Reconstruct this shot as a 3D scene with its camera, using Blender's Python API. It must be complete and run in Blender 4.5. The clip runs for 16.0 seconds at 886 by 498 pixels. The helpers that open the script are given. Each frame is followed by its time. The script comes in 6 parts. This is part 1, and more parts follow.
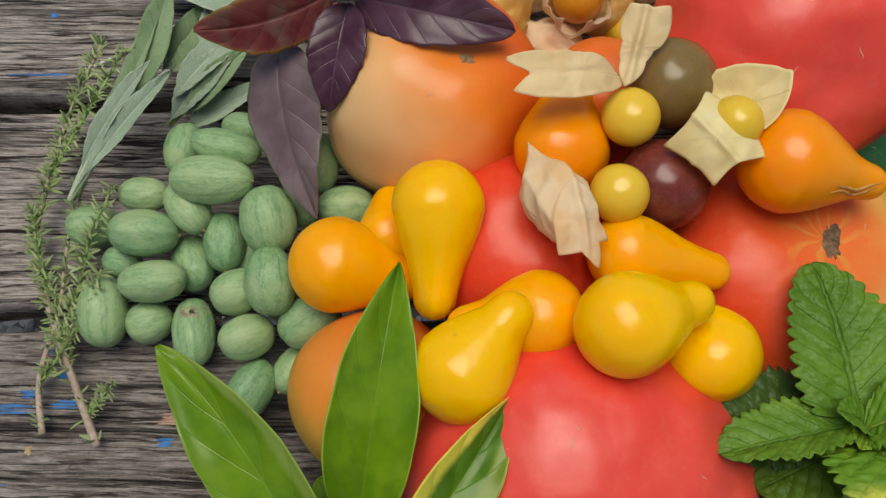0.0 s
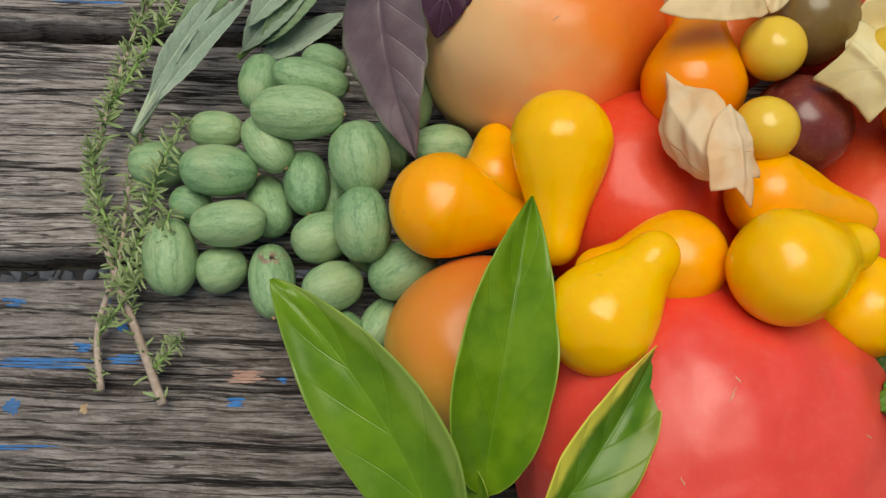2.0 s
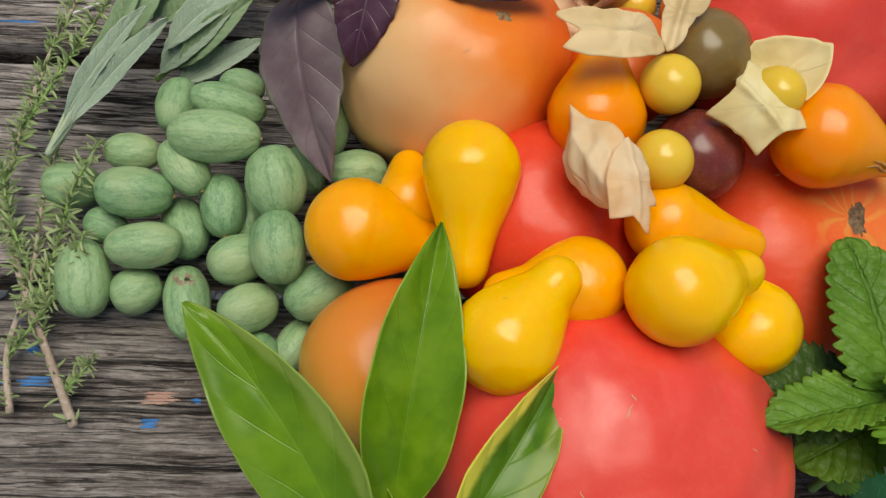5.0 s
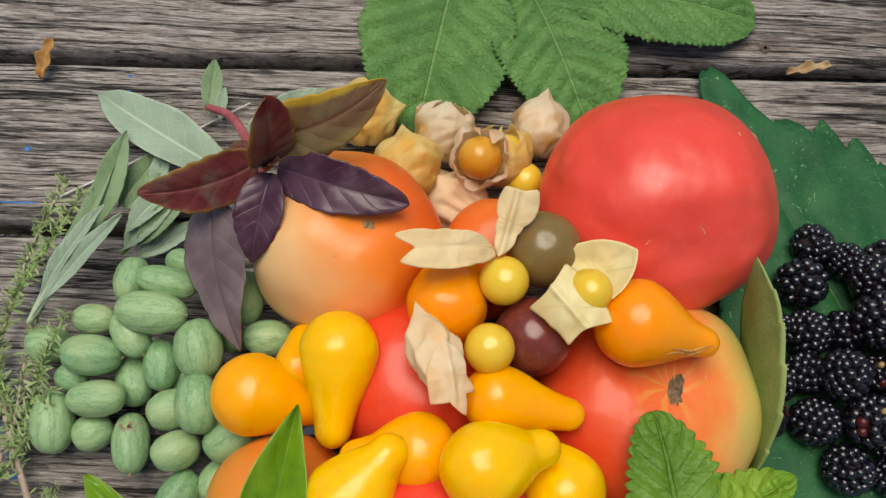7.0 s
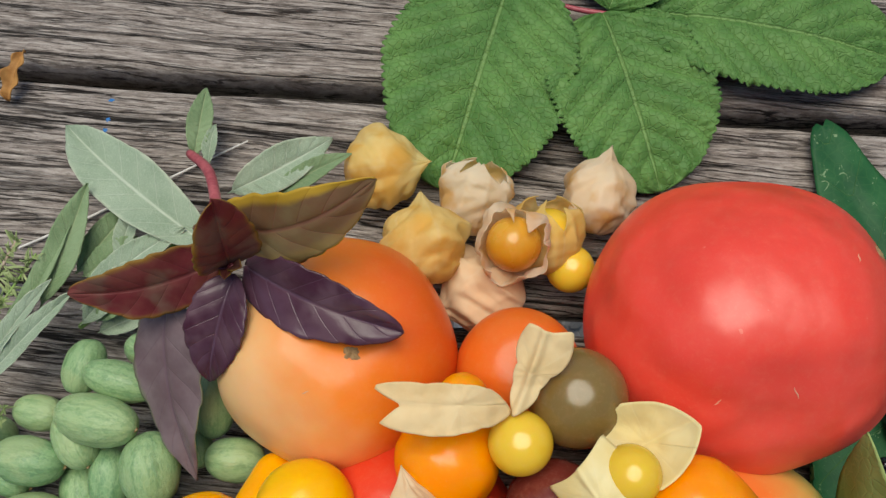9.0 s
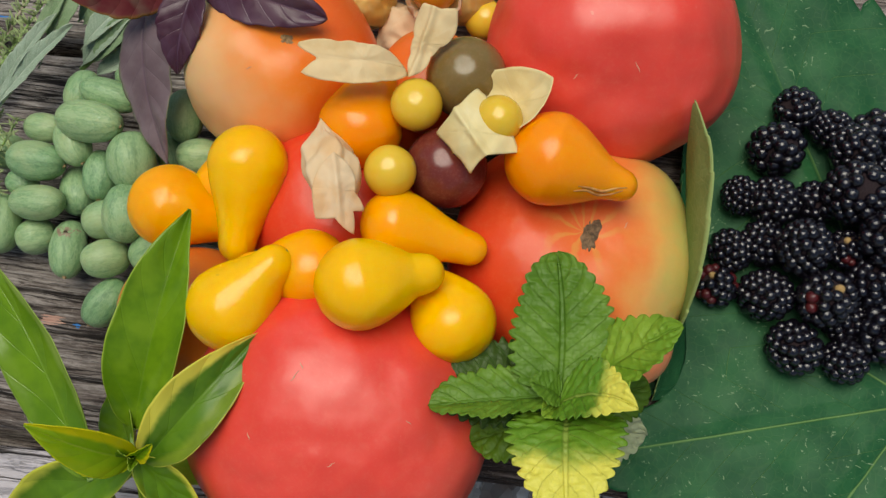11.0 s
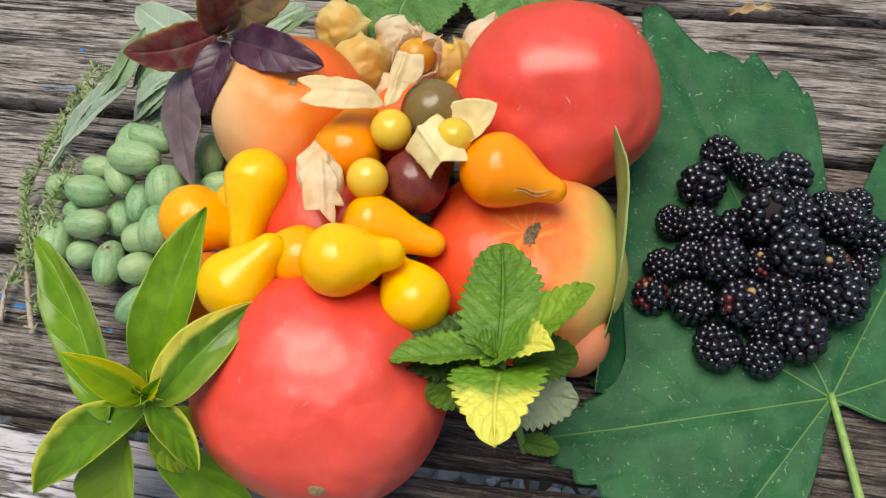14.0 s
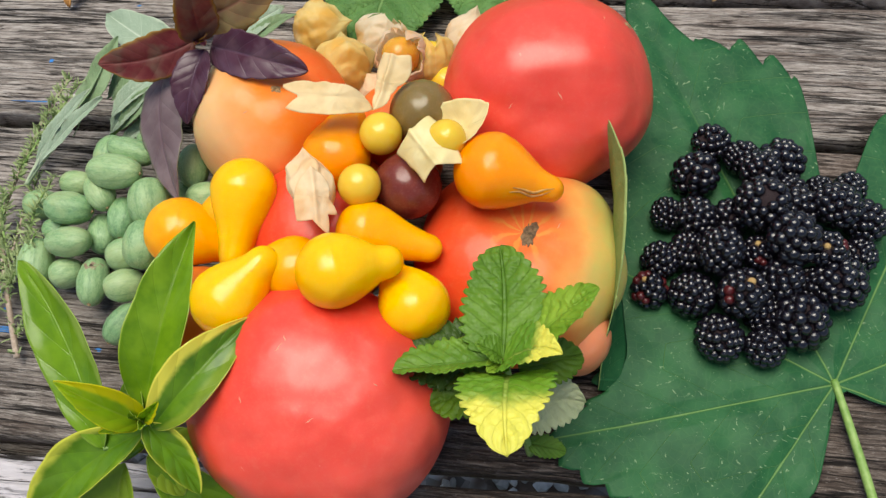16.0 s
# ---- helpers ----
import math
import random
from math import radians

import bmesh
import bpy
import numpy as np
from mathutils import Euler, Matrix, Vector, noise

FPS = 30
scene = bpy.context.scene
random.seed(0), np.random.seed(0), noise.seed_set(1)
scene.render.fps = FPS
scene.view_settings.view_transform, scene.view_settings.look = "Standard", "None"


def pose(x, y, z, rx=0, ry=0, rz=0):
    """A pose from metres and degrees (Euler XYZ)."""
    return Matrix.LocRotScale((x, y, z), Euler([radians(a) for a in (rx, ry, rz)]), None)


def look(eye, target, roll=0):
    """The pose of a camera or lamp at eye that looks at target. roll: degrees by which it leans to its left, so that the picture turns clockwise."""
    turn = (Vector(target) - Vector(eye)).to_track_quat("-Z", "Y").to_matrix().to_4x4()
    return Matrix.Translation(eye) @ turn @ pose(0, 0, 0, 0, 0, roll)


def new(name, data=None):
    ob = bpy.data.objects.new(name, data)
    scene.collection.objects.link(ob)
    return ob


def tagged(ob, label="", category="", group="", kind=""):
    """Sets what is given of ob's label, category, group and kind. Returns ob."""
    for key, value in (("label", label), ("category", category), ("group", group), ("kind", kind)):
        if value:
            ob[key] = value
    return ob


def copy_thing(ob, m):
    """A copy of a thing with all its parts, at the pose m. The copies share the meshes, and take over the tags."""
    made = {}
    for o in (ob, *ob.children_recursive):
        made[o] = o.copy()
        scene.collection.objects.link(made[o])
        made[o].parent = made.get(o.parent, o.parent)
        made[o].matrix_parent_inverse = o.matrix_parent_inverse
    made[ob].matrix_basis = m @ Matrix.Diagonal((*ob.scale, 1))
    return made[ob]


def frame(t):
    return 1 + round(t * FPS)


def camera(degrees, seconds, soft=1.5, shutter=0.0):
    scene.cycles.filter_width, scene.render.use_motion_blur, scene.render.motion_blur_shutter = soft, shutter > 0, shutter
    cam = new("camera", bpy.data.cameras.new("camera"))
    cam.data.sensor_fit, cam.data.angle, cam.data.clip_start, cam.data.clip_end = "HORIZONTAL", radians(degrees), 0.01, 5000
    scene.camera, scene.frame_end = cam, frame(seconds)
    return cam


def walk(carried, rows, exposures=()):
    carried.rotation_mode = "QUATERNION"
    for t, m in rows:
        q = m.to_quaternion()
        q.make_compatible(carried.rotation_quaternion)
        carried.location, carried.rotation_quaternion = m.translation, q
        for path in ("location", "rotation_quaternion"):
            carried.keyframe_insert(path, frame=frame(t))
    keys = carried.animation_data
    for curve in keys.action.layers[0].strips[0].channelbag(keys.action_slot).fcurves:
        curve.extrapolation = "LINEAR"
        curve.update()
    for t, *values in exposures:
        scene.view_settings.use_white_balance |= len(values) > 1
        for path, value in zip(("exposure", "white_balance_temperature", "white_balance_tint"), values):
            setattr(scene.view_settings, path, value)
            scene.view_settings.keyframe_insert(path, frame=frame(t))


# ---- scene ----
from mathutils.bvhtree import BVHTree

cam = camera(52.7, 16.0, soft=1.4)
PATH = [
    (0, -0.0662, -0.0795, 0.3344, 17.11, -2.16, -2.06),
    (0.5, -0.0736, -0.0901, 0.3263, 16.96, -2.54, -2.04),
    (1, -0.0854, -0.0933, 0.3140, 17.33, -2.41, -2.02),
    (1.5, -0.1048, -0.0903, 0.3033, 17.14, -3.75, -1.73),
    (2, -0.1110, -0.0877, 0.3016, 17.10, -4.72, -1.64),
    (2.5, -0.1079, -0.0871, 0.3037, 17.29, -5.20, -1.71),
    (3, -0.1089, -0.0888, 0.3062, 17.12, -5.38, -1.72),
    (3.2, -0.1080, -0.0897, 0.3059, 17.14, -5.42, -1.72),
    (5.3, -0.1075, -0.0878, 0.3130, 18.40, -9.45, -2.85),
    (5.5, -0.1044, -0.0861, 0.3348, 18.16, -9.40, -2.14),
    (6, -0.1013, -0.0885, 0.3852, 17.91, -9.95, -1.94),
    (6.5, -0.0721, -0.1023, 0.4044, 19.14, -8.09, -1.71),
    (7, -0.0336, -0.0584, 0.3950, 19.41, -3.08, -0.43),
    (7.5, -0.0124, -0.0110, 0.3863, 16.69, -1.03, 0.56),
    (8, -0.0056, 0.0223, 0.3506, 15.12, 0.50, 2.76),
    (8.2, -0.0089, 0.0303, 0.3395, 14.47, 0.42, 3.16),
    (10.3, 0.0074, -0.0009, 0.3388, 14.91, 3.56, 5.69),
    (10.5, 0.0133, -0.0185, 0.3564, 13.71, 3.37, 5.48),
    (11, 0.0447, -0.0830, 0.3747, 14.06, 2.88, 6.25),
    (11.5, 0.0809, -0.1364, 0.3881, 14.21, 3.33, 8.39),
    (11.7, 0.0899, -0.1542, 0.3948, 15.38, 3.83, 9.37),
    (12, 0.0973, -0.1639, 0.4111, 19.93, 3.86, 10.39),
    (12.5, 0.0990, -0.1691, 0.4238, 24.01, 4.30, 10.71),
    (13, 0.0955, -0.1688, 0.4202, 24.82, 4.58, 10.39),
    (13.5, 0.0932, -0.1665, 0.4171, 24.69, 4.92, 9.54),
    (14, 0.0897, -0.1625, 0.4152, 24.51, 5.28, 7.96),
    (14.5, 0.0839, -0.1561, 0.4133, 23.88, 5.16, 6.23),
    (15, 0.0766, -0.1517, 0.4130, 23.80, 5.20, 5.39),
    (15.5, 0.0767, -0.1528, 0.4118, 23.63, 5.00, 5.04),
    (16, 0.0779, -0.1543, 0.4117, 23.50, 4.71, 4.88),
]
walk(cam, [(t, pose(x, y, z, rx, ry, rz)) for t, x, y, z, rx, ry, rz in PATH], [(0.0, 0.72, 7000, 9), (3.2, 0.79, 7000, 9), (5.5, 0.86, 7000, 9), (6.5, 0.95, 7000, 9), (8.0, 1.00, 6900, 9), (10.5, 0.75, 6900, 9), (11.0, 0.80, 6950, 9), (11.5, 1.01, 7000, 9), (12.5, 1.18, 7000, 9), (14.0, 1.26, 6900, 9), (16.0, 1.28, 6900, 9)])

# ---- daylight ----
world = bpy.data.worlds.new("daylight")
scene.world = world
world.use_nodes = True
wnt = world.node_tree
wnt.nodes.clear()
sky = wnt.nodes.new("ShaderNodeTexSky")
sky.sky_type = "NISHITA"
sky.sun_disc = False
sky.sun_elevation = radians(80.0)
sky.sun_rotation = radians(-32.0)
wbg = wnt.nodes.new("ShaderNodeBackground")
wbg.inputs["Strength"].default_value = 0.048
wout = wnt.nodes.new("ShaderNodeOutputWorld")
wnt.links.new(sky.outputs["Color"], wbg.inputs["Color"])
wnt.links.new(wbg.outputs["Background"], wout.inputs["Surface"])

sun_data = bpy.data.lights.new("sun", "SUN")
sun_data.energy = 1.6
sun_data.angle = radians(42.0)
sun_data.color = (0.965, 0.95, 0.865)
sun = new("sun", sun_data)
sun_from = Vector((math.sin(radians(-32.0)) * math.cos(radians(80.0)), math.cos(radians(-32.0)) * math.cos(radians(80.0)), math.sin(radians(80.0))))
sun.matrix_basis = look(sun_from * 3, (0, 0, 0))


# ---- node helpers ----
def put(nt, sock, val):
    if isinstance(val, bpy.types.NodeSocket):
        nt.links.new(val, sock)
    elif isinstance(val, (tuple, list)) and len(val) == 3 and sock.type == "RGBA":
        sock.default_value = (*val, 1)
    else:
        sock.default_value = val


def material(name):
    m = bpy.data.materials.new(name)
    m.use_nodes = True
    m.node_tree.nodes.clear()
    return m, m.node_tree


def coords(nt, kind="Object"):
    return nt.nodes.new("ShaderNodeTexCoord").outputs[kind]


def mapped(nt, vec, scale=(1, 1, 1), loc=(0, 0, 0), turn=(0, 0, 0)):
    n = nt.nodes.new("ShaderNodeMapping")
    put(nt, n.inputs["Vector"], vec)
    put(nt, n.inputs["Scale"], scale)
    put(nt, n.inputs["Location"], loc)
    put(nt, n.inputs["Rotation"], turn)
    return n.outputs["Vector"]


def noise_of(nt, vec, scale, detail=4.0, rough=0.55, bent=0.0):
    n = nt.nodes.new("ShaderNodeTexNoise")
    put(nt, n.inputs["Vector"], vec)
    put(nt, n.inputs["Scale"], scale)
    put(nt, n.inputs["Detail"], detail)
    put(nt, n.inputs["Roughness"], rough)
    put(nt, n.inputs["Distortion"], bent)
    return n.outputs["Fac"]


def calc(nt, op, a, b=0.0, clamp=False):
    n = nt.nodes.new("ShaderNodeMath")
    n.operation = op
    n.use_clamp = clamp
    put(nt, n.inputs[0], a)
    put(nt, n.inputs[1], b)
    return n.outputs[0]


def step(nt, val, lo, hi, to_lo=0.0, to_hi=1.0):
    n = nt.nodes.new("ShaderNodeMapRange")
    n.interpolation_type = "SMOOTHSTEP"
    put(nt, n.inputs["Value"], val)
    put(nt, n.inputs["From Min"], lo)
    put(nt, n.inputs["From Max"], hi)
    put(nt, n.inputs["To Min"], to_lo)
    put(nt, n.inputs["To Max"], to_hi)
    return n.outputs["Result"]


def blend(nt, fac, a, b):
    n = nt.nodes.new("ShaderNodeMix")
    n.data_type = "RGBA"
    put(nt, n.inputs[0], fac)
    put(nt, n.inputs[6], a)
    put(nt, n.inputs[7], b)
    return n.outputs[2]


def ramp(nt, fac, stops):
    n = nt.nodes.new("ShaderNodeValToRGB")
    put(nt, n.inputs["Fac"], fac)
    els = n.color_ramp.elements
    while len(els) < len(stops):
        els.new(0.5)
    for e, (p, c) in zip(els, stops):
        e.position, e.color = p, (*c, 1)
    return n.outputs["Color"]


def axes(nt, vec):
    n = nt.nodes.new("ShaderNodeSeparateXYZ")
    put(nt, n.inputs[0], vec)
    return n.outputs


def bumped(nt, height, dist, strength=1.0, normal=None):
    n = nt.nodes.new("ShaderNodeBump")
    put(nt, n.inputs["Height"], height)
    put(nt, n.inputs["Distance"], dist)
    put(nt, n.inputs["Strength"], strength)
    if normal is not None:
        put(nt, n.inputs["Normal"], normal)
    return n.outputs["Normal"]


def finish(nt, color, rough, normal=None, coat=0.0, sss=0.0, sss_radius=(0.01, 0.003, 0.001), metal=0.0, through_part=0.0, through_color=None, spec=0.5, coat_rough=0.1, clear=0.0):
    b = nt.nodes.new("ShaderNodeBsdfPrincipled")
    put(nt, b.inputs["Base Color"], color)
    put(nt, b.inputs["Roughness"], rough)
    put(nt, b.inputs["Metallic"], metal)
    put(nt, b.inputs["Specular IOR Level"], spec)
    put(nt, b.inputs["Coat Weight"], coat)
    put(nt, b.inputs["Coat Roughness"], coat_rough)
    if sss:
        put(nt, b.inputs["Subsurface Weight"], sss)
        b.inputs["Subsurface Radius"].default_value = sss_radius
        put(nt, b.inputs["Subsurface Scale"], 1.0)
    if normal is not None:
        put(nt, b.inputs["Normal"], normal)
    shader = b.outputs[0]
    if through_part:
        t = nt.nodes.new("ShaderNodeBsdfTranslucent")
        put(nt, t.inputs["Color"], through_color if through_color is not None else color)
        if normal is not None:
            put(nt, t.inputs["Normal"], normal)
        mx = nt.nodes.new("ShaderNodeMixShader")
        put(nt, mx.inputs[0], through_part)
        nt.links.new(shader, mx.inputs[1])
        nt.links.new(t.outputs[0], mx.inputs[2])
        shader = mx.outputs[0]
    if clear:
        t = nt.nodes.new("ShaderNodeBsdfTransparent")
        mx = nt.nodes.new("ShaderNodeMixShader")
        put(nt, mx.inputs[0], clear)
        nt.links.new(shader, mx.inputs[1])
        nt.links.new(t.outputs[0], mx.inputs[2])
        shader = mx.outputs[0]
    o = nt.nodes.new("ShaderNodeOutputMaterial")
    nt.links.new(shader, o.inputs["Surface"])


def rand_of(nt):
    return nt.nodes.new("ShaderNodeObjectInfo").outputs["Random"]


def shifted(nt, vec, amount):
    n = nt.nodes.new("ShaderNodeVectorMath")
    n.operation = "ADD"
    c = nt.nodes.new("ShaderNodeCombineXYZ")
    r = calc(nt, "MULTIPLY", rand_of(nt), amount)
    for k in range(3):
        nt.links.new(r, c.inputs[k])
    put(nt, n.inputs[0], vec)
    nt.links.new(c.outputs[0], n.inputs[1])
    return n.outputs[0]


# ---- materials ----
def wood_material(name, painted=False, tone=1.0, dark=0.0):
    m, nt = material(name)
    raw = coords(nt)
    p = shifted(nt, raw, 3.0)
    warp = noise_of(nt, mapped(nt, p, (5, 5, 5)), 1.0, 2)
    jolt = noise_of(nt, mapped(nt, p, (42, 150, 60)), 1.0, 5, 0.62)
    n = nt.nodes.new("ShaderNodeVectorMath")
    n.operation = "ADD"
    c = nt.nodes.new("ShaderNodeCombineXYZ")
    nt.links.new(calc(nt, "ADD", calc(nt, "MULTIPLY", warp, 0.010), calc(nt, "MULTIPLY", jolt, 0.0022)), c.inputs[1])
    nt.links.new(p, n.inputs[0])
    nt.links.new(c.outputs[0], n.inputs[1])
    g = mapped(nt, n.outputs[0], turn=(0, 0, 0.03))
    fine = noise_of(nt, mapped(nt, g, (75, 900, 90)), 1.0, 6, 0.72)
    # shifts the blend towards silver at -x and towards dark brown at +x
    x_shift = step(nt, axes(nt, raw)[0], -0.28, 0.20, 0.095, -0.09)
    broad = noise_of(nt, mapped(nt, g, (8, 150, 30)), 1.0, 7, 0.64)
    patch = noise_of(nt, mapped(nt, p, (12, 30, 22)), 1.0, 8, 0.68)
    grit = noise_of(nt, mapped(nt, p, (420, 800, 500)), 1.0, 3, 0.7)
    here = step(nt, noise_of(nt, mapped(nt, p, (16, 80, 30), (3, 5, 1)), 1.0, 5, 0.6), 0.42, 0.52)
    there = step(nt, noise_of(nt, mapped(nt, p, (20, 95, 30), (8, 1, 4)), 1.0, 5, 0.6), 0.44, 0.54)
    split = calc(nt, "ABSOLUTE", calc(nt, "SUBTRACT", noise_of(nt, mapped(nt, g, (2.5, 85, 40)), 1.0, 8, 0.50), 0.5))
    check = calc(nt, "ABSOLUTE", calc(nt, "SUBTRACT", noise_of(nt, mapped(nt, g, (9, 260, 60), (4, 2, 1)), 1.0, 7, 0.52), 0.5))
    tear = calc(nt, "ABSOLUTE", calc(nt, "SUBTRACT", noise_of(nt, mapped(nt, g, (14, 340, 60), (9, 5, 3)), 1.0, 6, 0.52), 0.5))
    dash = noise_of(nt, mapped(nt, g, (110, 800, 90), (1, 7, 2)), 1.0, 4, 0.6)
    silver = ramp(nt, fine, [(0.30, (0.085 * tone, 0.068 * tone, 0.058 * tone)), (0.43, (0.190 * tone, 0.160 * tone, 0.142 * tone)), (0.54, (0.300 * tone, 0.263 * tone, 0.238 * tone)), (0.70, (0.47 * tone, 0.425 * tone, 0.392 * tone))])
    brown = ramp(nt, fine, [(0.32, (0.030 * tone, 0.021 * tone, 0.017 * tone)), (0.46, (0.090 * tone, 0.066 * tone, 0.055 * tone)), (0.56, (0.155 * tone, 0.122 * tone, 0.104 * tone)), (0.71, (0.27 * tone, 0.225 * tone, 0.198 * tone))])
    mixed = calc(nt, "ADD", calc(nt, "ADD", calc(nt, "MULTIPLY", patch, 0.45), calc(nt, "MULTIPLY", broad, 0.45)), calc(nt, "MULTIPLY", jolt, 0.10))
    col = blend(nt, step(nt, calc(nt, "SUBTRACT", mixed, x_shift), 0.48 + dark, 0.60 + dark), silver, brown)
    col = blend(nt, step(nt, grit, 0.58, 0.70, 0, 0.35), col, (0.44, 0.39, 0.36))
    col = blend(nt, step(nt, grit, 0.42, 0.30, 0, 0.45), col, (0.06, 0.045, 0.037))
    col = blend(nt, calc(nt, "MULTIPLY", step(nt, dash, 0.58, 0.64, 0, 0.4), step(nt, patch, 0.42, 0.50)), col, (0.040, 0.029, 0.024))
    col = blend(nt, calc(nt, "MULTIPLY", step(nt, split, 0.004, 0.013, 0.97, 0.0), step(nt, here, 0.0, 1.0, 0.45, 1.0)), col, (0.012, 0.009, 0.007))
    col = blend(nt, calc(nt, "MULTIPLY", step(nt, check, 0.008, 0.020, 0.85, 0.0), here), col, (0.022, 0.016, 0.013))
    col = blend(nt, calc(nt, "MULTIPLY", step(nt, tear, 0.008, 0.022, 0.80, 0.0), there), col, (0.028, 0.020, 0.016))
    rough = 0.82
    h = calc(nt, "ADD", calc(nt, "MULTIPLY", fine, 0.5), calc(nt, "ADD", step(nt, split, 0.0, 0.022), calc(nt, "MULTIPLY", step(nt, check, 0.0, 0.03), 0.35)))
    if painted:
        a = axes(nt, raw)
        slope = calc(nt, "ADD", calc(nt, "MULTIPLY", a[0], -1.0), calc(nt, "MULTIPLY", calc(nt, "ADD", a[1], 0.117), -2.3))
        chip = noise_of(nt, mapped(nt, raw, (28, 75, 40), (0.4, 0.2, 0)), 1.0, 6, 0.62)
        wear = noise_of(nt, mapped(nt, raw, (60, 420, 60)), 1.0, 4, 0.6)
        thin = noise_of(nt, mapped(nt, raw, (13, 34, 9), (3, 1, 0)), 1.0, 5, 0.6)
        edge = calc(nt, "ADD", calc(nt, "MULTIPLY", slope, 15.0), calc(nt, "MULTIPLY", calc(nt, "SUBTRACT", chip, 0.5), 3.2))
        on = calc(nt, "MULTIPLY", step(nt, edge, -0.10, 0.05), step(nt, calc(nt, "ADD", thin, calc(nt, "MULTIPLY", wear, 0.5)), 0.62, 0.72))
        on = calc(nt, "MULTIPLY", on, calc(nt, "MULTIPLY", step(nt, fine, 0.30, 0.40), step(nt, split, 0.004, 0.02)))
        white = blend(nt, noise_of(nt, mapped(nt, raw, (40, 90, 40)), 1.0, 4), (0.42, 0.385, 0.40), (0.70, 0.655, 0.69))
        col = blend(nt, on, col, white)
        h = calc(nt, "ADD", h, calc(nt, "MULTIPLY", on, 0.5))
    finish(nt, col, rough, bumped(nt, h, 0.0022, 0.9), spec=0.3)
    return m


def leaf_material(name, base, light, vein, edge=None, rough=0.42, veins=9.0, slant=1.6, vein_wide=0.10, glow=0.28, relief=0.0004, fuzz=0.0, blotch=None, net=180.0, edge_from=0.8, tip=None, spec=0.4, mesh=0.22, rib=(0.025, 0.075), vein_mix=0.7, one_side=False, clear=0.0, tint=None):
    m, nt = material(name)
    uv = axes(nt, coords(nt, "UV"))
    signed = calc(nt, "SUBTRACT", calc(nt, "MULTIPLY", uv[0], 2.0), 1.0)
    v = calc(nt, "ABSOLUTE", signed)
    s = uv[1]
    run = calc(nt, "SUBTRACT", calc(nt, "MULTIPLY", s, veins), calc(nt, "MULTIPLY", v, slant))
    side = calc(nt, "MULTIPLY", calc(nt, "ABSOLUTE", calc(nt, "SUBTRACT", calc(nt, "FRACT", calc(nt, "ADD", run, 50.0)), 0.5)), 2.0)
    lateral = step(nt, side, 1.0 - vein_wide, 1.0)
    mid = step(nt, v, rib[0], rib[1], 1.0, 0.0)
    vmask = calc(nt, "MAXIMUM", mid, calc(nt, "MULTIPLY", lateral, 0.6))
    p = shifted(nt, coords(nt), 2.0)
    big = noise_of(nt, p, 55.0, 4, 0.6)
    small = noise_of(nt, p, 700.0, 3, 0.6)
    cells = nt.nodes.new("ShaderNodeTexVoronoi")
    cells.feature = "DISTANCE_TO_EDGE"
    put(nt, cells.inputs["Vector"], p)
    put(nt, cells.inputs["Scale"], net * 4)
    netting = step(nt, cells.outputs["Distance"], 0.0, 0.10)
    col = blend(nt, step(nt, big, 0.35, 0.68), base, light)
    col = blend(nt, calc(nt, "MULTIPLY", step(nt, small, 0.35, 0.7), 0.10), col, light)
    col = blend(nt, calc(nt, "MULTIPLY", calc(nt, "SUBTRACT", 1.0, netting), mesh + fuzz), col, vein)
    col = blend(nt, calc(nt, "MULTIPLY", vmask, vein_mix), col, vein)
    if tint:
        col = blend(nt, step(nt, noise_of(nt, shifted(nt, p, 5.0), 75.0, 3, 0.5), 0.46, 0.66), col, tint)
    if blotch:
        col = blend(nt, step(nt, noise_of(nt, p, 170.0, 4, 0.6, 3.0), 0.645, 0.68, 0, 0.75), col, blotch)
    if edge:
        rim = step(nt, calc(nt, "ADD", v, calc(nt, "MULTIPLY", calc(nt, "SUBTRACT", big, 0.5), 0.5)), edge_from, edge_from + 0.25)
        if one_side:
            rim = calc(nt, "MULTIPLY", rim, step(nt, signed, -0.1, 0.1, 1.0, 0.15))
        rim = calc(nt, "MAXIMUM", rim, step(nt, v, 0.955, 0.985, 0.0, 0.8))
        col = blend(nt, rim, col, edge)
    # far end in another colour; on the golden balm it paints a sun patch
    if tip:
        col = blend(nt, step(nt, calc(nt, "ADD", s, calc(nt, "MULTIPLY", calc(nt, "SUBTRACT", big, 0.5), 0.5)), 0.46, 0.66), col, tip)
    h = calc(nt, "ADD", calc(nt, "MULTIPLY", vmask, -1.0), calc(nt, "MULTIPLY", netting, 0.5 * min(1.0, (mesh + fuzz) / 0.22)))
    finish(nt, col, rough, bumped(nt, calc(nt, "ADD", h, calc(nt, "MULTIPLY", small, 0.05)), relief, 0.7), through_part=glow, spec=spec, clear=clear)
    return m


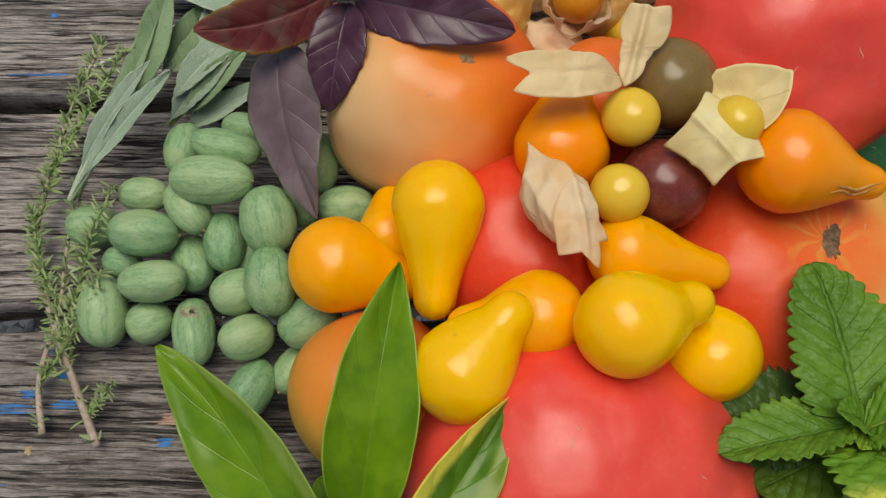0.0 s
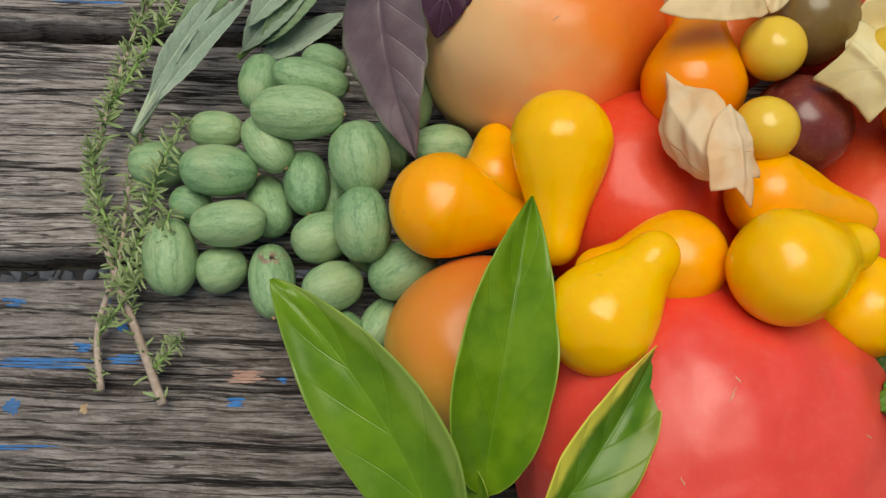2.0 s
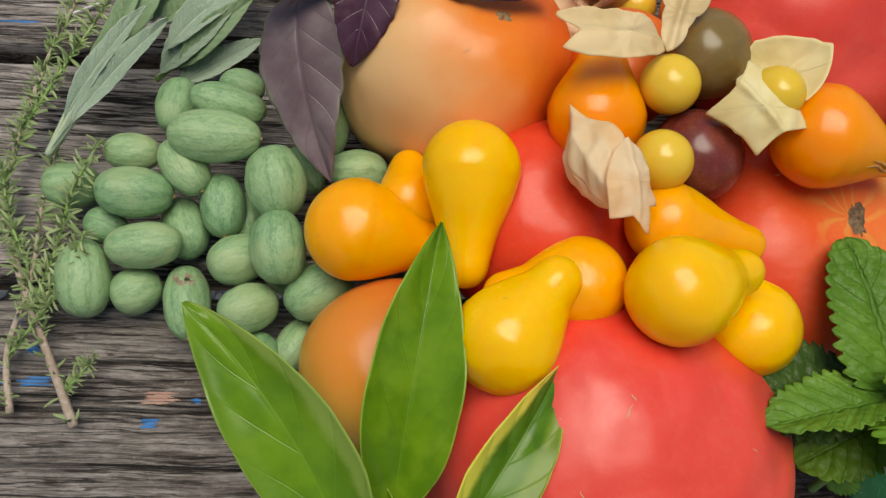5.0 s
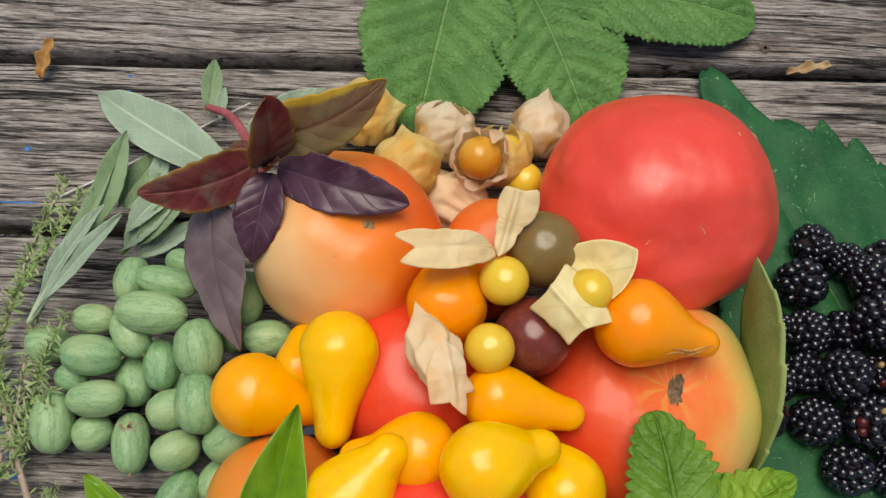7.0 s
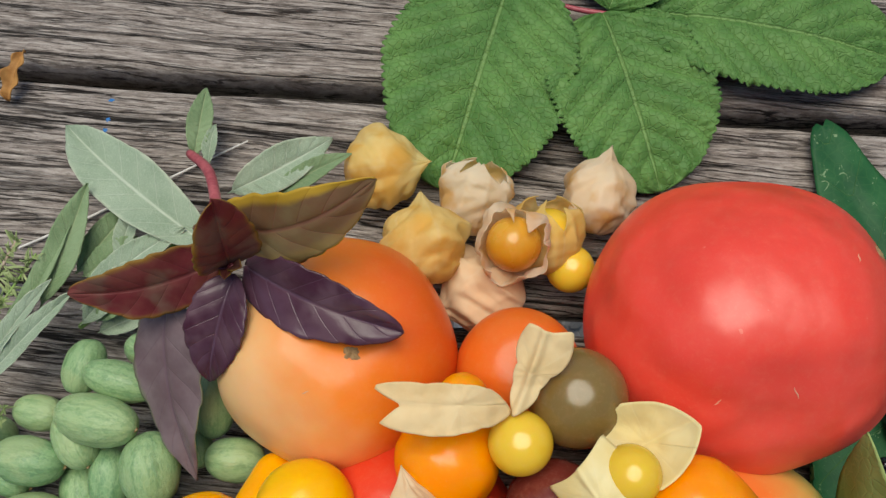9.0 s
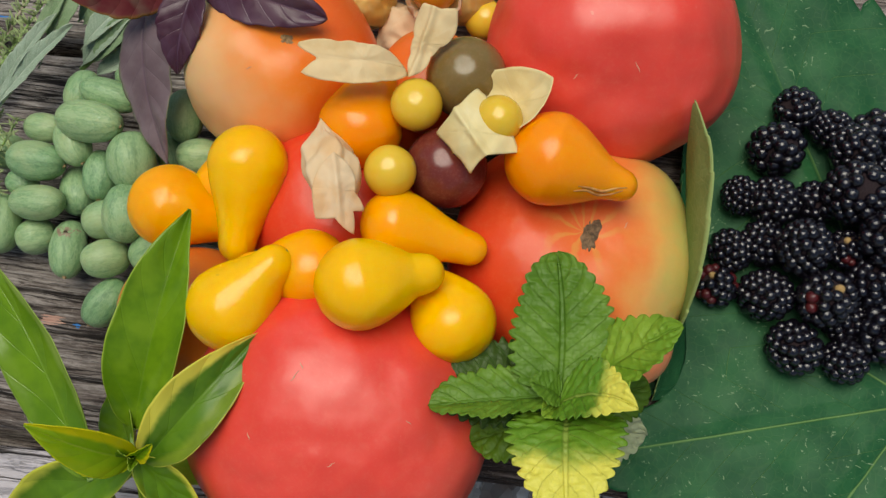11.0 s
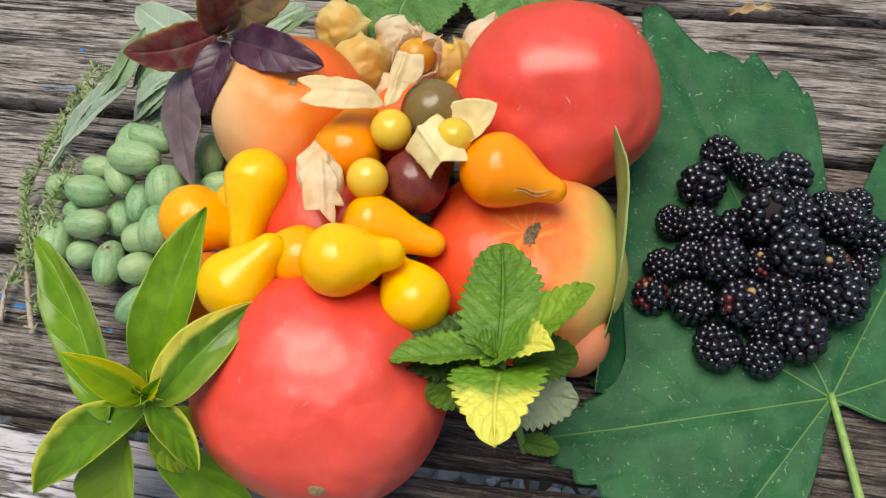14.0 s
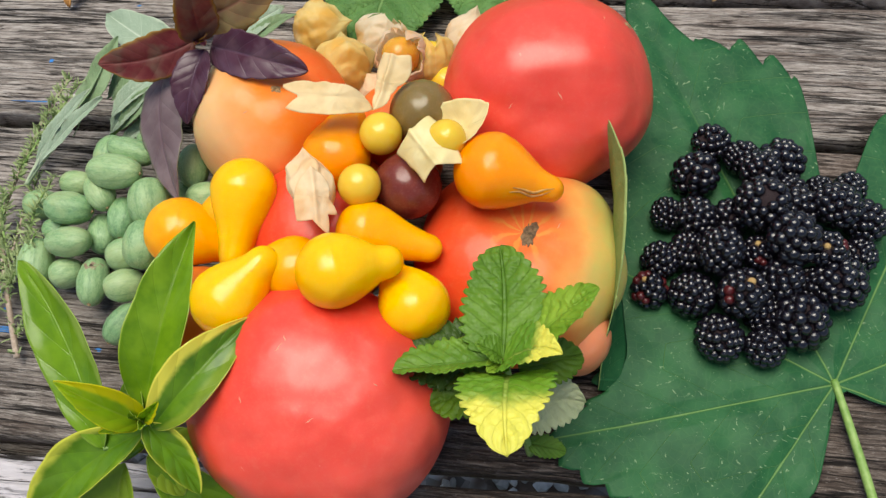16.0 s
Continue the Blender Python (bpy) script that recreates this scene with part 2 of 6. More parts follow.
def skin_material(name, stops, axis=(1, 0, 0), spread=0.04, noise_amount=0.35, scale=28.0, rough=0.30, freckle=None, coat=0.12, sss=0.25, centre=0.0, wave=20.0, swell=2.2, coat_rough=0.15, pale=(0.9, 0.45, 0.25), star=None, spec=0.28):
    """Glossy fruit skin; its colour runs along axis, in the fruit's own space, from -spread to +spread."""
    m, nt = material(name)
    p = coords(nt)
    a = axes(nt, p)
    run = calc(nt, "ADD", calc(nt, "ADD", calc(nt, "MULTIPLY", a[0], axis[0]), calc(nt, "MULTIPLY", a[1], axis[1])), calc(nt, "MULTIPLY", a[2], axis[2]))
    run = calc(nt, "ADD", calc(nt, "DIVIDE", calc(nt, "SUBTRACT", run, centre), 2 * spread), 0.5)
    q = shifted(nt, p, 2.0)
    big = noise_of(nt, q, scale, 4, 0.55)
    run = calc(nt, "ADD", run, calc(nt, "MULTIPLY", calc(nt, "SUBTRACT", big, 0.5), noise_amount * 2))
    col = ramp(nt, run, stops)
    small = noise_of(nt, q, 900.0, 3, 0.6)
    col = blend(nt, calc(nt, "MULTIPLY", step(nt, small, 0.5, 0.8), 0.035), col, (0.95, 0.72, 0.5))
    if star:
        cx, cy = calc(nt, "SUBTRACT", a[0], star[0]), calc(nt, "SUBTRACT", a[1], star[1])
        far = calc(nt, "SQRT", calc(nt, "ADD", calc(nt, "MULTIPLY", cx, cx), calc(nt, "MULTIPLY", cy, cy)))
        ray = calc(nt, "ADD", calc(nt, "SINE", calc(nt, "ADD", calc(nt, "MULTIPLY", calc(nt, "ARCTAN2", cy, cx), 9.0), calc(nt, "MULTIPLY", big, 22.0))), calc(nt, "MULTIPLY", noise_of(nt, q, 260.0, 3), 0.8))
        col = blend(nt, calc(nt, "MULTIPLY", step(nt, ray, 0.6, 1.5), step(nt, far, 0.005, 0.022, 0.4, 0.0)), col, (0.66, 0.45, 0.08))
    if freckle:
        col = blend(nt, step(nt, noise_of(nt, q, 330.0, 2, 0.4), 0.76, 0.80, 0, 0.35), col, freckle)
    ripple = calc(nt, "ADD", noise_of(nt, q, 48.0, 3, 0.45), calc(nt, "MULTIPLY", noise_of(nt, q, wave, 2, 0.4), swell))
    mottle = noise_of(nt, q, 300.0, 5, 0.7)
    col = blend(nt, step(nt, mottle, 0.46, 0.74, 0, 0.06), col, pale)
    col = blend(nt, step(nt, noise_of(nt, shifted(nt, p, 9.0), 210.0, 2, 0.3), 0.81, 0.84, 0, 0.22), col, (0.40, 0.18, 0.06))
    fine = noise_of(nt, q, 1400.0, 2, 0.5)
    normal = bumped(nt, calc(nt, "ADD", ripple, calc(nt, "MULTIPLY", fine, 0.012)), 0.0022, 0.6)
    finish(nt, col, calc(nt, "ADD", rough, calc(nt, "MULTIPLY", big, 0.10)), normal, coat=coat, coat_rough=coat_rough, spec=spec, sss=sss, sss_radius=(0.006, 0.002, 0.001))
    return m


def plain_material(name, a, b, scale=200.0, rough=0.7, bump=0.0003, glow=0.0, stretch=(1, 1, 1), coat=0.0, spec=0.4):
    m, nt = material(name)
    p = mapped(nt, shifted(nt, coords(nt), 2.0), stretch)
    f = noise_of(nt, p, scale, 5, 0.6)
    g = noise_of(nt, p, scale * 0.17, 3, 0.6)
    col = blend(nt, step(nt, calc(nt, "ADD", calc(nt, "MULTIPLY", f, 0.55), calc(nt, "MULTIPLY", g, 0.45)), 0.36, 0.64), a, b)
    finish(nt, col, rough, bumped(nt, f, bump, 0.8), through_part=glow, coat=coat, spec=spec)
    return m


RED = (0.72, 0.035, 0.028)
PINKRED = (0.80, 0.10, 0.075)
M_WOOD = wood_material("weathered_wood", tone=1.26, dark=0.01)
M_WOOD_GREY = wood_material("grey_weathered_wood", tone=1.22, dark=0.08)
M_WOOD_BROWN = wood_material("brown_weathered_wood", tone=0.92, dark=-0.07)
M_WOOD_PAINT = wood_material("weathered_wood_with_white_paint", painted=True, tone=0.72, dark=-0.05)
M_BLUE = plain_material("blue_paint", (0.030, 0.105, 0.24), (0.018, 0.21, 0.60), 420, 0.6, stretch=(0.35, 1.5, 1))
M_WHITE = plain_material("white_paint", (0.34, 0.32, 0.335), (0.64, 0.62, 0.65), 260, 0.7)
M_PINKWOOD = plain_material("bare_wood", (0.36, 0.20, 0.15), (0.52, 0.33, 0.26), 300, 0.8, stretch=(0.2, 1, 1))
M_NAIL = plain_material("rusty_iron", (0.05, 0.03, 0.025), (0.12, 0.075, 0.06), 500, 0.7)
M_RED = skin_material("red_tomato_skin", [(0.0, (0.76, 0.036, 0.018)), (0.5, (0.79, 0.058, 0.034)), (1.0, (0.80, 0.10, 0.065))], (0.3, -0.6, 0.3), 0.07, 0.3, freckle=(0.85, 0.35, 0.25), rough=0.4, coat=0.38, coat_rough=0.26, swell=8.0, wave=24.0, sss=0.3, spec=0.5)
M_PINK = skin_material("pinkish_tomato_skin", [(0.0, (0.82, 0.15, 0.05)), (1.0, (0.85, 0.28, 0.13))], (0, -0.4, 1), 0.018)
M_REDDEEP = skin_material("deep_red_tomato_skin", [(0.0, (0.62, 0.025, 0.012)), (1.0, (0.72, 0.06, 0.02))], (0, 0, 1), 0.04)
M_ORANGE_PEACH = skin_material("orange_and_peach_tomato_skin", [(0.0, (0.80, 0.52, 0.24)), (0.30, (0.84, 0.45, 0.19)), (0.54, (0.84, 0.22, 0.018)), (0.8, (0.78, 0.12, 0.012)), (1.0, (0.78, 0.10, 0.01))], (0.80, 0.42, 0.10), 0.05, 0.22, 22)
M_HEIRLOOM = skin_material("blushed_heirloom_tomato_skin", [(0.0, (0.70, 0.05, 0.015)), (0.35, (0.76, 0.10, 0.018)), (0.56, (0.80, 0.20, 0.04)), (0.74, (0.76, 0.38, 0.10)), (0.90, (0.56, 0.48, 0.13))], (0.95, 0.20, -0.15), 0.046, 0.25, 30, freckle=(0.85, 0.45, 0.2), star=(0.0, 0.0), pale=(0.85, 0.5, 0.2))
M_ORANGE_YELLOW = skin_material("orange_to_yellow_tomato_skin", [(0.0, (0.72, 0.46, 0.04)), (0.45, (0.70, 0.25, 0.03)), (1.0, (0.68, 0.14, 0.02))], (0.3, 0.6, 0.6), 0.03, 0.25, centre=0.01)
M_ORANGE_SMALL = skin_material("small_orange_tomato_skin", [(0.0, (0.72, 0.08, 0.01)), (1.0, (0.76, 0.15, 0.015))], (0, 0, 1), 0.02)
M_PEAR_YELLOW = skin_material("yellow_pear_tomato_skin", [(0.0, (0.97, 0.46, 0.0)), (0.6, (0.97, 0.53, 0.0)), (1.0, (0.96, 0.51, 0.001))], (1, 0, 0), 0.025, 0.25, 60, rough=0.2, coat=0.2, coat_rough=0.06, sss=0.7, wave=45.0, pale=(0.92, 0.56, 0.02))
M_PEAR_GOLD = skin_material("golden_pear_tomato_skin", [(0.0, (0.95, 0.35, 0.0)), (0.6, (0.95, 0.41, 0.0)), (1.0, (0.95, 0.39, 0.001))], (1, 0, 0), 0.025, 0.25, 60, rough=0.2, coat=0.2, coat_rough=0.06, sss=0.7, wave=45.0, pale=(0.92, 0.56, 0.02))
M_PEAR_AMBER = skin_material("amber_pear_tomato_skin", [(0.0, (0.92, 0.26, 0.0)), (1.0, (0.92, 0.32, 0.001))], (1, 0, 0), 0.025, 0.25, 60, rough=0.2, coat=0.2, coat_rough=0.06, sss=0.7, wave=45.0, pale=(0.92, 0.56, 0.02))
M_BROWN_GREEN = skin_material("olive_brown_cherry_skin", [(0.0, (0.15, 0.075, 0.022)), (1.0, (0.20, 0.135, 0.040))], (0.3, 0, 0.8), 0.014, 0.3, 60, rough=0.2, coat=0.15, coat_rough=0.08, spec=0.4)
M_BROWN_RED = skin_material("maroon_cherry_skin", [(0.0, (0.11, 0.022, 0.016)), (1.0, (0.20, 0.035, 0.025))], (0.6, 0.2, 0.3), 0.014, 0.3, 60, rough=0.2, coat=0.15, coat_rough=0.08, spec=0.4)
M_PHYSALIS = skin_material("golden_physalis_skin", [(0.0, (0.66, 0.37, 0.015)), (1.0, (0.76, 0.50, 0.04))], (0, 0, 1), 0.009, 0.3, 120, rough=0.18, sss=0.2, coat=0.12, coat_rough=0.08, spec=0.4)
M_PHYSALIS_ORANGE = skin_material("orange_physalis_skin", [(0.0, (0.60, 0.24, 0.01)), (1.0, (0.64, 0.33, 0.03))], (0, 0, 1), 0.009, 0.3, 120, rough=0.22, sss=0.2, coat=0.12, coat_rough=0.08, spec=0.4)
M_SCAR = plain_material("corky_scar", (0.16, 0.09, 0.04), (0.36, 0.22, 0.10), 700, 0.8)
M_SCAR_GREEN = plain_material("dry_green_scar", (0.28, 0.18, 0.08), (0.42, 0.29, 0.15), 700, 0.8)
M_SCAR_DARK = plain_material("dark_corky_scar", (0.07, 0.045, 0.025), (0.30, 0.19, 0.10), 420, 0.85, bump=0.0008)
M_SCRATCH = plain_material("pale_scratch", (0.62, 0.30, 0.18), (0.75, 0.45, 0.30), 700, 0.6)
M_SPLIT = plain_material("split_skin", (0.42, 0.14, 0.03), (0.66, 0.34, 0.10), 600, 0.6)
M_HUSK = leaf_material("papery_husk", (0.84, 0.64, 0.32), (0.92, 0.76, 0.45), (0.93, 0.79, 0.54), rough=0.6, veins=7, slant=-1.0, vein_wide=0.05, glow=0.3, relief=0.00004, spec=0.25, mesh=0.03, vein_mix=0.14)
M_HUSK_SHEER_PALE = leaf_material("sheer_pale_husk", (0.93, 0.77, 0.56), (0.97, 0.88, 0.72), (0.95, 0.86, 0.72), rough=0.5, veins=6, slant=-1.0, vein_wide=0.05, glow=0.5, relief=0.00004, spec=0.3, mesh=0.03, vein_mix=0.3, clear=0.32, tint=(0.88, 0.60, 0.26))
M_HUSK_TAN = leaf_material("tan_papery_husk", (0.93, 0.73, 0.46), (0.95, 0.79, 0.54), (0.95, 0.80, 0.57), rough=0.6, veins=7, slant=-1.0, vein_wide=0.05, glow=0.35, relief=0.00004, spec=0.25, mesh=0.03, vein_mix=0.14, tint=(0.92, 0.66, 0.36))
M_HUSK_GREEN = leaf_material("greenish_papery_husk", (0.90, 0.76, 0.36), (0.96, 0.86, 0.50), (0.96, 0.86, 0.60), rough=0.55, veins=7, slant=-1.0, vein_wide=0.05, glow=0.3, relief=0.00004, spec=0.25, mesh=0.03, vein_mix=0.14)
M_HUSK_SHEER = leaf_material("sheer_golden_husk", (0.94, 0.74, 0.28), (0.97, 0.85, 0.44), (0.95, 0.85, 0.56), rough=0.5, veins=6, slant=-1.0, vein_wide=0.05, glow=0.5, relief=0.00004, spec=0.3, mesh=0.03, vein_mix=0.35, clear=0.42, tint=(0.93, 0.66, 0.20))
M_HUSK_PALE = leaf_material("pale_papery_husk", (0.90, 0.62, 0.38), (0.94, 0.74, 0.50), (0.92, 0.80, 0.62), rough=0.6, veins=7, slant=-1.0, vein_wide=0.05, glow=0.22, relief=0.00004, spec=0.25, mesh=0.03, vein_mix=0.14, clear=0.25)
M_BASIL = leaf_material("green_basil_leaf", (0.125, 0.275, 0.010), (0.205, 0.380, 0.014), (0.20, 0.36, 0.035), edge=(0.46, 0.60, 0.08), rough=0.24, veins=4.5, slant=1.5, vein_wide=0.09, glow=0.34, relief=0.00018, edge_from=0.93, mesh=0.015, vein_mix=0.32, one_side=True, rib=(0.012, 0.040), tint=(0.22, 0.39, 0.018))
M_BASIL_EDGED = leaf_material("yellow_edged_basil_leaf", (0.105, 0.250, 0.010), (0.185, 0.365, 0.014), (0.22, 0.38, 0.04), edge=(0.78, 0.78, 0.10), rough=0.24, veins=4.5, slant=1.5, vein_wide=0.09, glow=0.34, relief=0.00018, edge_from=0.66, mesh=0.015, vein_mix=0.32, one_side=True, rib=(0.012, 0.040), tint=(0.15, 0.30, 0.018))
M_BASIL_RIM = leaf_material("broad_rimmed_basil_leaf", (0.070, 0.185, 0.010), (0.130, 0.285, 0.014), (0.20, 0.36, 0.04), edge=(0.88, 0.82, 0.12), rough=0.24, veins=4.5, slant=1.5, vein_wide=0.09, glow=0.34, relief=0.00018, edge_from=0.42, mesh=0.015, vein_mix=0.32, one_side=True, rib=(0.012, 0.040), tint=(0.15, 0.30, 0.018))
M_BASIL_FLAP = leaf_material("basil_leaf_with_a_pale_turned_side", (0.125, 0.275, 0.010), (0.205, 0.380, 0.014), (0.24, 0.40, 0.04), edge=(0.34, 0.48, 0.09), rough=0.24, veins=4.5, slant=1.5, vein_wide=0.09, glow=0.34, relief=0.00018, edge_from=0.52, mesh=0.015, vein_mix=0.32, one_side=True, rib=(0.012, 0.040))
M_BASIL_YOUNG = leaf_material("young_basil_leaf", (0.30, 0.52, 0.018), (0.42, 0.60, 0.024), (0.46, 0.58, 0.06), edge=(0.80, 0.76, 0.02), rough=0.26, veins=4.5, slant=1.5, vein_wide=0.09, glow=0.55, relief=0.00018, edge_from=0.36, mesh=0.015, vein_mix=0.35, one_side=True)
M_BASIL_PALE = leaf_material("pale_basil_leaf", (0.29, 0.46, 0.035), (0.40, 0.55, 0.05), (0.44, 0.56, 0.09), edge=(0.50, 0.60, 0.09), rough=0.34, veins=4.5, slant=1.5, vein_wide=0.09, glow=0.45, relief=0.00018, edge_from=0.93, mesh=0.015, vein_mix=0.25)
M_MINT = leaf_material("lemon_balm_leaf", (0.115, 0.255, 0.020), (0.190, 0.360, 0.036), (0.085, 0.20, 0.02), rough=0.48, veins=8, slant=2.2, vein_wide=0.07, glow=0.30, relief=0.0008, net=110, mesh=0.05, vein_mix=0.35)
M_MINT_LIGHT = leaf_material("light_lemon_balm_leaf", (0.22, 0.42, 0.03), (0.34, 0.53, 0.05), (0.26, 0.44, 0.05), rough=0.48, veins=8, slant=2.2, vein_wide=0.07, glow=0.38, relief=0.0008, net=110, mesh=0.05, vein_mix=0.3)
# Darker copy of the balm green: shade low in the sprig is coloured in.
M_MINT_UNDER_SHADE = leaf_material("shade_darkened_lemon_balm_leaf", (0.040, 0.085, 0.010), (0.060, 0.12, 0.014), (0.08, 0.18, 0.04), rough=0.5, veins=7, slant=2.2, vein_wide=0.16, glow=0.22, relief=0.0008, net=110, mesh=0.08)
# Yellowish leaf whose near-white tip is a fleck of sunlight put into the colour.
M_MINT_GOLD_SUN = leaf_material("sun_tipped_golden_lemon_balm_leaf", (0.14, 0.34, 0.025), (0.22, 0.42, 0.03), (0.62, 0.66, 0.16), rough=0.48, veins=7, slant=2.2, vein_wide=0.09, glow=0.4, relief=0.0006, net=110, tip=(0.92, 0.88, 0.16), mesh=0.05, vein_mix=0.35)
# Thin lower leaves, their green dimmed by shade painted into the colour.
M_MINT_SHADE = leaf_material("shaded_thin_lemon_balm_leaf", (0.10, 0.21, 0.012), (0.15, 0.27, 0.018), (0.12, 0.22, 0.02), rough=0.5, veins=6.5, slant=2.0, vein_wide=0.08, glow=0.45, relief=0.0006, net=110, mesh=0.05)
M_MINT_PALE = leaf_material("pale_underside_leaf", (0.62, 0.68, 0.42), (0.70, 0.75, 0.48), (0.66, 0.71, 0.46), rough=0.6, veins=7, slant=2.2, vein_wide=0.12, glow=0.5, net=110)
# The violet-grey light and tint colours paint a sky sheen onto the dark purple.
M_PURPLE = leaf_material("purple_basil_leaf", (0.055, 0.012, 0.026), (0.105, 0.048, 0.078), (0.16, 0.10, 0.16), rough=0.3, spec=0.4, veins=6, slant=1.3, vein_wide=0.10, glow=0.15, relief=0.00022, mesh=0.03, vein_mix=0.3, tint=(0.120, 0.060, 0.082))
M_PURPLE_RED = leaf_material("red_purple_basil_leaf", (0.145, 0.020, 0.026), (0.215, 0.060, 0.052), (0.24, 0.08, 0.07), edge=(0.30, 0.17, 0.03), rough=0.42, spec=0.2, veins=6, slant=1.3, vein_wide=0.10, glow=0.25, relief=0.00022, edge_from=0.80, mesh=0.03, vein_mix=0.25, tint=(0.19, 0.10, 0.075))
M_PURPLE_GREEN = leaf_material("bronze_basil_leaf", (0.235, 0.125, 0.062), (0.28, 0.21, 0.095), (0.30, 0.09, 0.08), edge=(0.60, 0.38, 0.04), rough=0.38, veins=6, slant=1.3, vein_wide=0.10, glow=0.3, relief=0.00022, edge_from=0.55, mesh=0.03, vein_mix=0.35, one_side=True)
M_PURPLE_GREY = leaf_material("dusky_purple_basil_leaf", (0.155, 0.100, 0.110), (0.235, 0.175, 0.185), (0.15, 0.085, 0.12), rough=0.36, veins=6, slant=1.3, vein_wide=0.10, glow=0.2, relief=0.00022, edge=(0.22, 0.24, 0.14), edge_from=0.85, mesh=0.03, vein_mix=0.35, one_side=True)
M_SAGE = leaf_material("felted_sage_leaf", (0.32, 0.43, 0.30), (0.42, 0.53, 0.39), (0.64, 0.73, 0.59), rough=0.85, veins=9, slant=1.2, vein_wide=0.10, glow=0.18, relief=0.0005, fuzz=0.10, mesh=0.3, net=230, spec=0.15, edge=(0.62, 0.69, 0.54), edge_from=0.86, vein_mix=0.85)
M_SAGE_GREEN = leaf_material("green_sage_leaf", (0.23, 0.35, 0.18), (0.33, 0.46, 0.26), (0.44, 0.54, 0.31), rough=0.8, veins=9, slant=1.2, vein_wide=0.10, glow=0.2, relief=0.0005, fuzz=0.10, mesh=0.22, net=260, spec=0.15)
M_BRAMBLE = leaf_material("bramble_leaf", (0.085, 0.215, 0.050), (0.140, 0.300, 0.075), (0.26, 0.42, 0.14), rough=0.6, veins=7.5, slant=2.2, vein_wide=0.05, glow=0.2, relief=0.0012, net=90, mesh=0.14, vein_mix=0.45, rib=(0.012, 0.04))
M_VINE = leaf_material("vine_leaf", (0.011, 0.080, 0.028), (0.025, 0.122, 0.042), (0.17, 0.31, 0.09), rough=0.52, veins=9.0, slant=1.4, vein_wide=0.020, glow=0.08, relief=0.0004, net=60, blotch=(0.24, 0.36, 0.19), spec=0.2, mesh=0.05, rib=(0.010, 0.035))
M_VINE_UNDER = leaf_material("vine_leaf_underside", (0.22, 0.33, 0.095), (0.30, 0.41, 0.13), (0.40, 0.50, 0.18), rough=0.7, veins=11.0, slant=1.6, vein_wide=0.04, glow=0.2, relief=0.0003, net=60, spec=0.2)
M_THYME = leaf_material("thyme_leaf", (0.26, 0.37, 0.13), (0.50, 0.58, 0.29), (0.47, 0.57, 0.24), rough=0.55, veins=3, slant=0.5, glow=0.2, mesh=0.04)
M_STEM_BROWN = plain_material("woody_stem", (0.34, 0.25, 0.19), (0.52, 0.42, 0.34), 500, 0.8)
M_STEM_GREEN = plain_material("green_stem", (0.16, 0.30, 0.06), (0.28, 0.42, 0.12), 300, 0.5, stretch=(1, 1, 1))
M_STEM_PINK = plain_material("pink_stem", (0.30, 0.05, 0.07), (0.45, 0.11, 0.13), 400, 0.4)
M_BERRY = plain_material("black_drupelet_skin", (0.002, 0.0018, 0.0035), (0.007, 0.005, 0.010), 300, 0.09, bump=0.00005, coat=0.25, spec=0.7)
M_BERRY_RED = plain_material("wine_red_drupelet_skin", (0.03, 0.004, 0.006), (0.12, 0.012, 0.014), 300, 0.28, bump=0.00008, coat=0.2)
M_BERRY_CORE = plain_material("berry_core", (0.012, 0.006, 0.008), (0.03, 0.012, 0.014), 300, 0.6)
M_STALK_END = plain_material("pale_stalk_end", (0.40, 0.24, 0.08), (0.56, 0.38, 0.16), 600, 0.8)
M_DRY = plain_material("dry_orange_leaf", (0.34, 0.15, 0.04), (0.55, 0.29, 0.09), 300, 0.7, glow=0.2)
M_DRY_TAN = plain_material("dry_tan_leaf", (0.40, 0.25, 0.12), (0.58, 0.42, 0.24), 300, 0.7, glow=0.2)
M_THREAD = plain_material("white_thread", (0.55, 0.53, 0.50), (0.75, 0.73, 0.70), 900, 0.9)


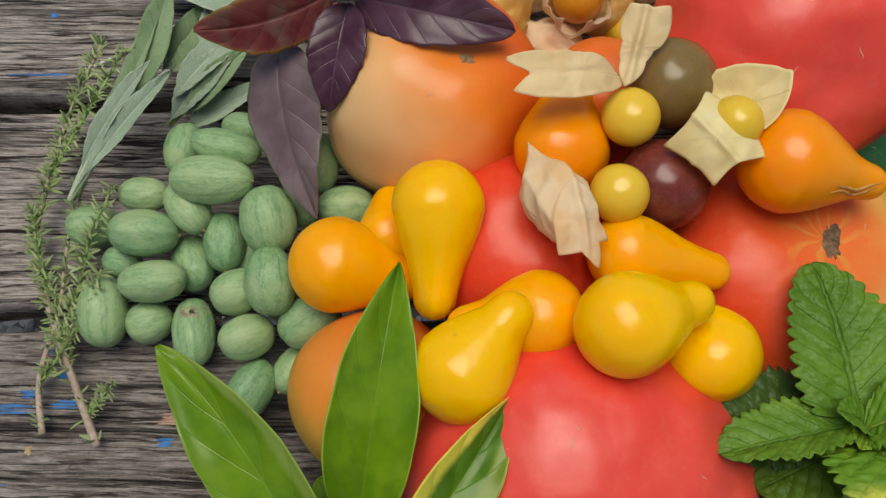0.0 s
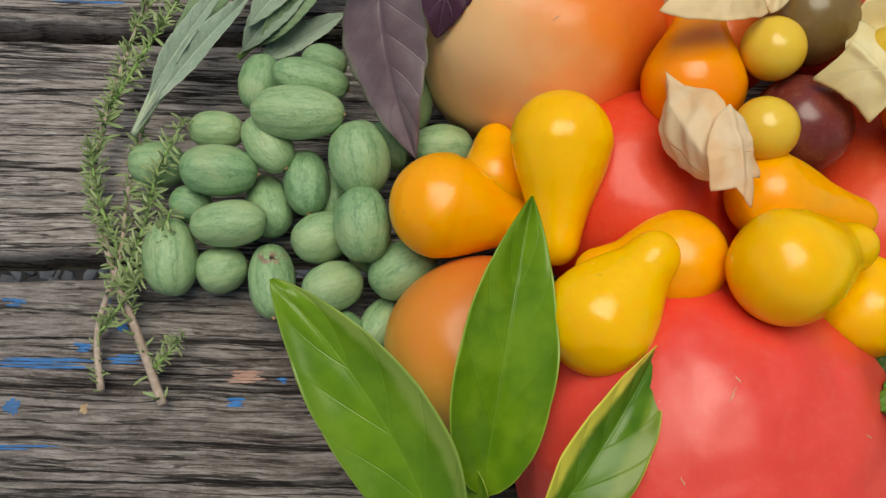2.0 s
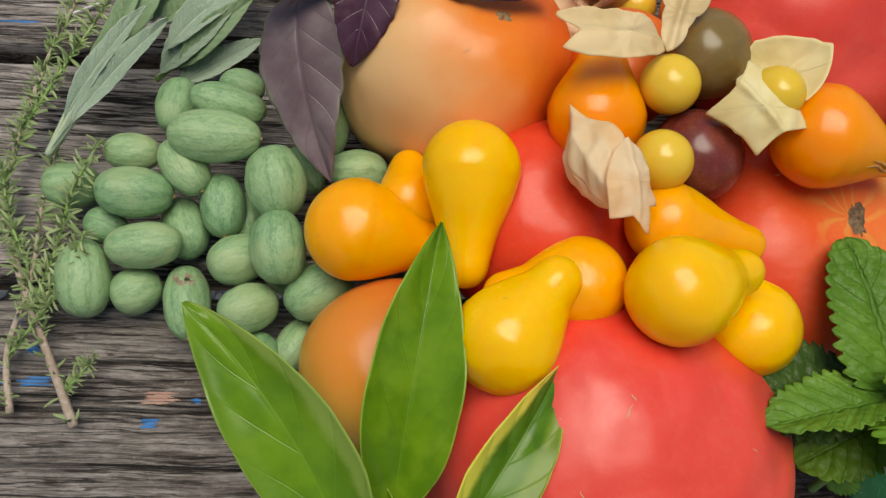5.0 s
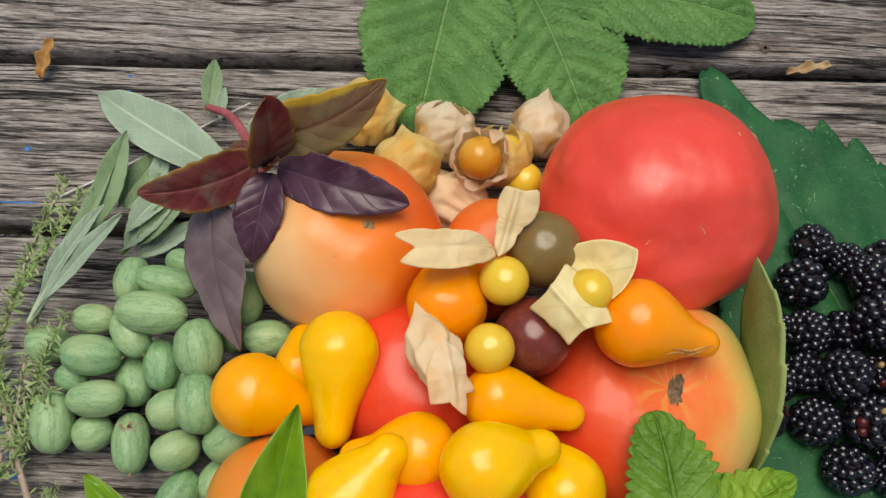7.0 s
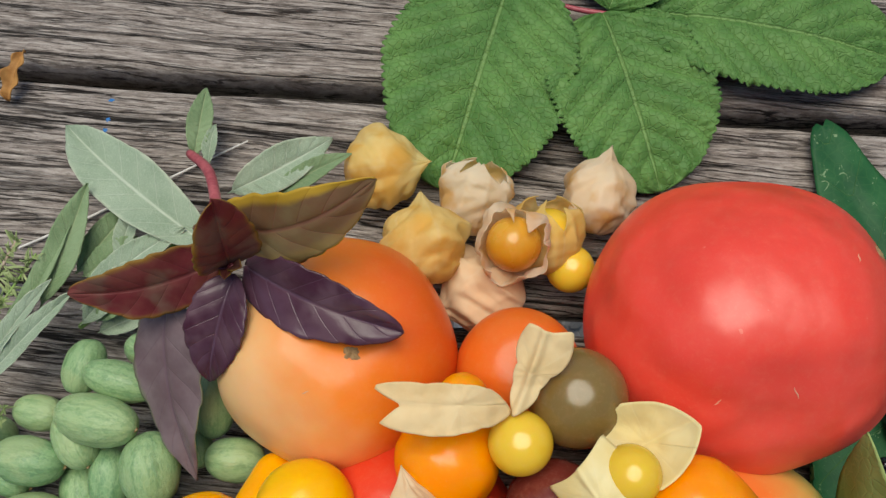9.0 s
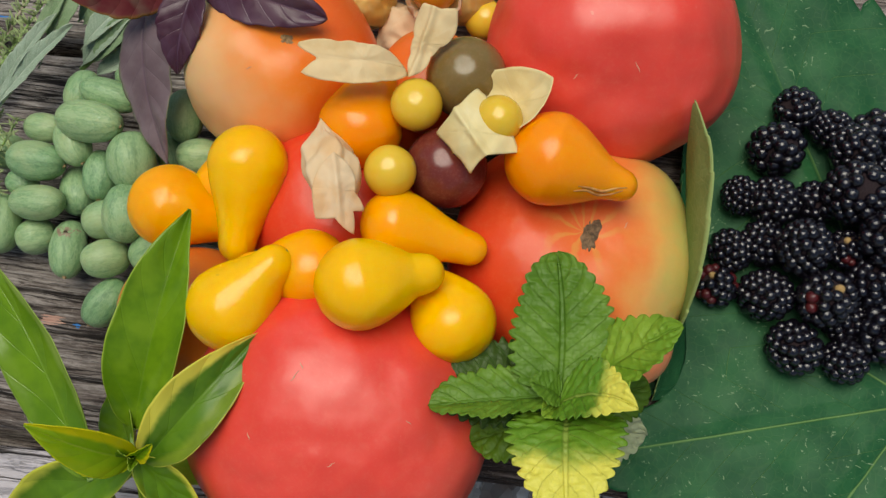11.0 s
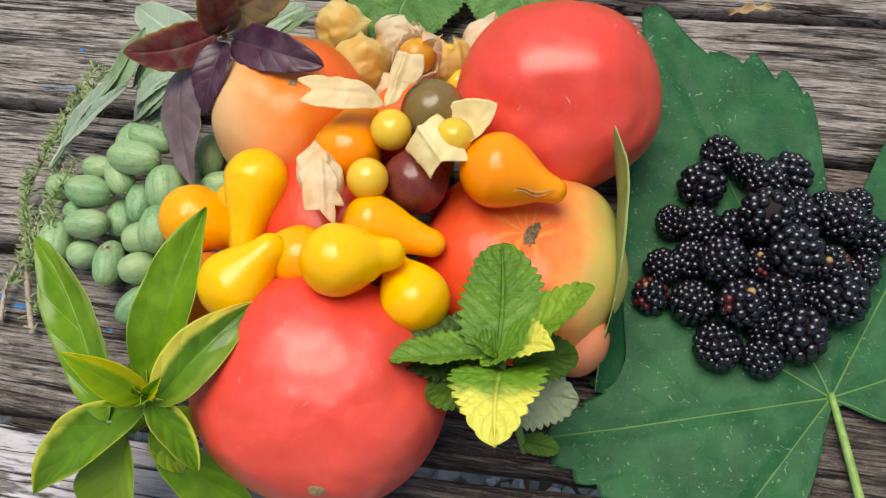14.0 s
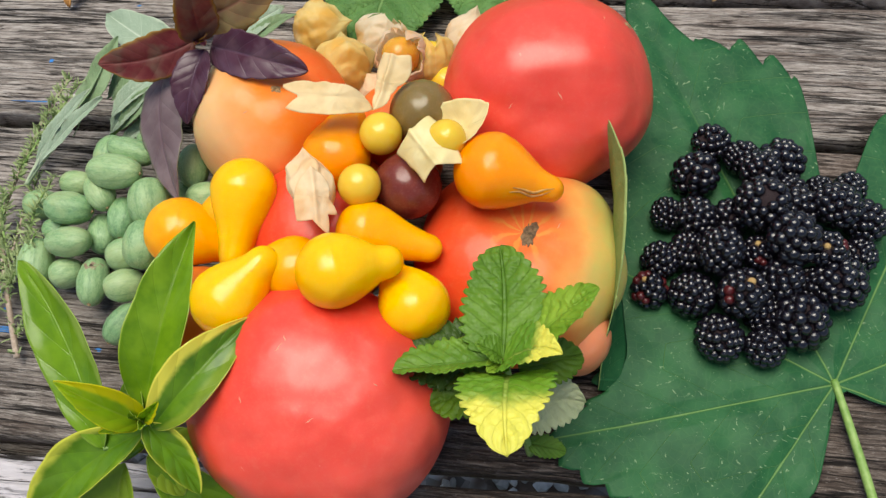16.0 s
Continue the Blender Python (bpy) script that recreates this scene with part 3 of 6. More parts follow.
def cucamelon_material():
    m, nt = material("cucamelon_skin")
    p = coords(nt)
    a = axes(nt, p)
    ang = calc(nt, "ARCTAN2", a[1], a[2])
    q = shifted(nt, p, 2.0)
    big = noise_of(nt, q, 190.0, 4, 0.6)
    streak = noise_of(nt, mapped(nt, q, (230, 700, 700)), 1.0, 6, 0.72, 0.6)
    wave = calc(nt, "SINE", calc(nt, "ADD", calc(nt, "MULTIPLY", ang, 9.0), calc(nt, "MULTIPLY", big, 7.0)))
    dark = step(nt, calc(nt, "ADD", calc(nt, "MULTIPLY", wave, 0.05), streak), 0.42, 0.64)
    r = rand_of(nt)
    light = blend(nt, r, (0.21, 0.375, 0.175), (0.34, 0.475, 0.23))
    deep = blend(nt, r, (0.075, 0.205, 0.085), (0.150, 0.290, 0.120))
    col = blend(nt, calc(nt, "MULTIPLY", dark, 0.62), light, deep)
    cells = nt.nodes.new("ShaderNodeTexVoronoi")
    cells.feature = "DISTANCE_TO_EDGE"
    put(nt, cells.inputs["Vector"], mapped(nt, q, (420, 760, 760)))
    put(nt, cells.inputs["Scale"], 1.0)
    marble = step(nt, cells.outputs["Distance"], 0.0, 0.16, 0.42, 0.0)
    col = blend(nt, calc(nt, "MULTIPLY", marble, step(nt, big, 0.38, 0.56)), col, (0.36, 0.51, 0.27))
    line = step(nt, calc(nt, "SINE", calc(nt, "ADD", calc(nt, "MULTIPLY", ang, 8.0), calc(nt, "MULTIPLY", big, 2.0))), 0.86, 0.99, 0, 0.22)
    col = blend(nt, line, col, (0.07, 0.17, 0.06))
    col = blend(nt, step(nt, noise_of(nt, q, 60.0, 2, 0.4), 0.54, 0.70, 0, 0.55), col, (0.38, 0.47, 0.23))
    rough = noise_of(nt, q, 800.0, 3, 0.6)
    finish(nt, col, 0.31, bumped(nt, calc(nt, "ADD", streak, calc(nt, "MULTIPLY", rough, 0.4)), 0.0006, 0.7), sss=0.06, spec=0.45)
    return m


M_CUCA = cucamelon_material()


def ground_material():
    m, nt = material("gravel_and_earth")
    p = coords(nt)
    cells = nt.nodes.new("ShaderNodeTexVoronoi")
    put(nt, cells.inputs["Vector"], p)
    put(nt, cells.inputs["Scale"], 55.0)
    stone = ramp(nt, axes(nt, cells.outputs["Color"])[0], [(0.0, (0.09, 0.08, 0.07)), (0.6, (0.24, 0.22, 0.20)), (1.0, (0.42, 0.40, 0.38))])
    earth = blend(nt, noise_of(nt, p, 90.0, 4), (0.06, 0.04, 0.028), (0.16, 0.11, 0.08))
    col = blend(nt, step(nt, noise_of(nt, p, 7.0, 3), 0.48, 0.56), stone, earth)
    col = blend(nt, step(nt, noise_of(nt, mapped(nt, p, (1, 1, 1), (5, 2, 0)), 5.0, 4), 0.58, 0.64, 0, 0.8), col, (0.05, 0.15, 0.05))
    finish(nt, col, 0.9, bumped(nt, cells.outputs["Distance"], 0.01, 0.8))
    return m


M_GROUND = ground_material()


# ---- mesh helpers ----
def mesh_of(name, verts, faces, mat, uvs=None, smooth=True):
    me = bpy.data.meshes.new(name)
    me.from_pydata([tuple(v) for v in verts], [], faces)
    if uvs is not None:
        lay = me.uv_layers.new(name="UVMap")
        idx = np.empty(len(me.loops), dtype=np.int32)
        me.loops.foreach_get("vertex_index", idx)
        lay.data.foreach_set("uv", np.asarray(uvs, dtype=np.float32)[idx].ravel())
    if smooth:
        me.polygons.foreach_set("use_smooth", [True] * len(me.polygons))
    me.materials.append(mat)
    me.update()
    return me


def world_of(ob):
    m = ob.matrix_basis.copy()
    while ob.parent:
        m = ob.parent.matrix_basis @ ob.matrix_parent_inverse @ m
        ob = ob.parent
    return m


def part(name, me, parent, label=""):
    """A mesh built in world coordinates, put under a thing or a part."""
    ob = new(name, me)
    ob.parent = parent
    ob.matrix_parent_inverse = world_of(parent).inverted()
    if label:
        ob["label"] = label
    return ob


def local_part(name, me, parent, m=None, label=""):
    ob = new(name, me)
    ob.parent = parent
    if m is not None:
        ob.matrix_basis = m
    if label:
        ob["label"] = label
    return ob


def thing(name, at, label, category, group=""):
    return tagged(at_place(new(name), at), label, category, group)


def at_place(ob, at):
    ob.location = at
    return ob


def frame_of(ahead, up=(0, 0, 1)):
    """A turn whose x runs along ahead and whose z lies near up."""
    x = Vector(ahead).normalized()
    y = Vector(up).cross(x)
    if y.length < 1e-4:
        y = Vector((0, 1, 0)).cross(x)
    y.normalize()
    z = x.cross(y)
    return Matrix((x, y, z)).transposed()


TABLE = np.random.RandomState(7).rand(256, 256)


def value_noise(x, y, seed=0):
    x, y = x + seed * 17.13, y + seed * 7.77
    xi, yi = np.floor(x).astype(int), np.floor(y).astype(int)
    fx, fy = x - xi, y - yi
    fx, fy = fx * fx * (3 - 2 * fx), fy * fy * (3 - 2 * fy)
    a, b = TABLE[xi % 256, yi % 256], TABLE[(xi + 1) % 256, yi % 256]
    c, d = TABLE[xi % 256, (yi + 1) % 256], TABLE[(xi + 1) % 256, (yi + 1) % 256]
    return (a * (1 - fx) + b * fx) * (1 - fy) + (c * (1 - fx) + d * fx) * fy


def crease_noise(x, y, seed=0):
    """Noise of flat facets that meet in sharp creases, as in crumpled paper."""
    x, y = 0.83 * x - 0.56 * y + seed * 13.7, 0.56 * x + 0.83 * y + seed * 5.3
    k = (x + y) * 0.366
    xi, yi = np.floor(x + k).astype(int), np.floor(y + k).astype(int)
    fx, fy = x + k - xi, y + k - yi
    a, b = TABLE[xi % 256, yi % 256], TABLE[(xi + 1) % 256, (yi + 1) % 256]
    right, top = TABLE[(xi + 1) % 256, yi % 256], TABLE[xi % 256, (yi + 1) % 256]
    return np.where(fx > fy, a + (right - a) * fx + (b - right) * fy, a + (top - a) * fy + (b - top) * fx)


def grid_faces(nu, nv, close_u=False):
    faces = []
    for i in range(nu if close_u else nu - 1):
        for j in range(nv - 1):
            k = (i + 1) % nu
            faces.append((i * nv + j, k * nv + j, k * nv + j + 1, i * nv + j + 1))
    return faces


def shell(points, nu, nv, uvs, thick, flip=False):
    """Closes a grid of points into a thin sheet with a rim. points: (nu*nv, 3)."""
    p = np.asarray(points).reshape(nu, nv, 3)
    du, dv = np.gradient(p, axis=0), np.gradient(p, axis=1)
    n = np.cross(du, dv)
    n /= np.linalg.norm(n, axis=-1, keepdims=True) + 1e-12
    q = (p - n * thick).reshape(-1, 3)
    p = p.reshape(-1, 3)
    top = grid_faces(nu, nv)
    k = nu * nv
    bottom = [tuple(k + a for a in reversed(f)) for f in top]
    ring = [i * nv for i in range(nu)] + [(nu - 1) * nv + j for j in range(1, nv)] + [i * nv + nv - 1 for i in range(nu - 2, -1, -1)] + [j for j in range(nv - 2, 0, -1)]
    rim = [(ring[(a + 1) % len(ring)], ring[a], ring[a] + k, ring[(a + 1) % len(ring)] + k) for a in range(len(ring))]
    return np.concatenate([p, q]), top + bottom + rim, np.concatenate([uvs, uvs])


def leaf_mesh(name, mat, base, tip, width, up=(0, 0, 1), arc=0.08, fold=0.25, a=0.55, b=0.75, teeth=0, tooth=0.1, wave=0.0, waves=2.5, quilt=0.0, veins=8, slant=1.6, ns=30, half=7, thick=0.0003, seed=0, twist=0.0, curl=0.0, sway=0.0, stalk=0.0, lump=0.025, lift=(0.0, 0.0), mirror=False, pucker=0.0):
    """A leaf blade from base to tip: a folded, arched grid with a toothed rim and raised panels between its veins."""
    base, tip = Vector(base), Vector(tip)
    length = (tip - base).length
    r = frame_of(tip - base, up)
    peak = (a / (a + b)) ** a * (b / (a + b)) ** b
    if teeth:
        ns = max(ns, teeth * 4)
    nv = 2 * half + 1
    s = np.linspace(0, 1, ns + 1)[:, None]
    v = np.linspace(-1, 1, nv)[None, :]
    blade = np.clip((s - stalk) / (1 - stalk), 0, 1)
    w = width / 2 * (blade ** a * (1 - blade) ** b / peak) + width * 0.012
    saw = np.sin(np.pi * np.minimum(((s * teeth) % 1.0) / 0.72, (1 - (s * teeth) % 1.0) / 0.28) / 2) if teeth else 0 * s
    w = w * (1 + tooth * (saw - 0.5) * np.abs(v) ** 8) + (0 * v)
    w = w * (1 + 0.12 * (value_noise(s * 6 + seed, np.sign(v) * 3 + 0 * s + 7.5) - 0.5))
    ang = fold + 0 * s
    off = w * v
    rise = np.abs(v) * w * np.sin(ang) + curl * width * v * v * (w / width * 2)
    panel = np.abs(((s * veins - np.abs(v) * slant + 50) % 1.0) - 0.5) * 2
    rise = rise + quilt * (1 - panel ** 3) * np.minimum(1, np.abs(v) * 6) * np.minimum(1, w / width * 4)
    rise = rise + wave * length * np.sin(2 * np.pi * waves * s + seed * 1.7 + np.sign(v) * 0.8) * v * v
    rise = rise + lump * length * (value_noise(s * 3.2 + seed * 2.3, v * 1.4 + seed + 9) - 0.5) * np.minimum(1, s * 5)
    rise = rise + np.where(v < 0, lift[0], lift[1]) * w * np.abs(v) ** 3
    rise = rise + pucker * (np.abs(value_noise(s * length * 420, v * w * 420 + 31, seed) - 0.5) * -2 + 0.5) * np.minimum(1, w / width * 4)
    t = twist * s
    yy = off * np.cos(ang) * np.cos(t) - rise * np.sin(t)
    zz = off * np.cos(ang) * np.sin(t) + rise * np.cos(t)
    xx = s * length + 0 * v
    zz = zz + arc * length * 4 * s * (1 - s)
    yy = yy + sway * length * 4 * s * (1 - s)
    m = np.array(r)
    pts = np.stack([xx, yy, zz], -1).reshape(-1, 3) @ m.T + np.array(base)
    uvs = np.stack([((-v if mirror else v) + 0 * s + 1) / 2, s + 0 * v], -1).reshape(-1, 2)
    verts, faces, uv = shell(pts, ns + 1, nv, uvs, thick)
    return mesh_of(name, verts, faces, mat, uv)


def tube_mesh(name, mat, pts, radii, sides=10, steps=8):
    """A stem along a smooth line through pts, with a radius at each."""
    pts = [Vector(p) for p in pts]
    line, rads = [], []
    for i in range(len(pts) - 1):
        p0, p1, p2, p3 = pts[max(0, i - 1)], pts[i], pts[i + 1], pts[min(len(pts) - 1, i + 2)]
        for k in range(steps):
            t = k / steps
            line.append(0.5 * ((2 * p1) + (p2 - p0) * t + (2 * p0 - 5 * p1 + 4 * p2 - p3) * t * t + (3 * p1 - p0 - 3 * p2 + p3) * t ** 3))
            rads.append(radii[i] * (1 - t) + radii[i + 1] * t)
    line.append(pts[-1])
    rads.append(radii[-1])
    verts = []
    for i, c in enumerate(line):
        d = line[min(i + 1, len(line) - 1)] - line[max(i - 1, 0)]
        r = frame_of(d, (0.31, 0.2, 0.93))
        for k in range(sides):
            g = 2 * math.pi * k / sides
            verts.append(c + r @ Vector((0, math.cos(g) * rads[i], math.sin(g) * rads[i])))
    faces = []
    for i in range(len(line) - 1):
        for k in range(sides):
            faces.append((i * sides + k, i * sides + (k + 1) % sides, (i + 1) * sides + (k + 1) % sides, (i + 1) * sides + k))
    faces.append(tuple(reversed(range(sides))))
    faces.append(tuple((len(line) - 1) * sides + k for k in range(sides)))
    return mesh_of(name, verts, faces, mat)


def sphere_grid(nu, nv):
    th = np.linspace(0, 2 * np.pi, nu, endpoint=False)[:, None]
    ph = np.linspace(0.0, np.pi, nv)[None, :]
    return th, ph


def tomato_point(d, size, lobes, lobe, dent, lump, seed):
    """A point of a tomato's skin in direction d (unit rows), around its own z axis: ribs, a dented crown and uneven bulges."""
    d = np.asarray(d)
    th, c = np.arctan2(d[..., 1], d[..., 0]), d[..., 2]
    flat = np.sqrt(np.maximum(1 - c * c, 0))
    r = 1 + lobe * np.cos(lobes * th + seed) * flat ** 2.2 * (0.45 + 0.55 * np.abs(c)) + 0.35 * lobe * np.cos((lobes - 2) * th + 2.1 * seed) * flat ** 2
    r = r + lump * (np.sin(2 * d[..., 0] * 2.1 + seed) * np.cos(2.3 * d[..., 1] + 2 * seed) + 0.6 * np.sin(3.1 * d[..., 2] + 1.3 * seed + d[..., 0]))
    for k in range(5):
        g, h = 2.4 * k + seed * 1.7, math.sin(3.1 * k + seed * 2.3) * 0.8
        way = np.array((math.cos(g) * math.sqrt(1 - h * h), math.sin(g) * math.sqrt(1 - h * h), h))
        r = r + 0.8 * lump * (1 if k % 2 else -1) * np.exp(-np.maximum(1 - d @ way, 0) / 0.16)
    r = r - dent * np.exp(-((1 - c) / 0.055)) - 0.5 * dent * np.exp(-((1 + c) / 0.05))
    sq = (np.abs(c) ** 2.6 + flat ** 2.6) ** (-1 / 2.6)
    r = r * (0.45 + 0.55 * sq)
    return d * r[..., None] * np.array(size)


def tomato(at, size, mat, label, lobes=5, lobe=0.02, dent=0.1, lump=0.02, seed=0.0, turn=(0, 0, 0), scars=(), group="large tomatoes in the pile"):
    nu, nv = 96, 64
    th, ph = sphere_grid(nu, nv)
    d = np.stack([np.cos(th) * np.sin(ph), np.sin(th) * np.sin(ph), np.cos(ph) + 0 * th], -1)
    p = tomato_point(d, size, lobes, lobe, dent, lump, seed).reshape(-1, 3)
    faces = [tuple(reversed(f)) for f in grid_faces(nu, nv, close_u=True)]
    me = mesh_of("tomato", p, faces, mat)
    bm = bmesh.new()
    bm.from_mesh(me)
    bmesh.ops.remove_doubles(bm, verts=[v for v in bm.verts if v.index % nv in (0, nv - 1)], dist=1e-6)
    bmesh.ops.recalc_face_normals(bm, faces=bm.faces)
    bm.to_mesh(me)
    bm.free()
    ob = new("tomato", me)
    ob.matrix_basis = pose(*at, *turn)
    tagged(ob, label, "tomato", group)
    for name, way, wide, ragged, smat, slabel, *slim in scars:
        way = Vector(way).normalized()
        fr = np.array(frame_of(way, (1, 0, 0) if slim else (0, 0, 1)))
        g, k = 40, 9
        ta = np.linspace(0, 2 * np.pi, g, endpoint=False)[:, None]
        rr = np.linspace(0.0, 1.0, k)[None, :]
        jag = 1 + ragged * (2.4 * (value_noise(1.1 * np.cos(ta) + 4, 1.1 * np.sin(ta) + 4, seed) - 0.5) + 2.0 * (value_noise(4 * np.cos(ta) + 9, 4 * np.sin(ta) + 9, seed) - 0.5))
        rad = wide / min(size[0], size[2]) * rr * jag
        dd = fr[:, 0] + np.tan(rad)[..., None] * (np.cos(ta)[..., None] * fr[:, 1] * (slim[0] if slim else 1.0) + np.sin(ta)[..., None] * fr[:, 2] * (slim[1] if slim else 1.0))
        dd /= np.linalg.norm(dd, axis=-1, keepdims=True)
        q = tomato_point(dd, size, lobes, lobe, dent, lump, seed)
        lift = 0.0004 * (1 - rr ** 4)[..., None] * (1 + 0.6 * np.sin(7 * ta + 9 * rr))[..., None]
        q = q + dd * lift - dd * 0.0003 * (rr ** 6)[..., None]
        me = mesh_of(name, q.reshape(-1, 3), grid_faces(g, k, close_u=True), smat)
        local_part(name, me, ob, None, slabel)
    return ob


def pear_tomato(bulb, neck, r, neck_r, mat, label, squash=1.0, bend=0.0, bottom=1.02, cone=0.8):
    """A pear-shaped tomato: bulb centre, neck end, and the radius of each; cone 0 gives a round bulb with a knob, 1 a long taper."""
    bulb, neck = Vector(bulb), Vector(neck)
    d = neck - bulb
    length = d.length
    nu, nv = 48, 56
    u = np.linspace(0, 1, nv)
    x = -r * bottom + (length + r * bottom) * (0.5 - 0.5 * np.cos(np.pi * u))
    ball = np.sqrt(np.maximum(1 - (x / (r * np.where(x < 0, bottom, 1.12))) ** 2, 0)) * r
    k = np.clip((x - 0.1 * r) / (length - 0.45 * neck_r - 0.1 * r), 0, 1)
    neckline = r * 0.97 + (neck_r - r * 0.97) * (k * k * (3 - 2 * k)) ** 0.8
    cap = np.sqrt(np.maximum(1 - (np.clip(x - (length - neck_r), 0, None) / neck_r) ** 2, 0))
    long_taper = np.where(x < 0.1 * r, ball, np.maximum(np.minimum(ball, neckline), neckline))
    full_ball = np.sqrt(np.maximum(1 - (x / (r * np.where(x < 0, bottom, 1.20))) ** 2, 0)) * r
    knob = neck_r * (1.0 + 0.35 * np.clip(1 - x / length, 0, 1)) * np.clip((x + 0.5 * r) / r, 0, 1)
    gap = np.clip(0.5 - 0.5 * (knob - full_ball) / (0.42 * r), 0, 1)
    waisted = knob * (1 - gap) + full_ball * gap + 0.42 * r * gap * (1 - gap) * np.where(x > 0, 1, 0)
    rad = (long_taper * cone + waisted * (1 - cone)) * cap
    th = np.linspace(0, 2 * np.pi, nu, endpoint=False)[:, None]
    wob = 1 + 0.015 * np.sin(3 * th + x * 120) + 0.012 * np.sin(2 * th + 1)
    yy, zz = rad * np.cos(th) * wob, rad * np.sin(th) * wob * squash
    xx = x[None, :] + 0 * th
    zz = zz + bend * length * np.clip(xx / length, 0, 1) ** 2
    p = np.stack([xx, yy, zz], -1).reshape(-1, 3)
    me = mesh_of("pear_tomato", p, grid_faces(nu, nv, close_u=True), mat)
    bm = bmesh.new()
    bm.from_mesh(me)
    bmesh.ops.remove_doubles(bm, verts=[v for v in bm.verts if v.index % nv in (0, nv - 1)], dist=1e-6)
    bmesh.ops.recalc_face_normals(bm, faces=bm.faces)
    bm.to_mesh(me)
    bm.free()
    ob = new("pear_tomato", me)
    ob.matrix_basis = Matrix.Translation(bulb) @ frame_of(d).to_4x4()
    tagged(ob, label, "pear tomato", "yellow pear tomatoes on the pile")
    # dry stalk scar on the neck's end and a speck on the blossom end
    ring = [(length - 0.0002 + 0.0003 * (1 - q), 0.0013 * q * math.cos(g), 0.0013 * q * math.sin(g) + bend * length) for q in (0.1, 0.6, 1.0) for g in [2 * math.pi * k / 12 for k in range(12)]]
    faces = [(i * 12 + k, i * 12 + (k + 1) % 12, (i + 1) * 12 + (k + 1) % 12, (i + 1) * 12 + k) for i in range(2) for k in range(12)] + [tuple(range(12))]
    local_part("stalk_scar", mesh_of("stalk_scar", ring, faces, M_SCAR), ob)
    return ob


def ball_mesh(name, r, mat, nu=40, nv=28, squash=(1, 1, 1), lump=0.01, seed=0.0):
    th, ph = sphere_grid(nu, nv)
    d = np.stack([np.cos(th) * np.sin(ph), np.sin(th) * np.sin(ph), np.cos(ph) + 0 * th], -1)
    k = 1 + lump * np.sin(3 * d[..., 0] + seed) * np.cos(2.4 * d[..., 1] - seed) - 0.03 * np.exp(-(1 - d[..., 2]) / 0.02)
    p = (d * k[..., None] * r * np.array(squash)).reshape(-1, 3)
    me = mesh_of(name, p, [tuple(reversed(f)) for f in grid_faces(nu, nv, close_u=True)], mat)
    bm = bmesh.new()
    bm.from_mesh(me)
    bmesh.ops.remove_doubles(bm, verts=[v for v in bm.verts if v.index % nv in (0, nv - 1)], dist=1e-6)
    bmesh.ops.recalc_face_normals(bm, faces=bm.faces)
    bm.to_mesh(me)
    bm.free()
    return me


# ---- table ----
XS = np.concatenate([np.linspace(-0.85, -0.34, 24)[:-1], np.linspace(-0.34, 0.36, 380), np.linspace(0.36, 0.9, 24)[1:]])
THICK = 0.028


def board_edges(x, y0, y1, seed):
    e0 = y0 + 0.0016 * (value_noise(x * 14, 0 * x, seed) - 0.5) + 0.0012 * (value_noise(x * 70, 0 * x, seed + 3) - 0.5)
    e1 = y1 + 0.0016 * (value_noise(x * 13, 0 * x, seed + 5) - 0.5) + 0.0012 * (value_noise(x * 80, 0 * x, seed + 6) - 0.5)
    return e0, e1


def board_height(x, y, seed):
    """The worn upper face of a plank: long cracks, fibre ridges and slow hollows."""
    bent = y + 0.006 * (value_noise(x * 4, y * 9, seed + 1) - 0.5)
    crack = value_noise(x * 5, bent * 190, seed)
    fine = value_noise(x * 22, bent * 620, seed + 2)
    return 0.0006 - 0.0018 * np.clip(0.26 - crack, 0, 1) / 0.26 - 0.0008 * (1 - fine) - 0.0016 * value_noise(x * 3, bent * 40, seed + 9)


def plank(y0, y1, seed, mat, label, worn_front=0.0):
    ny = 66
    v = np.linspace(0, 1, ny)
    x, vv = XS[:, None], v[None, :]
    e0, e1 = board_edges(x, y0, y1, seed)
    y = e0 + (e1 - e0) * vv
    z = board_height(x, y, seed)
    edge = np.minimum(y - e0, e1 - y)
    round_r = 0.0035
    q = np.clip(1 - edge / round_r, 0, 1)
    z = z - round_r * (1 - np.sqrt(1 - q * q)) * (0.7 + 0.5 * value_noise(x * 30, 0 * x, seed + 4))
    z = z - worn_front * np.clip(1 - (y - e0) / 0.012, 0, 1) ** 2
    top = np.stack([x + 0 * y, y, z], -1)
    lo0, lo1 = top[:, :1].copy(), top[:, -1:].copy()
    lo0[..., 2], lo1[..., 2] = -THICK, -THICK
    lo0[..., 1] += 0.0015
    lo1[..., 1] -= 0.0015
    mid0, mid1 = top[:, :1].copy(), top[:, -1:].copy()
    mid0[..., 2], mid1[..., 2] = -0.012, -0.012
    full = np.concatenate([lo0, mid0, top, mid1, lo1], 1)
    nv = full.shape[1]
    n = len(XS)
    faces = grid_faces(n, nv)
    faces += [(i * nv, i * nv + nv - 1, (i + 1) * nv + nv - 1, (i + 1) * nv) for i in range(n - 1)]
    faces += [tuple(reversed(range(nv))), tuple((n - 1) * nv + j for j in range(nv))]
    me = mesh_of("plank", full.reshape(-1, 3), faces, mat)
    bm = bmesh.new()
    bm.from_mesh(me)
    bmesh.ops.recalc_face_normals(bm, faces=bm.faces)
    bm.to_mesh(me)
    bm.free()
    return me


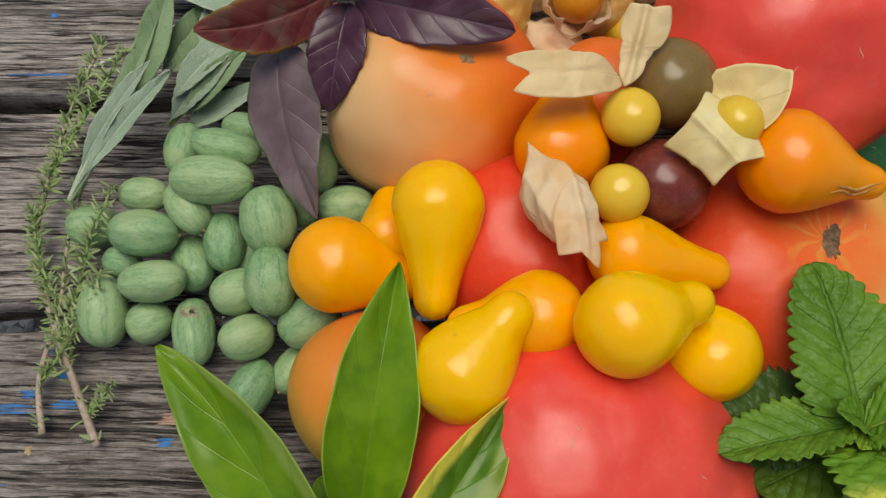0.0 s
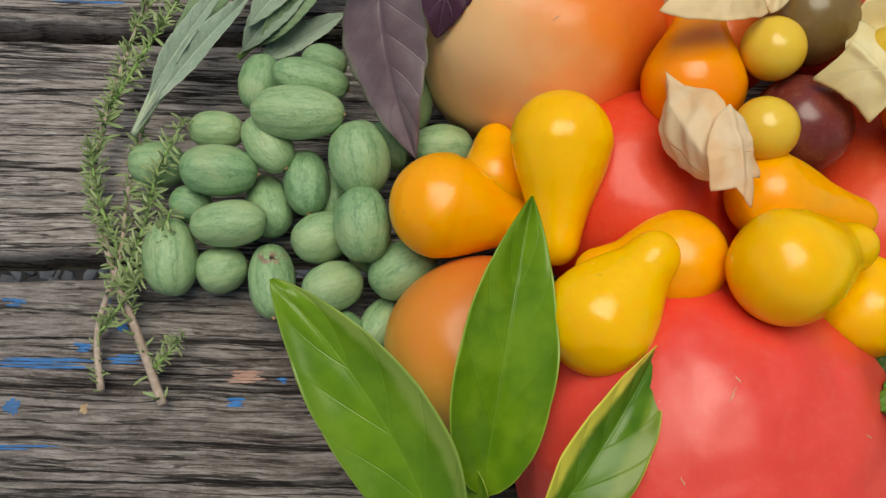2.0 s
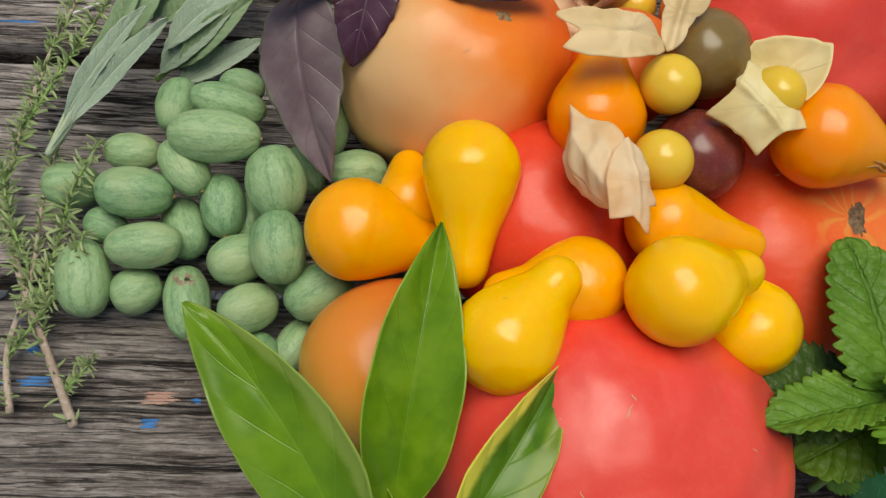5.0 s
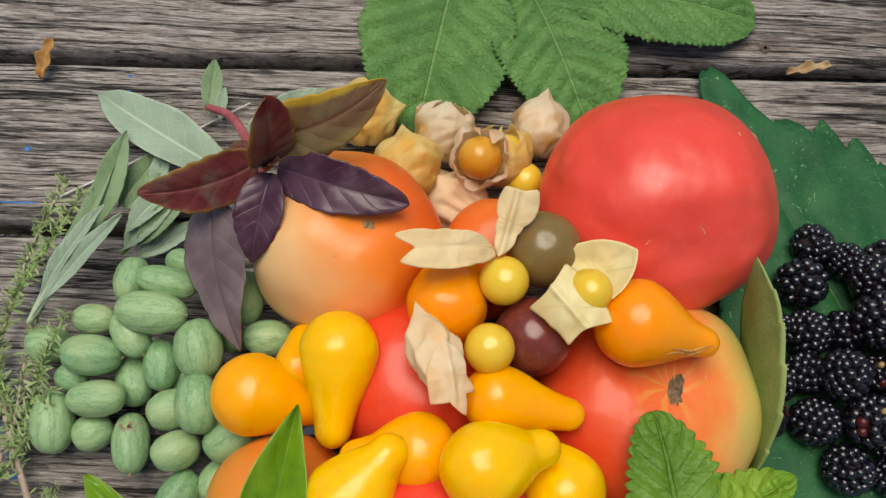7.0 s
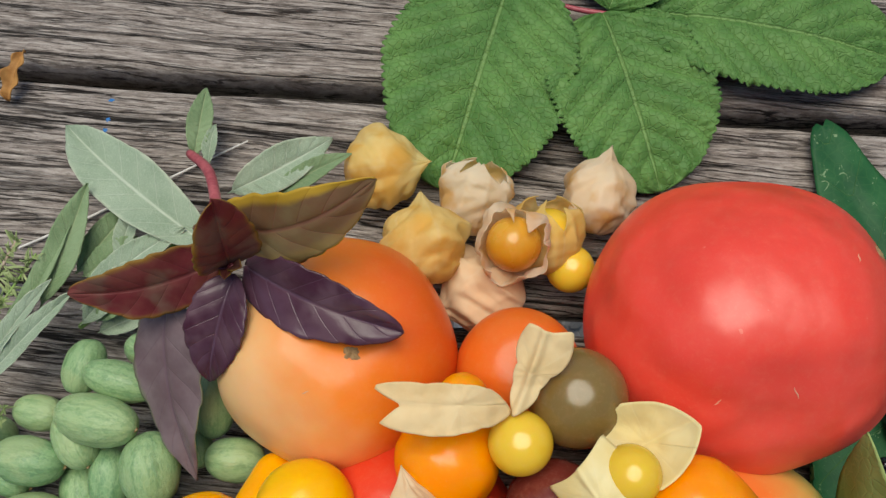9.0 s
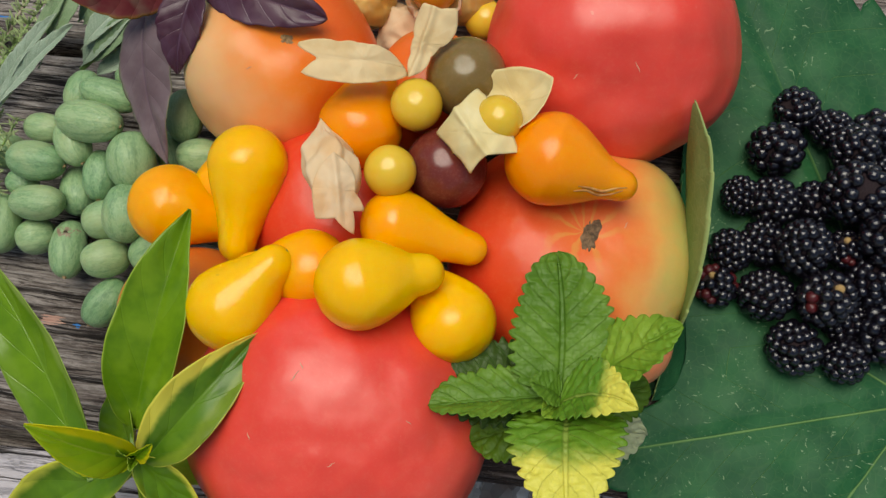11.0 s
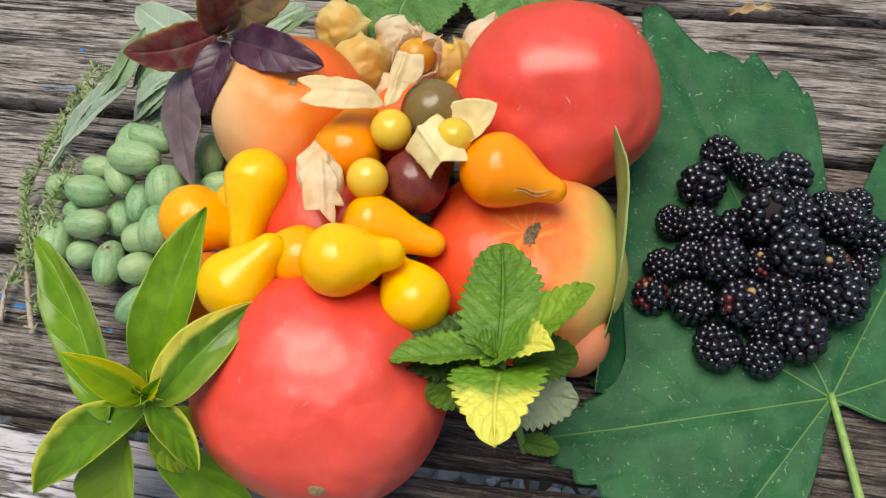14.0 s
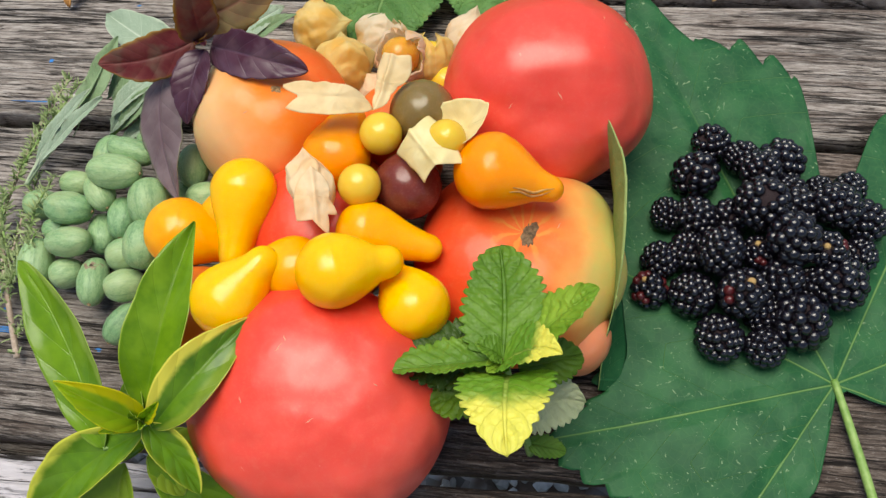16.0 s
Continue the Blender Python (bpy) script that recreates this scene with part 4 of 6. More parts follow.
table = tagged(new("garden_table"), "old slatted wooden garden table with weathered grey planks", "table")
PITCH, GAP = 0.0905, 0.0085
plank_obs = []
for k in range(-1, 6):
    y0 = -0.0005 + k * PITCH - PITCH + GAP / 2
    y1 = y0 + PITCH - GAP
    if k == -1:
        continue
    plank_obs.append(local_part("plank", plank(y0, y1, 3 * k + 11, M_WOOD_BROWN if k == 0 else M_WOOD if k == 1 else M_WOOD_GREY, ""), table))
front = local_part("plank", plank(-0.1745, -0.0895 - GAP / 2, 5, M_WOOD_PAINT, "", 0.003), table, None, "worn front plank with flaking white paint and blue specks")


def joist(x0, x1, y0, y1):
    bm = bmesh.new()
    bmesh.ops.create_cube(bm, size=1)
    for v in bm.verts:
        v.co = Vector((x0 + (v.co.x + 0.5) * (x1 - x0), y0 + (v.co.y + 0.5) * (y1 - y0), -THICK - 0.001 - (0.5 - v.co.z) * 0.05))
    bmesh.ops.bevel(bm, geom=bm.edges[:], offset=0.004, segments=2, affect="EDGES")
    me = bpy.data.meshes.new("joist")
    bm.to_mesh(me)
    bm.free()
    me.materials.append(M_WOOD)
    return me


for x0, x1 in ((-0.196, -0.150), (0.52, 0.566)):
    local_part("joist", joist(x0, x1, -0.15, 0.52), table)
for x0, y0 in ((-0.6, -0.13), (-0.6, 0.46), (0.6, -0.13), (0.6, 0.46)):
    bm = bmesh.new()
    bmesh.ops.create_cube(bm, size=1)
    for v in bm.verts:
        v.co = Vector((x0 + v.co.x * 0.06, y0 + v.co.y * 0.06, -THICK - 0.002 - (0.5 - v.co.z) * 0.69))
    bmesh.ops.bevel(bm, geom=bm.edges[:], offset=0.004, segments=2, affect="EDGES")
    me = bpy.data.meshes.new("leg")
    bm.to_mesh(me)
    bm.free()
    me.materials.append(M_WOOD)
    local_part("leg", me, table)


def flake_mesh(name, x, y, long, wide, mat, seed, board, even=0.0):
    """A thin paint film lying on the worn face of the plank whose seed is board."""
    rng = random.Random(seed)
    streaks = max(1, round(wide / 0.0011)) if long > 1.3 * wide else 1
    verts, faces = [], []
    n, k = 36, 6
    for s in range(streaks):
        span = long * (rng.uniform(0.45, 1.0) if streaks > 1 else 1.0)
        cx = x + (long - span) * rng.uniform(-0.5, 0.5)
        cy = y + wide * ((s + 0.5) / streaks - 0.5) - (cx - x) * 0.03
        tall = wide / streaks * (rng.uniform(0.7, 1.35) if streaks > 1 else 1.0)
        jag = np.array([(0.5 + 0.7 * rng.random()) * (1 - even) + even for _ in range(n)])
        jag = 0.7 * jag + 0.15 * np.roll(jag, 1) + 0.15 * np.roll(jag, -1)
        g = np.linspace(0, 2 * np.pi, n, endpoint=False)
        q = np.linspace(0.02, 1, k)[None, :]
        px = cx + span / 2 * (jag * np.sign(np.cos(g)) * np.abs(np.cos(g)) ** (1 - 0.4 * even))[:, None] * q
        py = cy + tall / 2 * (jag * np.sign(np.sin(g)) * np.abs(np.sin(g)) ** 0.6)[:, None] * q - (px - cx) * 0.03
        pz = board_height(px, py, board) + 0.00022 * (1 - q ** 8) + 0.00002 + 0.00001 * s
        faces += [tuple(len(verts) + a for a in f) for f in grid_faces(n, k, close_u=True)]
        verts += [tuple(v) for v in np.stack([px, py, pz], -1).reshape(-1, 3)]
    return mesh_of(name, verts, faces, mat)


FLAKES = [
    (-0.216, -0.034, 0.033, 0.0035), (-0.206, -0.029, 0.009, 0.003), (-0.191, -0.033, 0.012, 0.0035), (-0.228, -0.0135, 0.010, 0.003),
    (-0.198, -0.0135, 0.004, 0.003), (-0.2255, -0.048, 0.0055, 0.0055), (-0.1541, -0.0479, 0.0065, 0.0032), (-0.222, -0.061, 0.034, 0.0018),
    (-0.139, -0.041, 0.004, 0.002), (-0.192, -0.022, 0.004, 0.004), (-0.2086, 0.129, 0.003, 0.003), (-0.1655, 0.1565, 0.002, 0.0025),
    (-0.1650, 0.1612, 0.0022, 0.0022), (-0.1650, 0.1700, 0.0025, 0.002), (-0.215, 0.102, 0.030, 0.0016), (0.156, 0.233, 0.003, 0.002),
]
for i, (x, y, a, b) in enumerate(FLAKES):
    at = max(0, min(len(plank_obs) - 1, int((y + 0.0005 + PITCH) // PITCH)))
    owner = plank_obs[at]
    local_part("paint_fleck", flake_mesh("paint_fleck", x, y, a, b, M_BLUE, i, 3 * at + 11), owner, None, "flaking blue paint")
local_part("bare_chip", flake_mesh("bare_chip", -0.151, -0.0395, 0.016, 0.0045, M_PINKWOOD, 41, 11), plank_obs[0], None, "bare pinkish chip in the wood")
local_part("bare_chip", flake_mesh("bare_chip", -0.2025, -0.049, 0.0028, 0.004, M_DRY_TAN, 42, 11), plank_obs[0], None, "bare pinkish chip in the wood")
FRONT_FLAKES = [(0.170, -0.133, 0.0035, 0.0035), (-0.0705, -0.145, 0.006, 0.006), (-0.072, -0.1395, 0.0035, 0.003), (-0.0175, -0.1625, 0.008, 0.009), (0.028, -0.139, 0.003, 0.002), (0.0165, -0.156, 0.0055, 0.008), (0.123, -0.0962, 0.004, 0.002), (0.145, -0.1045, 0.008, 0.002), (0.068, -0.1375, 0.002, 0.004), (-0.009, -0.158, 0.003, 0.003), (0.086, -0.140, 0.002, 0.002)]
for i, (x, y, a, b) in enumerate(FRONT_FLAKES):
    local_part("paint_fleck", flake_mesh("paint_fleck", x, y, a, b, M_BLUE, 60 + i, 5), front, None, "flaking blue paint")
local_part("paint_patch", flake_mesh("paint_patch", 0.059, -0.1215, 0.021, 0.0155, M_WHITE, 90, 5, 0.75), front, None, "chipped white paint patch")
for x, y, owner in ((0.191, -0.123, front), (0.1575, 0.1936, plank_obs[3])):
    verts = [(x + 0.0028 * q * math.cos(g), y + 0.0028 * q * math.sin(g), 0.0006 - 0.0006 * q ** 3) for q in (0.3, 0.8, 1.0) for g in [2 * math.pi * k / 14 for k in range(14)]]
    faces = [(i * 14 + k, i * 14 + (k + 1) % 14, (i + 1) * 14 + (k + 1) % 14, (i + 1) * 14 + k) for i in range(2) for k in range(14)] + [tuple(range(14))]
    local_part("nail", mesh_of("nail", verts, faces, M_NAIL), owner, None, "rusty nail head")

# ---- ground below ----
ground_z = -THICK - 0.694
me = mesh_of("ground", [(-60, -60, ground_z), (60, -60, ground_z), (60, 60, ground_z), (-60, 60, ground_z)], [(0, 1, 2, 3)], M_GROUND)
tagged(new("ground", me), "grey gravel and earth under the table", "ground", "", "structure")
rng = random.Random(3)
bm = bmesh.new()
bmesh.ops.create_icosphere(bm, subdivisions=1, radius=1)
ico_v, ico_f = [v.co.copy() for v in bm.verts], [tuple(v.index for v in f.verts) for f in bm.faces]
bm.free()
verts, faces = [], []
for i in range(2600):
    c = Vector((rng.uniform(-0.7, 0.8), rng.uniform(-0.12, 0.9), ground_z + 0.003))
    size = Vector((rng.uniform(0.006, 0.016), rng.uniform(0.005, 0.012), rng.uniform(0.004, 0.009)))
    turn = Euler((rng.uniform(-0.4, 0.4), rng.uniform(-0.4, 0.4), rng.uniform(0, 6.3))).to_matrix()
    o = len(verts)
    verts += [c + turn @ Vector([a * b * rng.uniform(0.8, 1.15) for a, b in zip(v, size)]) for v in ico_v]
    faces += [tuple(o + k for k in f) for f in ico_f]
m_pebbles, nt = material("gravel_stones")
isl = nt.nodes.new("ShaderNodeNewGeometry").outputs["Random Per Island"]
finish(nt, blend(nt, noise_of(nt, coords(nt), 120, 4), ramp(nt, isl, [(0, (0.18, 0.17, 0.155)), (0.6, (0.46, 0.45, 0.42)), (1, (0.78, 0.77, 0.74))]), (0.2, 0.18, 0.16)), 0.85)
tagged(new("gravel", mesh_of("gravel", verts, faces, m_pebbles, smooth=False)), "loose grey gravel stones on the ground", "gravel", "", "stuff")

# a green board lies on the gravel under the table
bm = bmesh.new()
bmesh.ops.create_cube(bm, size=1)
for v in bm.verts:
    v.co = Vector((0.02 + v.co.x * 0.26, -0.020 + v.co.y * 0.032 + 0.004 * v.co.x, ground_z + 0.016 + v.co.z * 0.014))
bmesh.ops.bevel(bm, geom=bm.edges[:], offset=0.003, segments=2, affect="EDGES")
me = bpy.data.meshes.new("board")
bm.to_mesh(me)
bm.free()
me.materials.append(plain_material("green_painted_wood", (0.015, 0.16, 0.055), (0.03, 0.30, 0.10), 90, 0.6))
tagged(new("board", me), "green painted board lying on the gravel under the table", "board")

# low weeds on the bare earth in front of the table
rng = random.Random(21)
verts, faces = [], []
for i in range(240):
    c = Vector((rng.gauss(-0.12, 0.10), rng.uniform(-0.40, -0.20), ground_z + rng.uniform(0.004, 0.04)))
    g = rng.uniform(0, 6.3)
    d = Vector((math.cos(g), math.sin(g), rng.uniform(-0.2, 0.4))) * rng.uniform(0.012, 0.026)
    s = Vector((-math.sin(g), math.cos(g), rng.uniform(-0.2, 0.2))) * rng.uniform(0.004, 0.009)
    o = len(verts)
    verts += [c, c + d * 0.5 + s, c + d, c + d * 0.5 - s, c + d * 0.5 + Vector((0, 0, -0.001))]
    faces += [(o, o + 4, o + 1), (o + 1, o + 4, o + 2), (o + 2, o + 4, o + 3), (o + 3, o + 4, o)]
tagged(new("weeds", mesh_of("weeds", verts, faces, plain_material("weed_leaf", (0.05, 0.17, 0.05), (0.10, 0.28, 0.09), 60, 0.6, glow=0.2))), "low green weeds on the earth beside the table", "weeds", "", "stuff")

# ---- large tomatoes ----
tomato((-0.0530, 0.0660, 0.0415), (0.0390, 0.0385, 0.0415), M_ORANGE_PEACH, "orange tomato with a pale peach flank beside the purple basil", 5, 0.038, 0.10, 0.02, 0.6, (-6, 8, 0),
       [("stem_scar", (0.10, -0.22, 1), 0.0024, 0.30, M_SCAR, "dark corky stem scar")])
tomato((0.0778, 0.0855, 0.0465), (0.0490, 0.0455, 0.0470), M_RED, "large glossy red tomato beside the vine leaf", 5, 0.026, 0.035, 0.022, 1.2, (51, 4, 0),
       [("blossom_scar", (0.62, 0.70, 0.05), 0.0022, 0.3, M_SCAR_GREEN, "small dry blossom scar")])
tomato((-0.0125, -0.0690, 0.0420), (0.0562, 0.0515, 0.0430), M_RED, "largest pinkish-red tomato at the table's front", 5, 0.016, 0.0, 0.022, 2.6, (14, 4, 0),
       [("blossom_scar", (0.17, -0.72, 0.62), 0.0030, 0.12, M_SCAR_GREEN, "square dry blossom scar")])
tomato((0.0685, 0.0020, 0.0335), (0.0475, 0.0475, 0.0345), M_HEIRLOOM, "broad ribbed orange-red heirloom tomato with a corky scar", 7, 0.03, 0.09, 0.02, 0.9, (-4, 3, 0),
       [("stem_scar", (0.05, -0.03, 1), 0.0046, 0.40, M_SCAR_DARK, "ragged brown corky scar", 1.35, 0.55)])
tomato((0.0930, -0.0265, 0.0215), (0.0180, 0.0190, 0.0205), M_PINK, "small pinkish tomato lobe beside the lemon balm", 4, 0.02, 0.03, 0.02, 0.3, (0, 0, 30))
tomato((-0.0240, 0.0100, 0.0350), (0.0350, 0.0340, 0.0350), M_REDDEEP, "deep red tomato under the yellow pear tomatoes", 5, 0.02, 0.05, 0.01, 0.4)
tomato((-0.0760, -0.0370, 0.0300), (0.0290, 0.0280, 0.0300), M_ORANGE_YELLOW, "orange tomato with a yellow blossom end behind the basil", 4, 0.02, 0.05, 0.01, 1.4, (0, 0, 0),
       [("blossom_scar", (0.1, -0.8, 0.3), 0.003, 0.4, M_SCAR, "dry brown blossom scar")])
tomato((-0.0440, -0.0480, 0.0260), (0.0260, 0.0240, 0.0260), M_REDDEEP, "red tomato half hidden between basil and pear tomatoes", 5, 0.02, 0.05, 0.01, 2.2)
tomato((0.0070, 0.0650, 0.0450), (0.0205, 0.0205, 0.0200), M_ORANGE_SMALL, "small orange tomato behind the dry husk", 4, 0.01, 0.04, 0.01, 0.2)
tomato((0.0060, 0.0640, 0.0130), (0.0205, 0.0200, 0.0130), M_ORANGE_SMALL, "small orange tomato at the bottom of the pile", 4, 0.01, 0.04, 0.01, 1.7)


def on_skin(ob, x, y):
    """The point of a fruit's skin straight below (x, y), lifted a hair."""
    tree = BVHTree.FromPolygons([ob.matrix_basis @ v.co for v in ob.data.vertices], [tuple(p.vertices) for p in ob.data.polygons])
    hit = tree.ray_cast(Vector((x, y, 0.5)), Vector((0, 0, -1)))
    return hit[0] + hit[1] * 0.00005


fruit = [o for o in scene.objects if o.name.startswith("tomato") and o.parent is None]
for which, x, y, long, turn in ((2, -0.0207, -0.0596, 0.0042, 1.0), (2, -0.0190, -0.0560, 0.0022, 2.0), (2, -0.0060, -0.0860, 0.0030, 0.6), (2, 0.0170, -0.0700, 0.0020, 2.6), (2, -0.0340, -0.0800, 0.0024, 1.9),
                               (1, 0.0830, 0.0600, 0.0034, 2.2), (1, 0.0620, 0.0560, 0.0022, 0.7), (1, 0.1010, 0.1000, 0.0026, 1.5), (0, -0.0560, 0.0500, 0.0024, 0.4), (3, 0.0480, 0.0180, 0.0028, 0.3), (3, 0.0850, 0.0080, 0.0026, 1.1)):
    ob = fruit[which]
    line = [on_skin(ob, x + long * (i / 3 - 0.5) * math.cos(turn) + 0.0002 * math.sin(i * 2.1), y + long * (i / 3 - 0.5) * math.sin(turn)) for i in range(4)]
    part("scratch", tube_mesh("scratch", M_SCRATCH, line, [0.00006, 0.00022, 0.00017, 0.00005], 6, 4), ob, "pale dry scratch")

# ---- pear tomatoes ----
pear_tomato((-0.0541, 0.0168, 0.0660), (-0.0563, -0.0180, 0.0570), 0.0148, 0.0066, M_PEAR_YELLOW, "yellow pear tomato with its neck pointing to the front", cone=0.9)
pear_tomato((-0.0875, 0.0035, 0.0478), (-0.0560, -0.0010, 0.0420), 0.0160, 0.0070, M_PEAR_GOLD, "golden pear tomato next to the cucamelons", cone=0.85)
pear_tomato((-0.0690, 0.0150, 0.0440), (-0.0700, 0.0330, 0.0420), 0.0120, 0.0060, M_PEAR_GOLD, "golden pear tomato tucked behind another")
pear_tomato((-0.0490, -0.0375, 0.0745), (-0.0305, -0.0175, 0.0830), 0.0152, 0.0066, M_PEAR_YELLOW, "lemon-yellow pear tomato lying on the orange tomato", cone=0.65)
pear_tomato((-0.0247, -0.0203, 0.0705), (-0.0530, -0.0230, 0.0660), 0.0136, 0.0062, M_PEAR_GOLD, "golden pear tomato under a yellow one", cone=0.5)
pear_tomato((-0.0031, -0.0279, 0.0890), (0.0235, -0.0195, 0.0850), 0.0150, 0.0062, M_PEAR_YELLOW, "bright yellow pear tomato on top of the red tomato", cone=0.42)
pear_tomato((0.0041, -0.0021, 0.0713), (0.0365, -0.0080, 0.0665), 0.0128, 0.0058, M_PEAR_GOLD, "golden pear tomato against the heirloom tomato", cone=0.85)
pear_tomato((0.0275, -0.0334, 0.0680), (0.0130, -0.0140, 0.0640), 0.0146, 0.0062, M_PEAR_YELLOW, "yellow pear tomato wedged under a brighter one", cone=0.4)
pear_tomato((-0.0138, 0.0346, 0.0692), (-0.0090, 0.0600, 0.0720), 0.0154, 0.0075, M_PEAR_AMBER, "amber pear tomato under the dry husk")
p_split = pear_tomato((0.0562, 0.0247, 0.0785), (0.0860, 0.0165, 0.0775), 0.0164, 0.0054, M_PEAR_AMBER, "amber pear tomato with a split skin on the heirloom tomato")

for k, off in enumerate((0.0, 0.0014)):
    line = [on_skin(p_split, 0.0640 + 0.0042 * i + off, 0.0118 + 0.0006 * i + off * 0.8 + 0.0004 * math.sin(i * 1.9 + k)) for i in range(5)]
    part("skin_split", tube_mesh("skin_split", M_SPLIT, line, [0.00015, 0.0005, 0.0006, 0.0004, 0.00015], 6), p_split, "corky split in the skin")

# ---- cherry tomatoes ----
for at, r, mat, label in (((0.0230, 0.0548, 0.0744), 0.0148, M_BROWN_GREEN, "olive-brown cherry tomato"), ((0.0187, 0.0225, 0.0666), 0.0150, M_BROWN_RED, "maroon cherry tomato")):
    ob = new("cherry_tomato", ball_mesh("cherry_tomato", r, mat))
    ob.location = at
    tagged(ob, label + " in the middle of the pile", "cherry tomato", "dark cherry tomatoes")

# ---- cucamelons ----
CUC_LEFT = [
    (-0.1467, 0.0576, 0.0220, 0.0102, 0.0072, -100),
    (-0.1286, 0.0528, 0.0336, 0.0127, 0.0067, -12),
    (-0.1322, 0.0389, 0.0380, 0.0153, 0.0087, -8),
    (-0.1608, 0.0406, 0.0200, 0.0094, 0.0065, -5),
    (-0.1426, 0.0322, 0.0280, 0.0106, 0.0073, -55),
    (-0.1812, 0.0312, 0.0120, 0.0097, 0.0080, 0.0000),
    (-0.1584, 0.0239, 0.0250, 0.0126, 0.0085, -5),
    (-0.1691, 0.0167, 0.0130, 0.0071, 0.0063, -20),
    (-0.1546, 0.0062, 0.0240, 0.0124, 0.0076, 2),
    (-0.1430, 0.0157, 0.0140, 0.0113, 0.0079, -75),
    (-0.1301, 0.0207, 0.0230, 0.0110, 0.0076, -85),
    (-0.1126, 0.0244, 0.0350, 0.0123, 0.0099, -80),
    (-0.1252, 0.0023, 0.0210, 0.0097, 0.0083, 20),
]
CUC_RIGHT = [
    (-0.1117, 0.0026, 0.0340, 0.0121, 0.0090, -85),
    (-0.1746, -0.0020, 0.0140, 0.0129, 0.0090, -85),
    (-0.1581, -0.0058, 0.0120, 0.0084, 0.0078, 20),
    (-0.1414, -0.0106, 0.0150, 0.0126, 0.0077, -85),
    (-0.1212, -0.0145, 0.0220, 0.0099, 0.0080, 20),
    (-0.0988, -0.0101, 0.0260, 0.0115, 0.0091, 30),
    (-0.1201, -0.0321, 0.0160, 0.0112, 0.0080, 60),
    (-0.1060, -0.0252, 0.0140, 0.0093, 0.0065, 60),
    (-0.0856, 0.0297, 0.0320, 0.0101, 0.0075, 0.0000),
    (-0.1245, 0.0648, 0.0240, 0.0081, 0.0059, -20),
    (-0.0960, 0.0475, 0.0300, 0.0113, 0.0078, -85),
    (-0.1033, 0.0341, 0.0220, 0.0092, 0.0063, -60),
    (-0.1228, 0.0185, 0.0140, 0.0094, 0.0071, -90),
    (-0.1080, -0.0013, 0.0140, 0.0093, 0.0072, -30),
]
BERRY_FAR = [
    (0.1601, 0.0803, 0.0130, 0.0080),
    (0.1514, 0.0612, 0.0140, 0.0094),
    (0.1742, 0.0720, 0.0140, 0.0073),
    (0.1811, 0.0614, 0.0200, 0.0082),
    (0.1927, 0.0702, 0.0150, 0.0090),
    (0.1375, 0.0398, 0.0130, 0.0067),
    (0.1504, 0.0377, 0.0150, 0.0086),
    (0.1673, 0.0387, 0.0140, 0.0077),
    (0.1794, 0.0407, 0.0260, 0.0108),
    (0.1949, 0.0534, 0.0160, 0.0067),
    (0.1979, 0.0433, 0.0180, 0.0085),
    (0.2099, 0.0551, 0.0130, 0.0062),
    (0.2140, 0.0425, 0.0240, 0.0089),
    (0.2238, 0.0564, 0.0140, 0.0066),
    (0.2288, 0.0387, 0.0160, 0.0087),
    (0.1343, 0.0161, 0.0120, 0.0074),
]
BERRY_NEAR = [
    (0.1474, 0.0198, 0.0140, 0.0076),
    (0.1605, 0.0169, 0.0240, 0.0091),
    (0.1780, 0.0192, 0.0180, 0.0066),
    (0.1921, 0.0228, 0.0280, 0.0101),
    (0.2079, 0.0198, 0.0240, 0.0073),
    (0.2247, 0.0217, 0.0140, 0.0071),
    (0.1294, 0.0009, 0.0110, 0.0070),
    (0.1486, -0.0016, 0.0140, 0.0089),
    (0.1694, -0.0026, 0.0220, 0.0092),
    (0.1882, 0.0063, 0.0180, 0.0082),
    (0.2033, 0.0059, 0.0140, 0.0071),
    (0.2140, 0.0060, 0.0180, 0.0101),
    (0.1801, -0.0078, 0.0110, 0.0071),
    (0.1604, -0.0218, 0.0130, 0.0091),
    (0.1804, -0.0250, 0.0120, 0.0075),
    (0.1965, -0.0128, 0.0150, 0.0103),
]


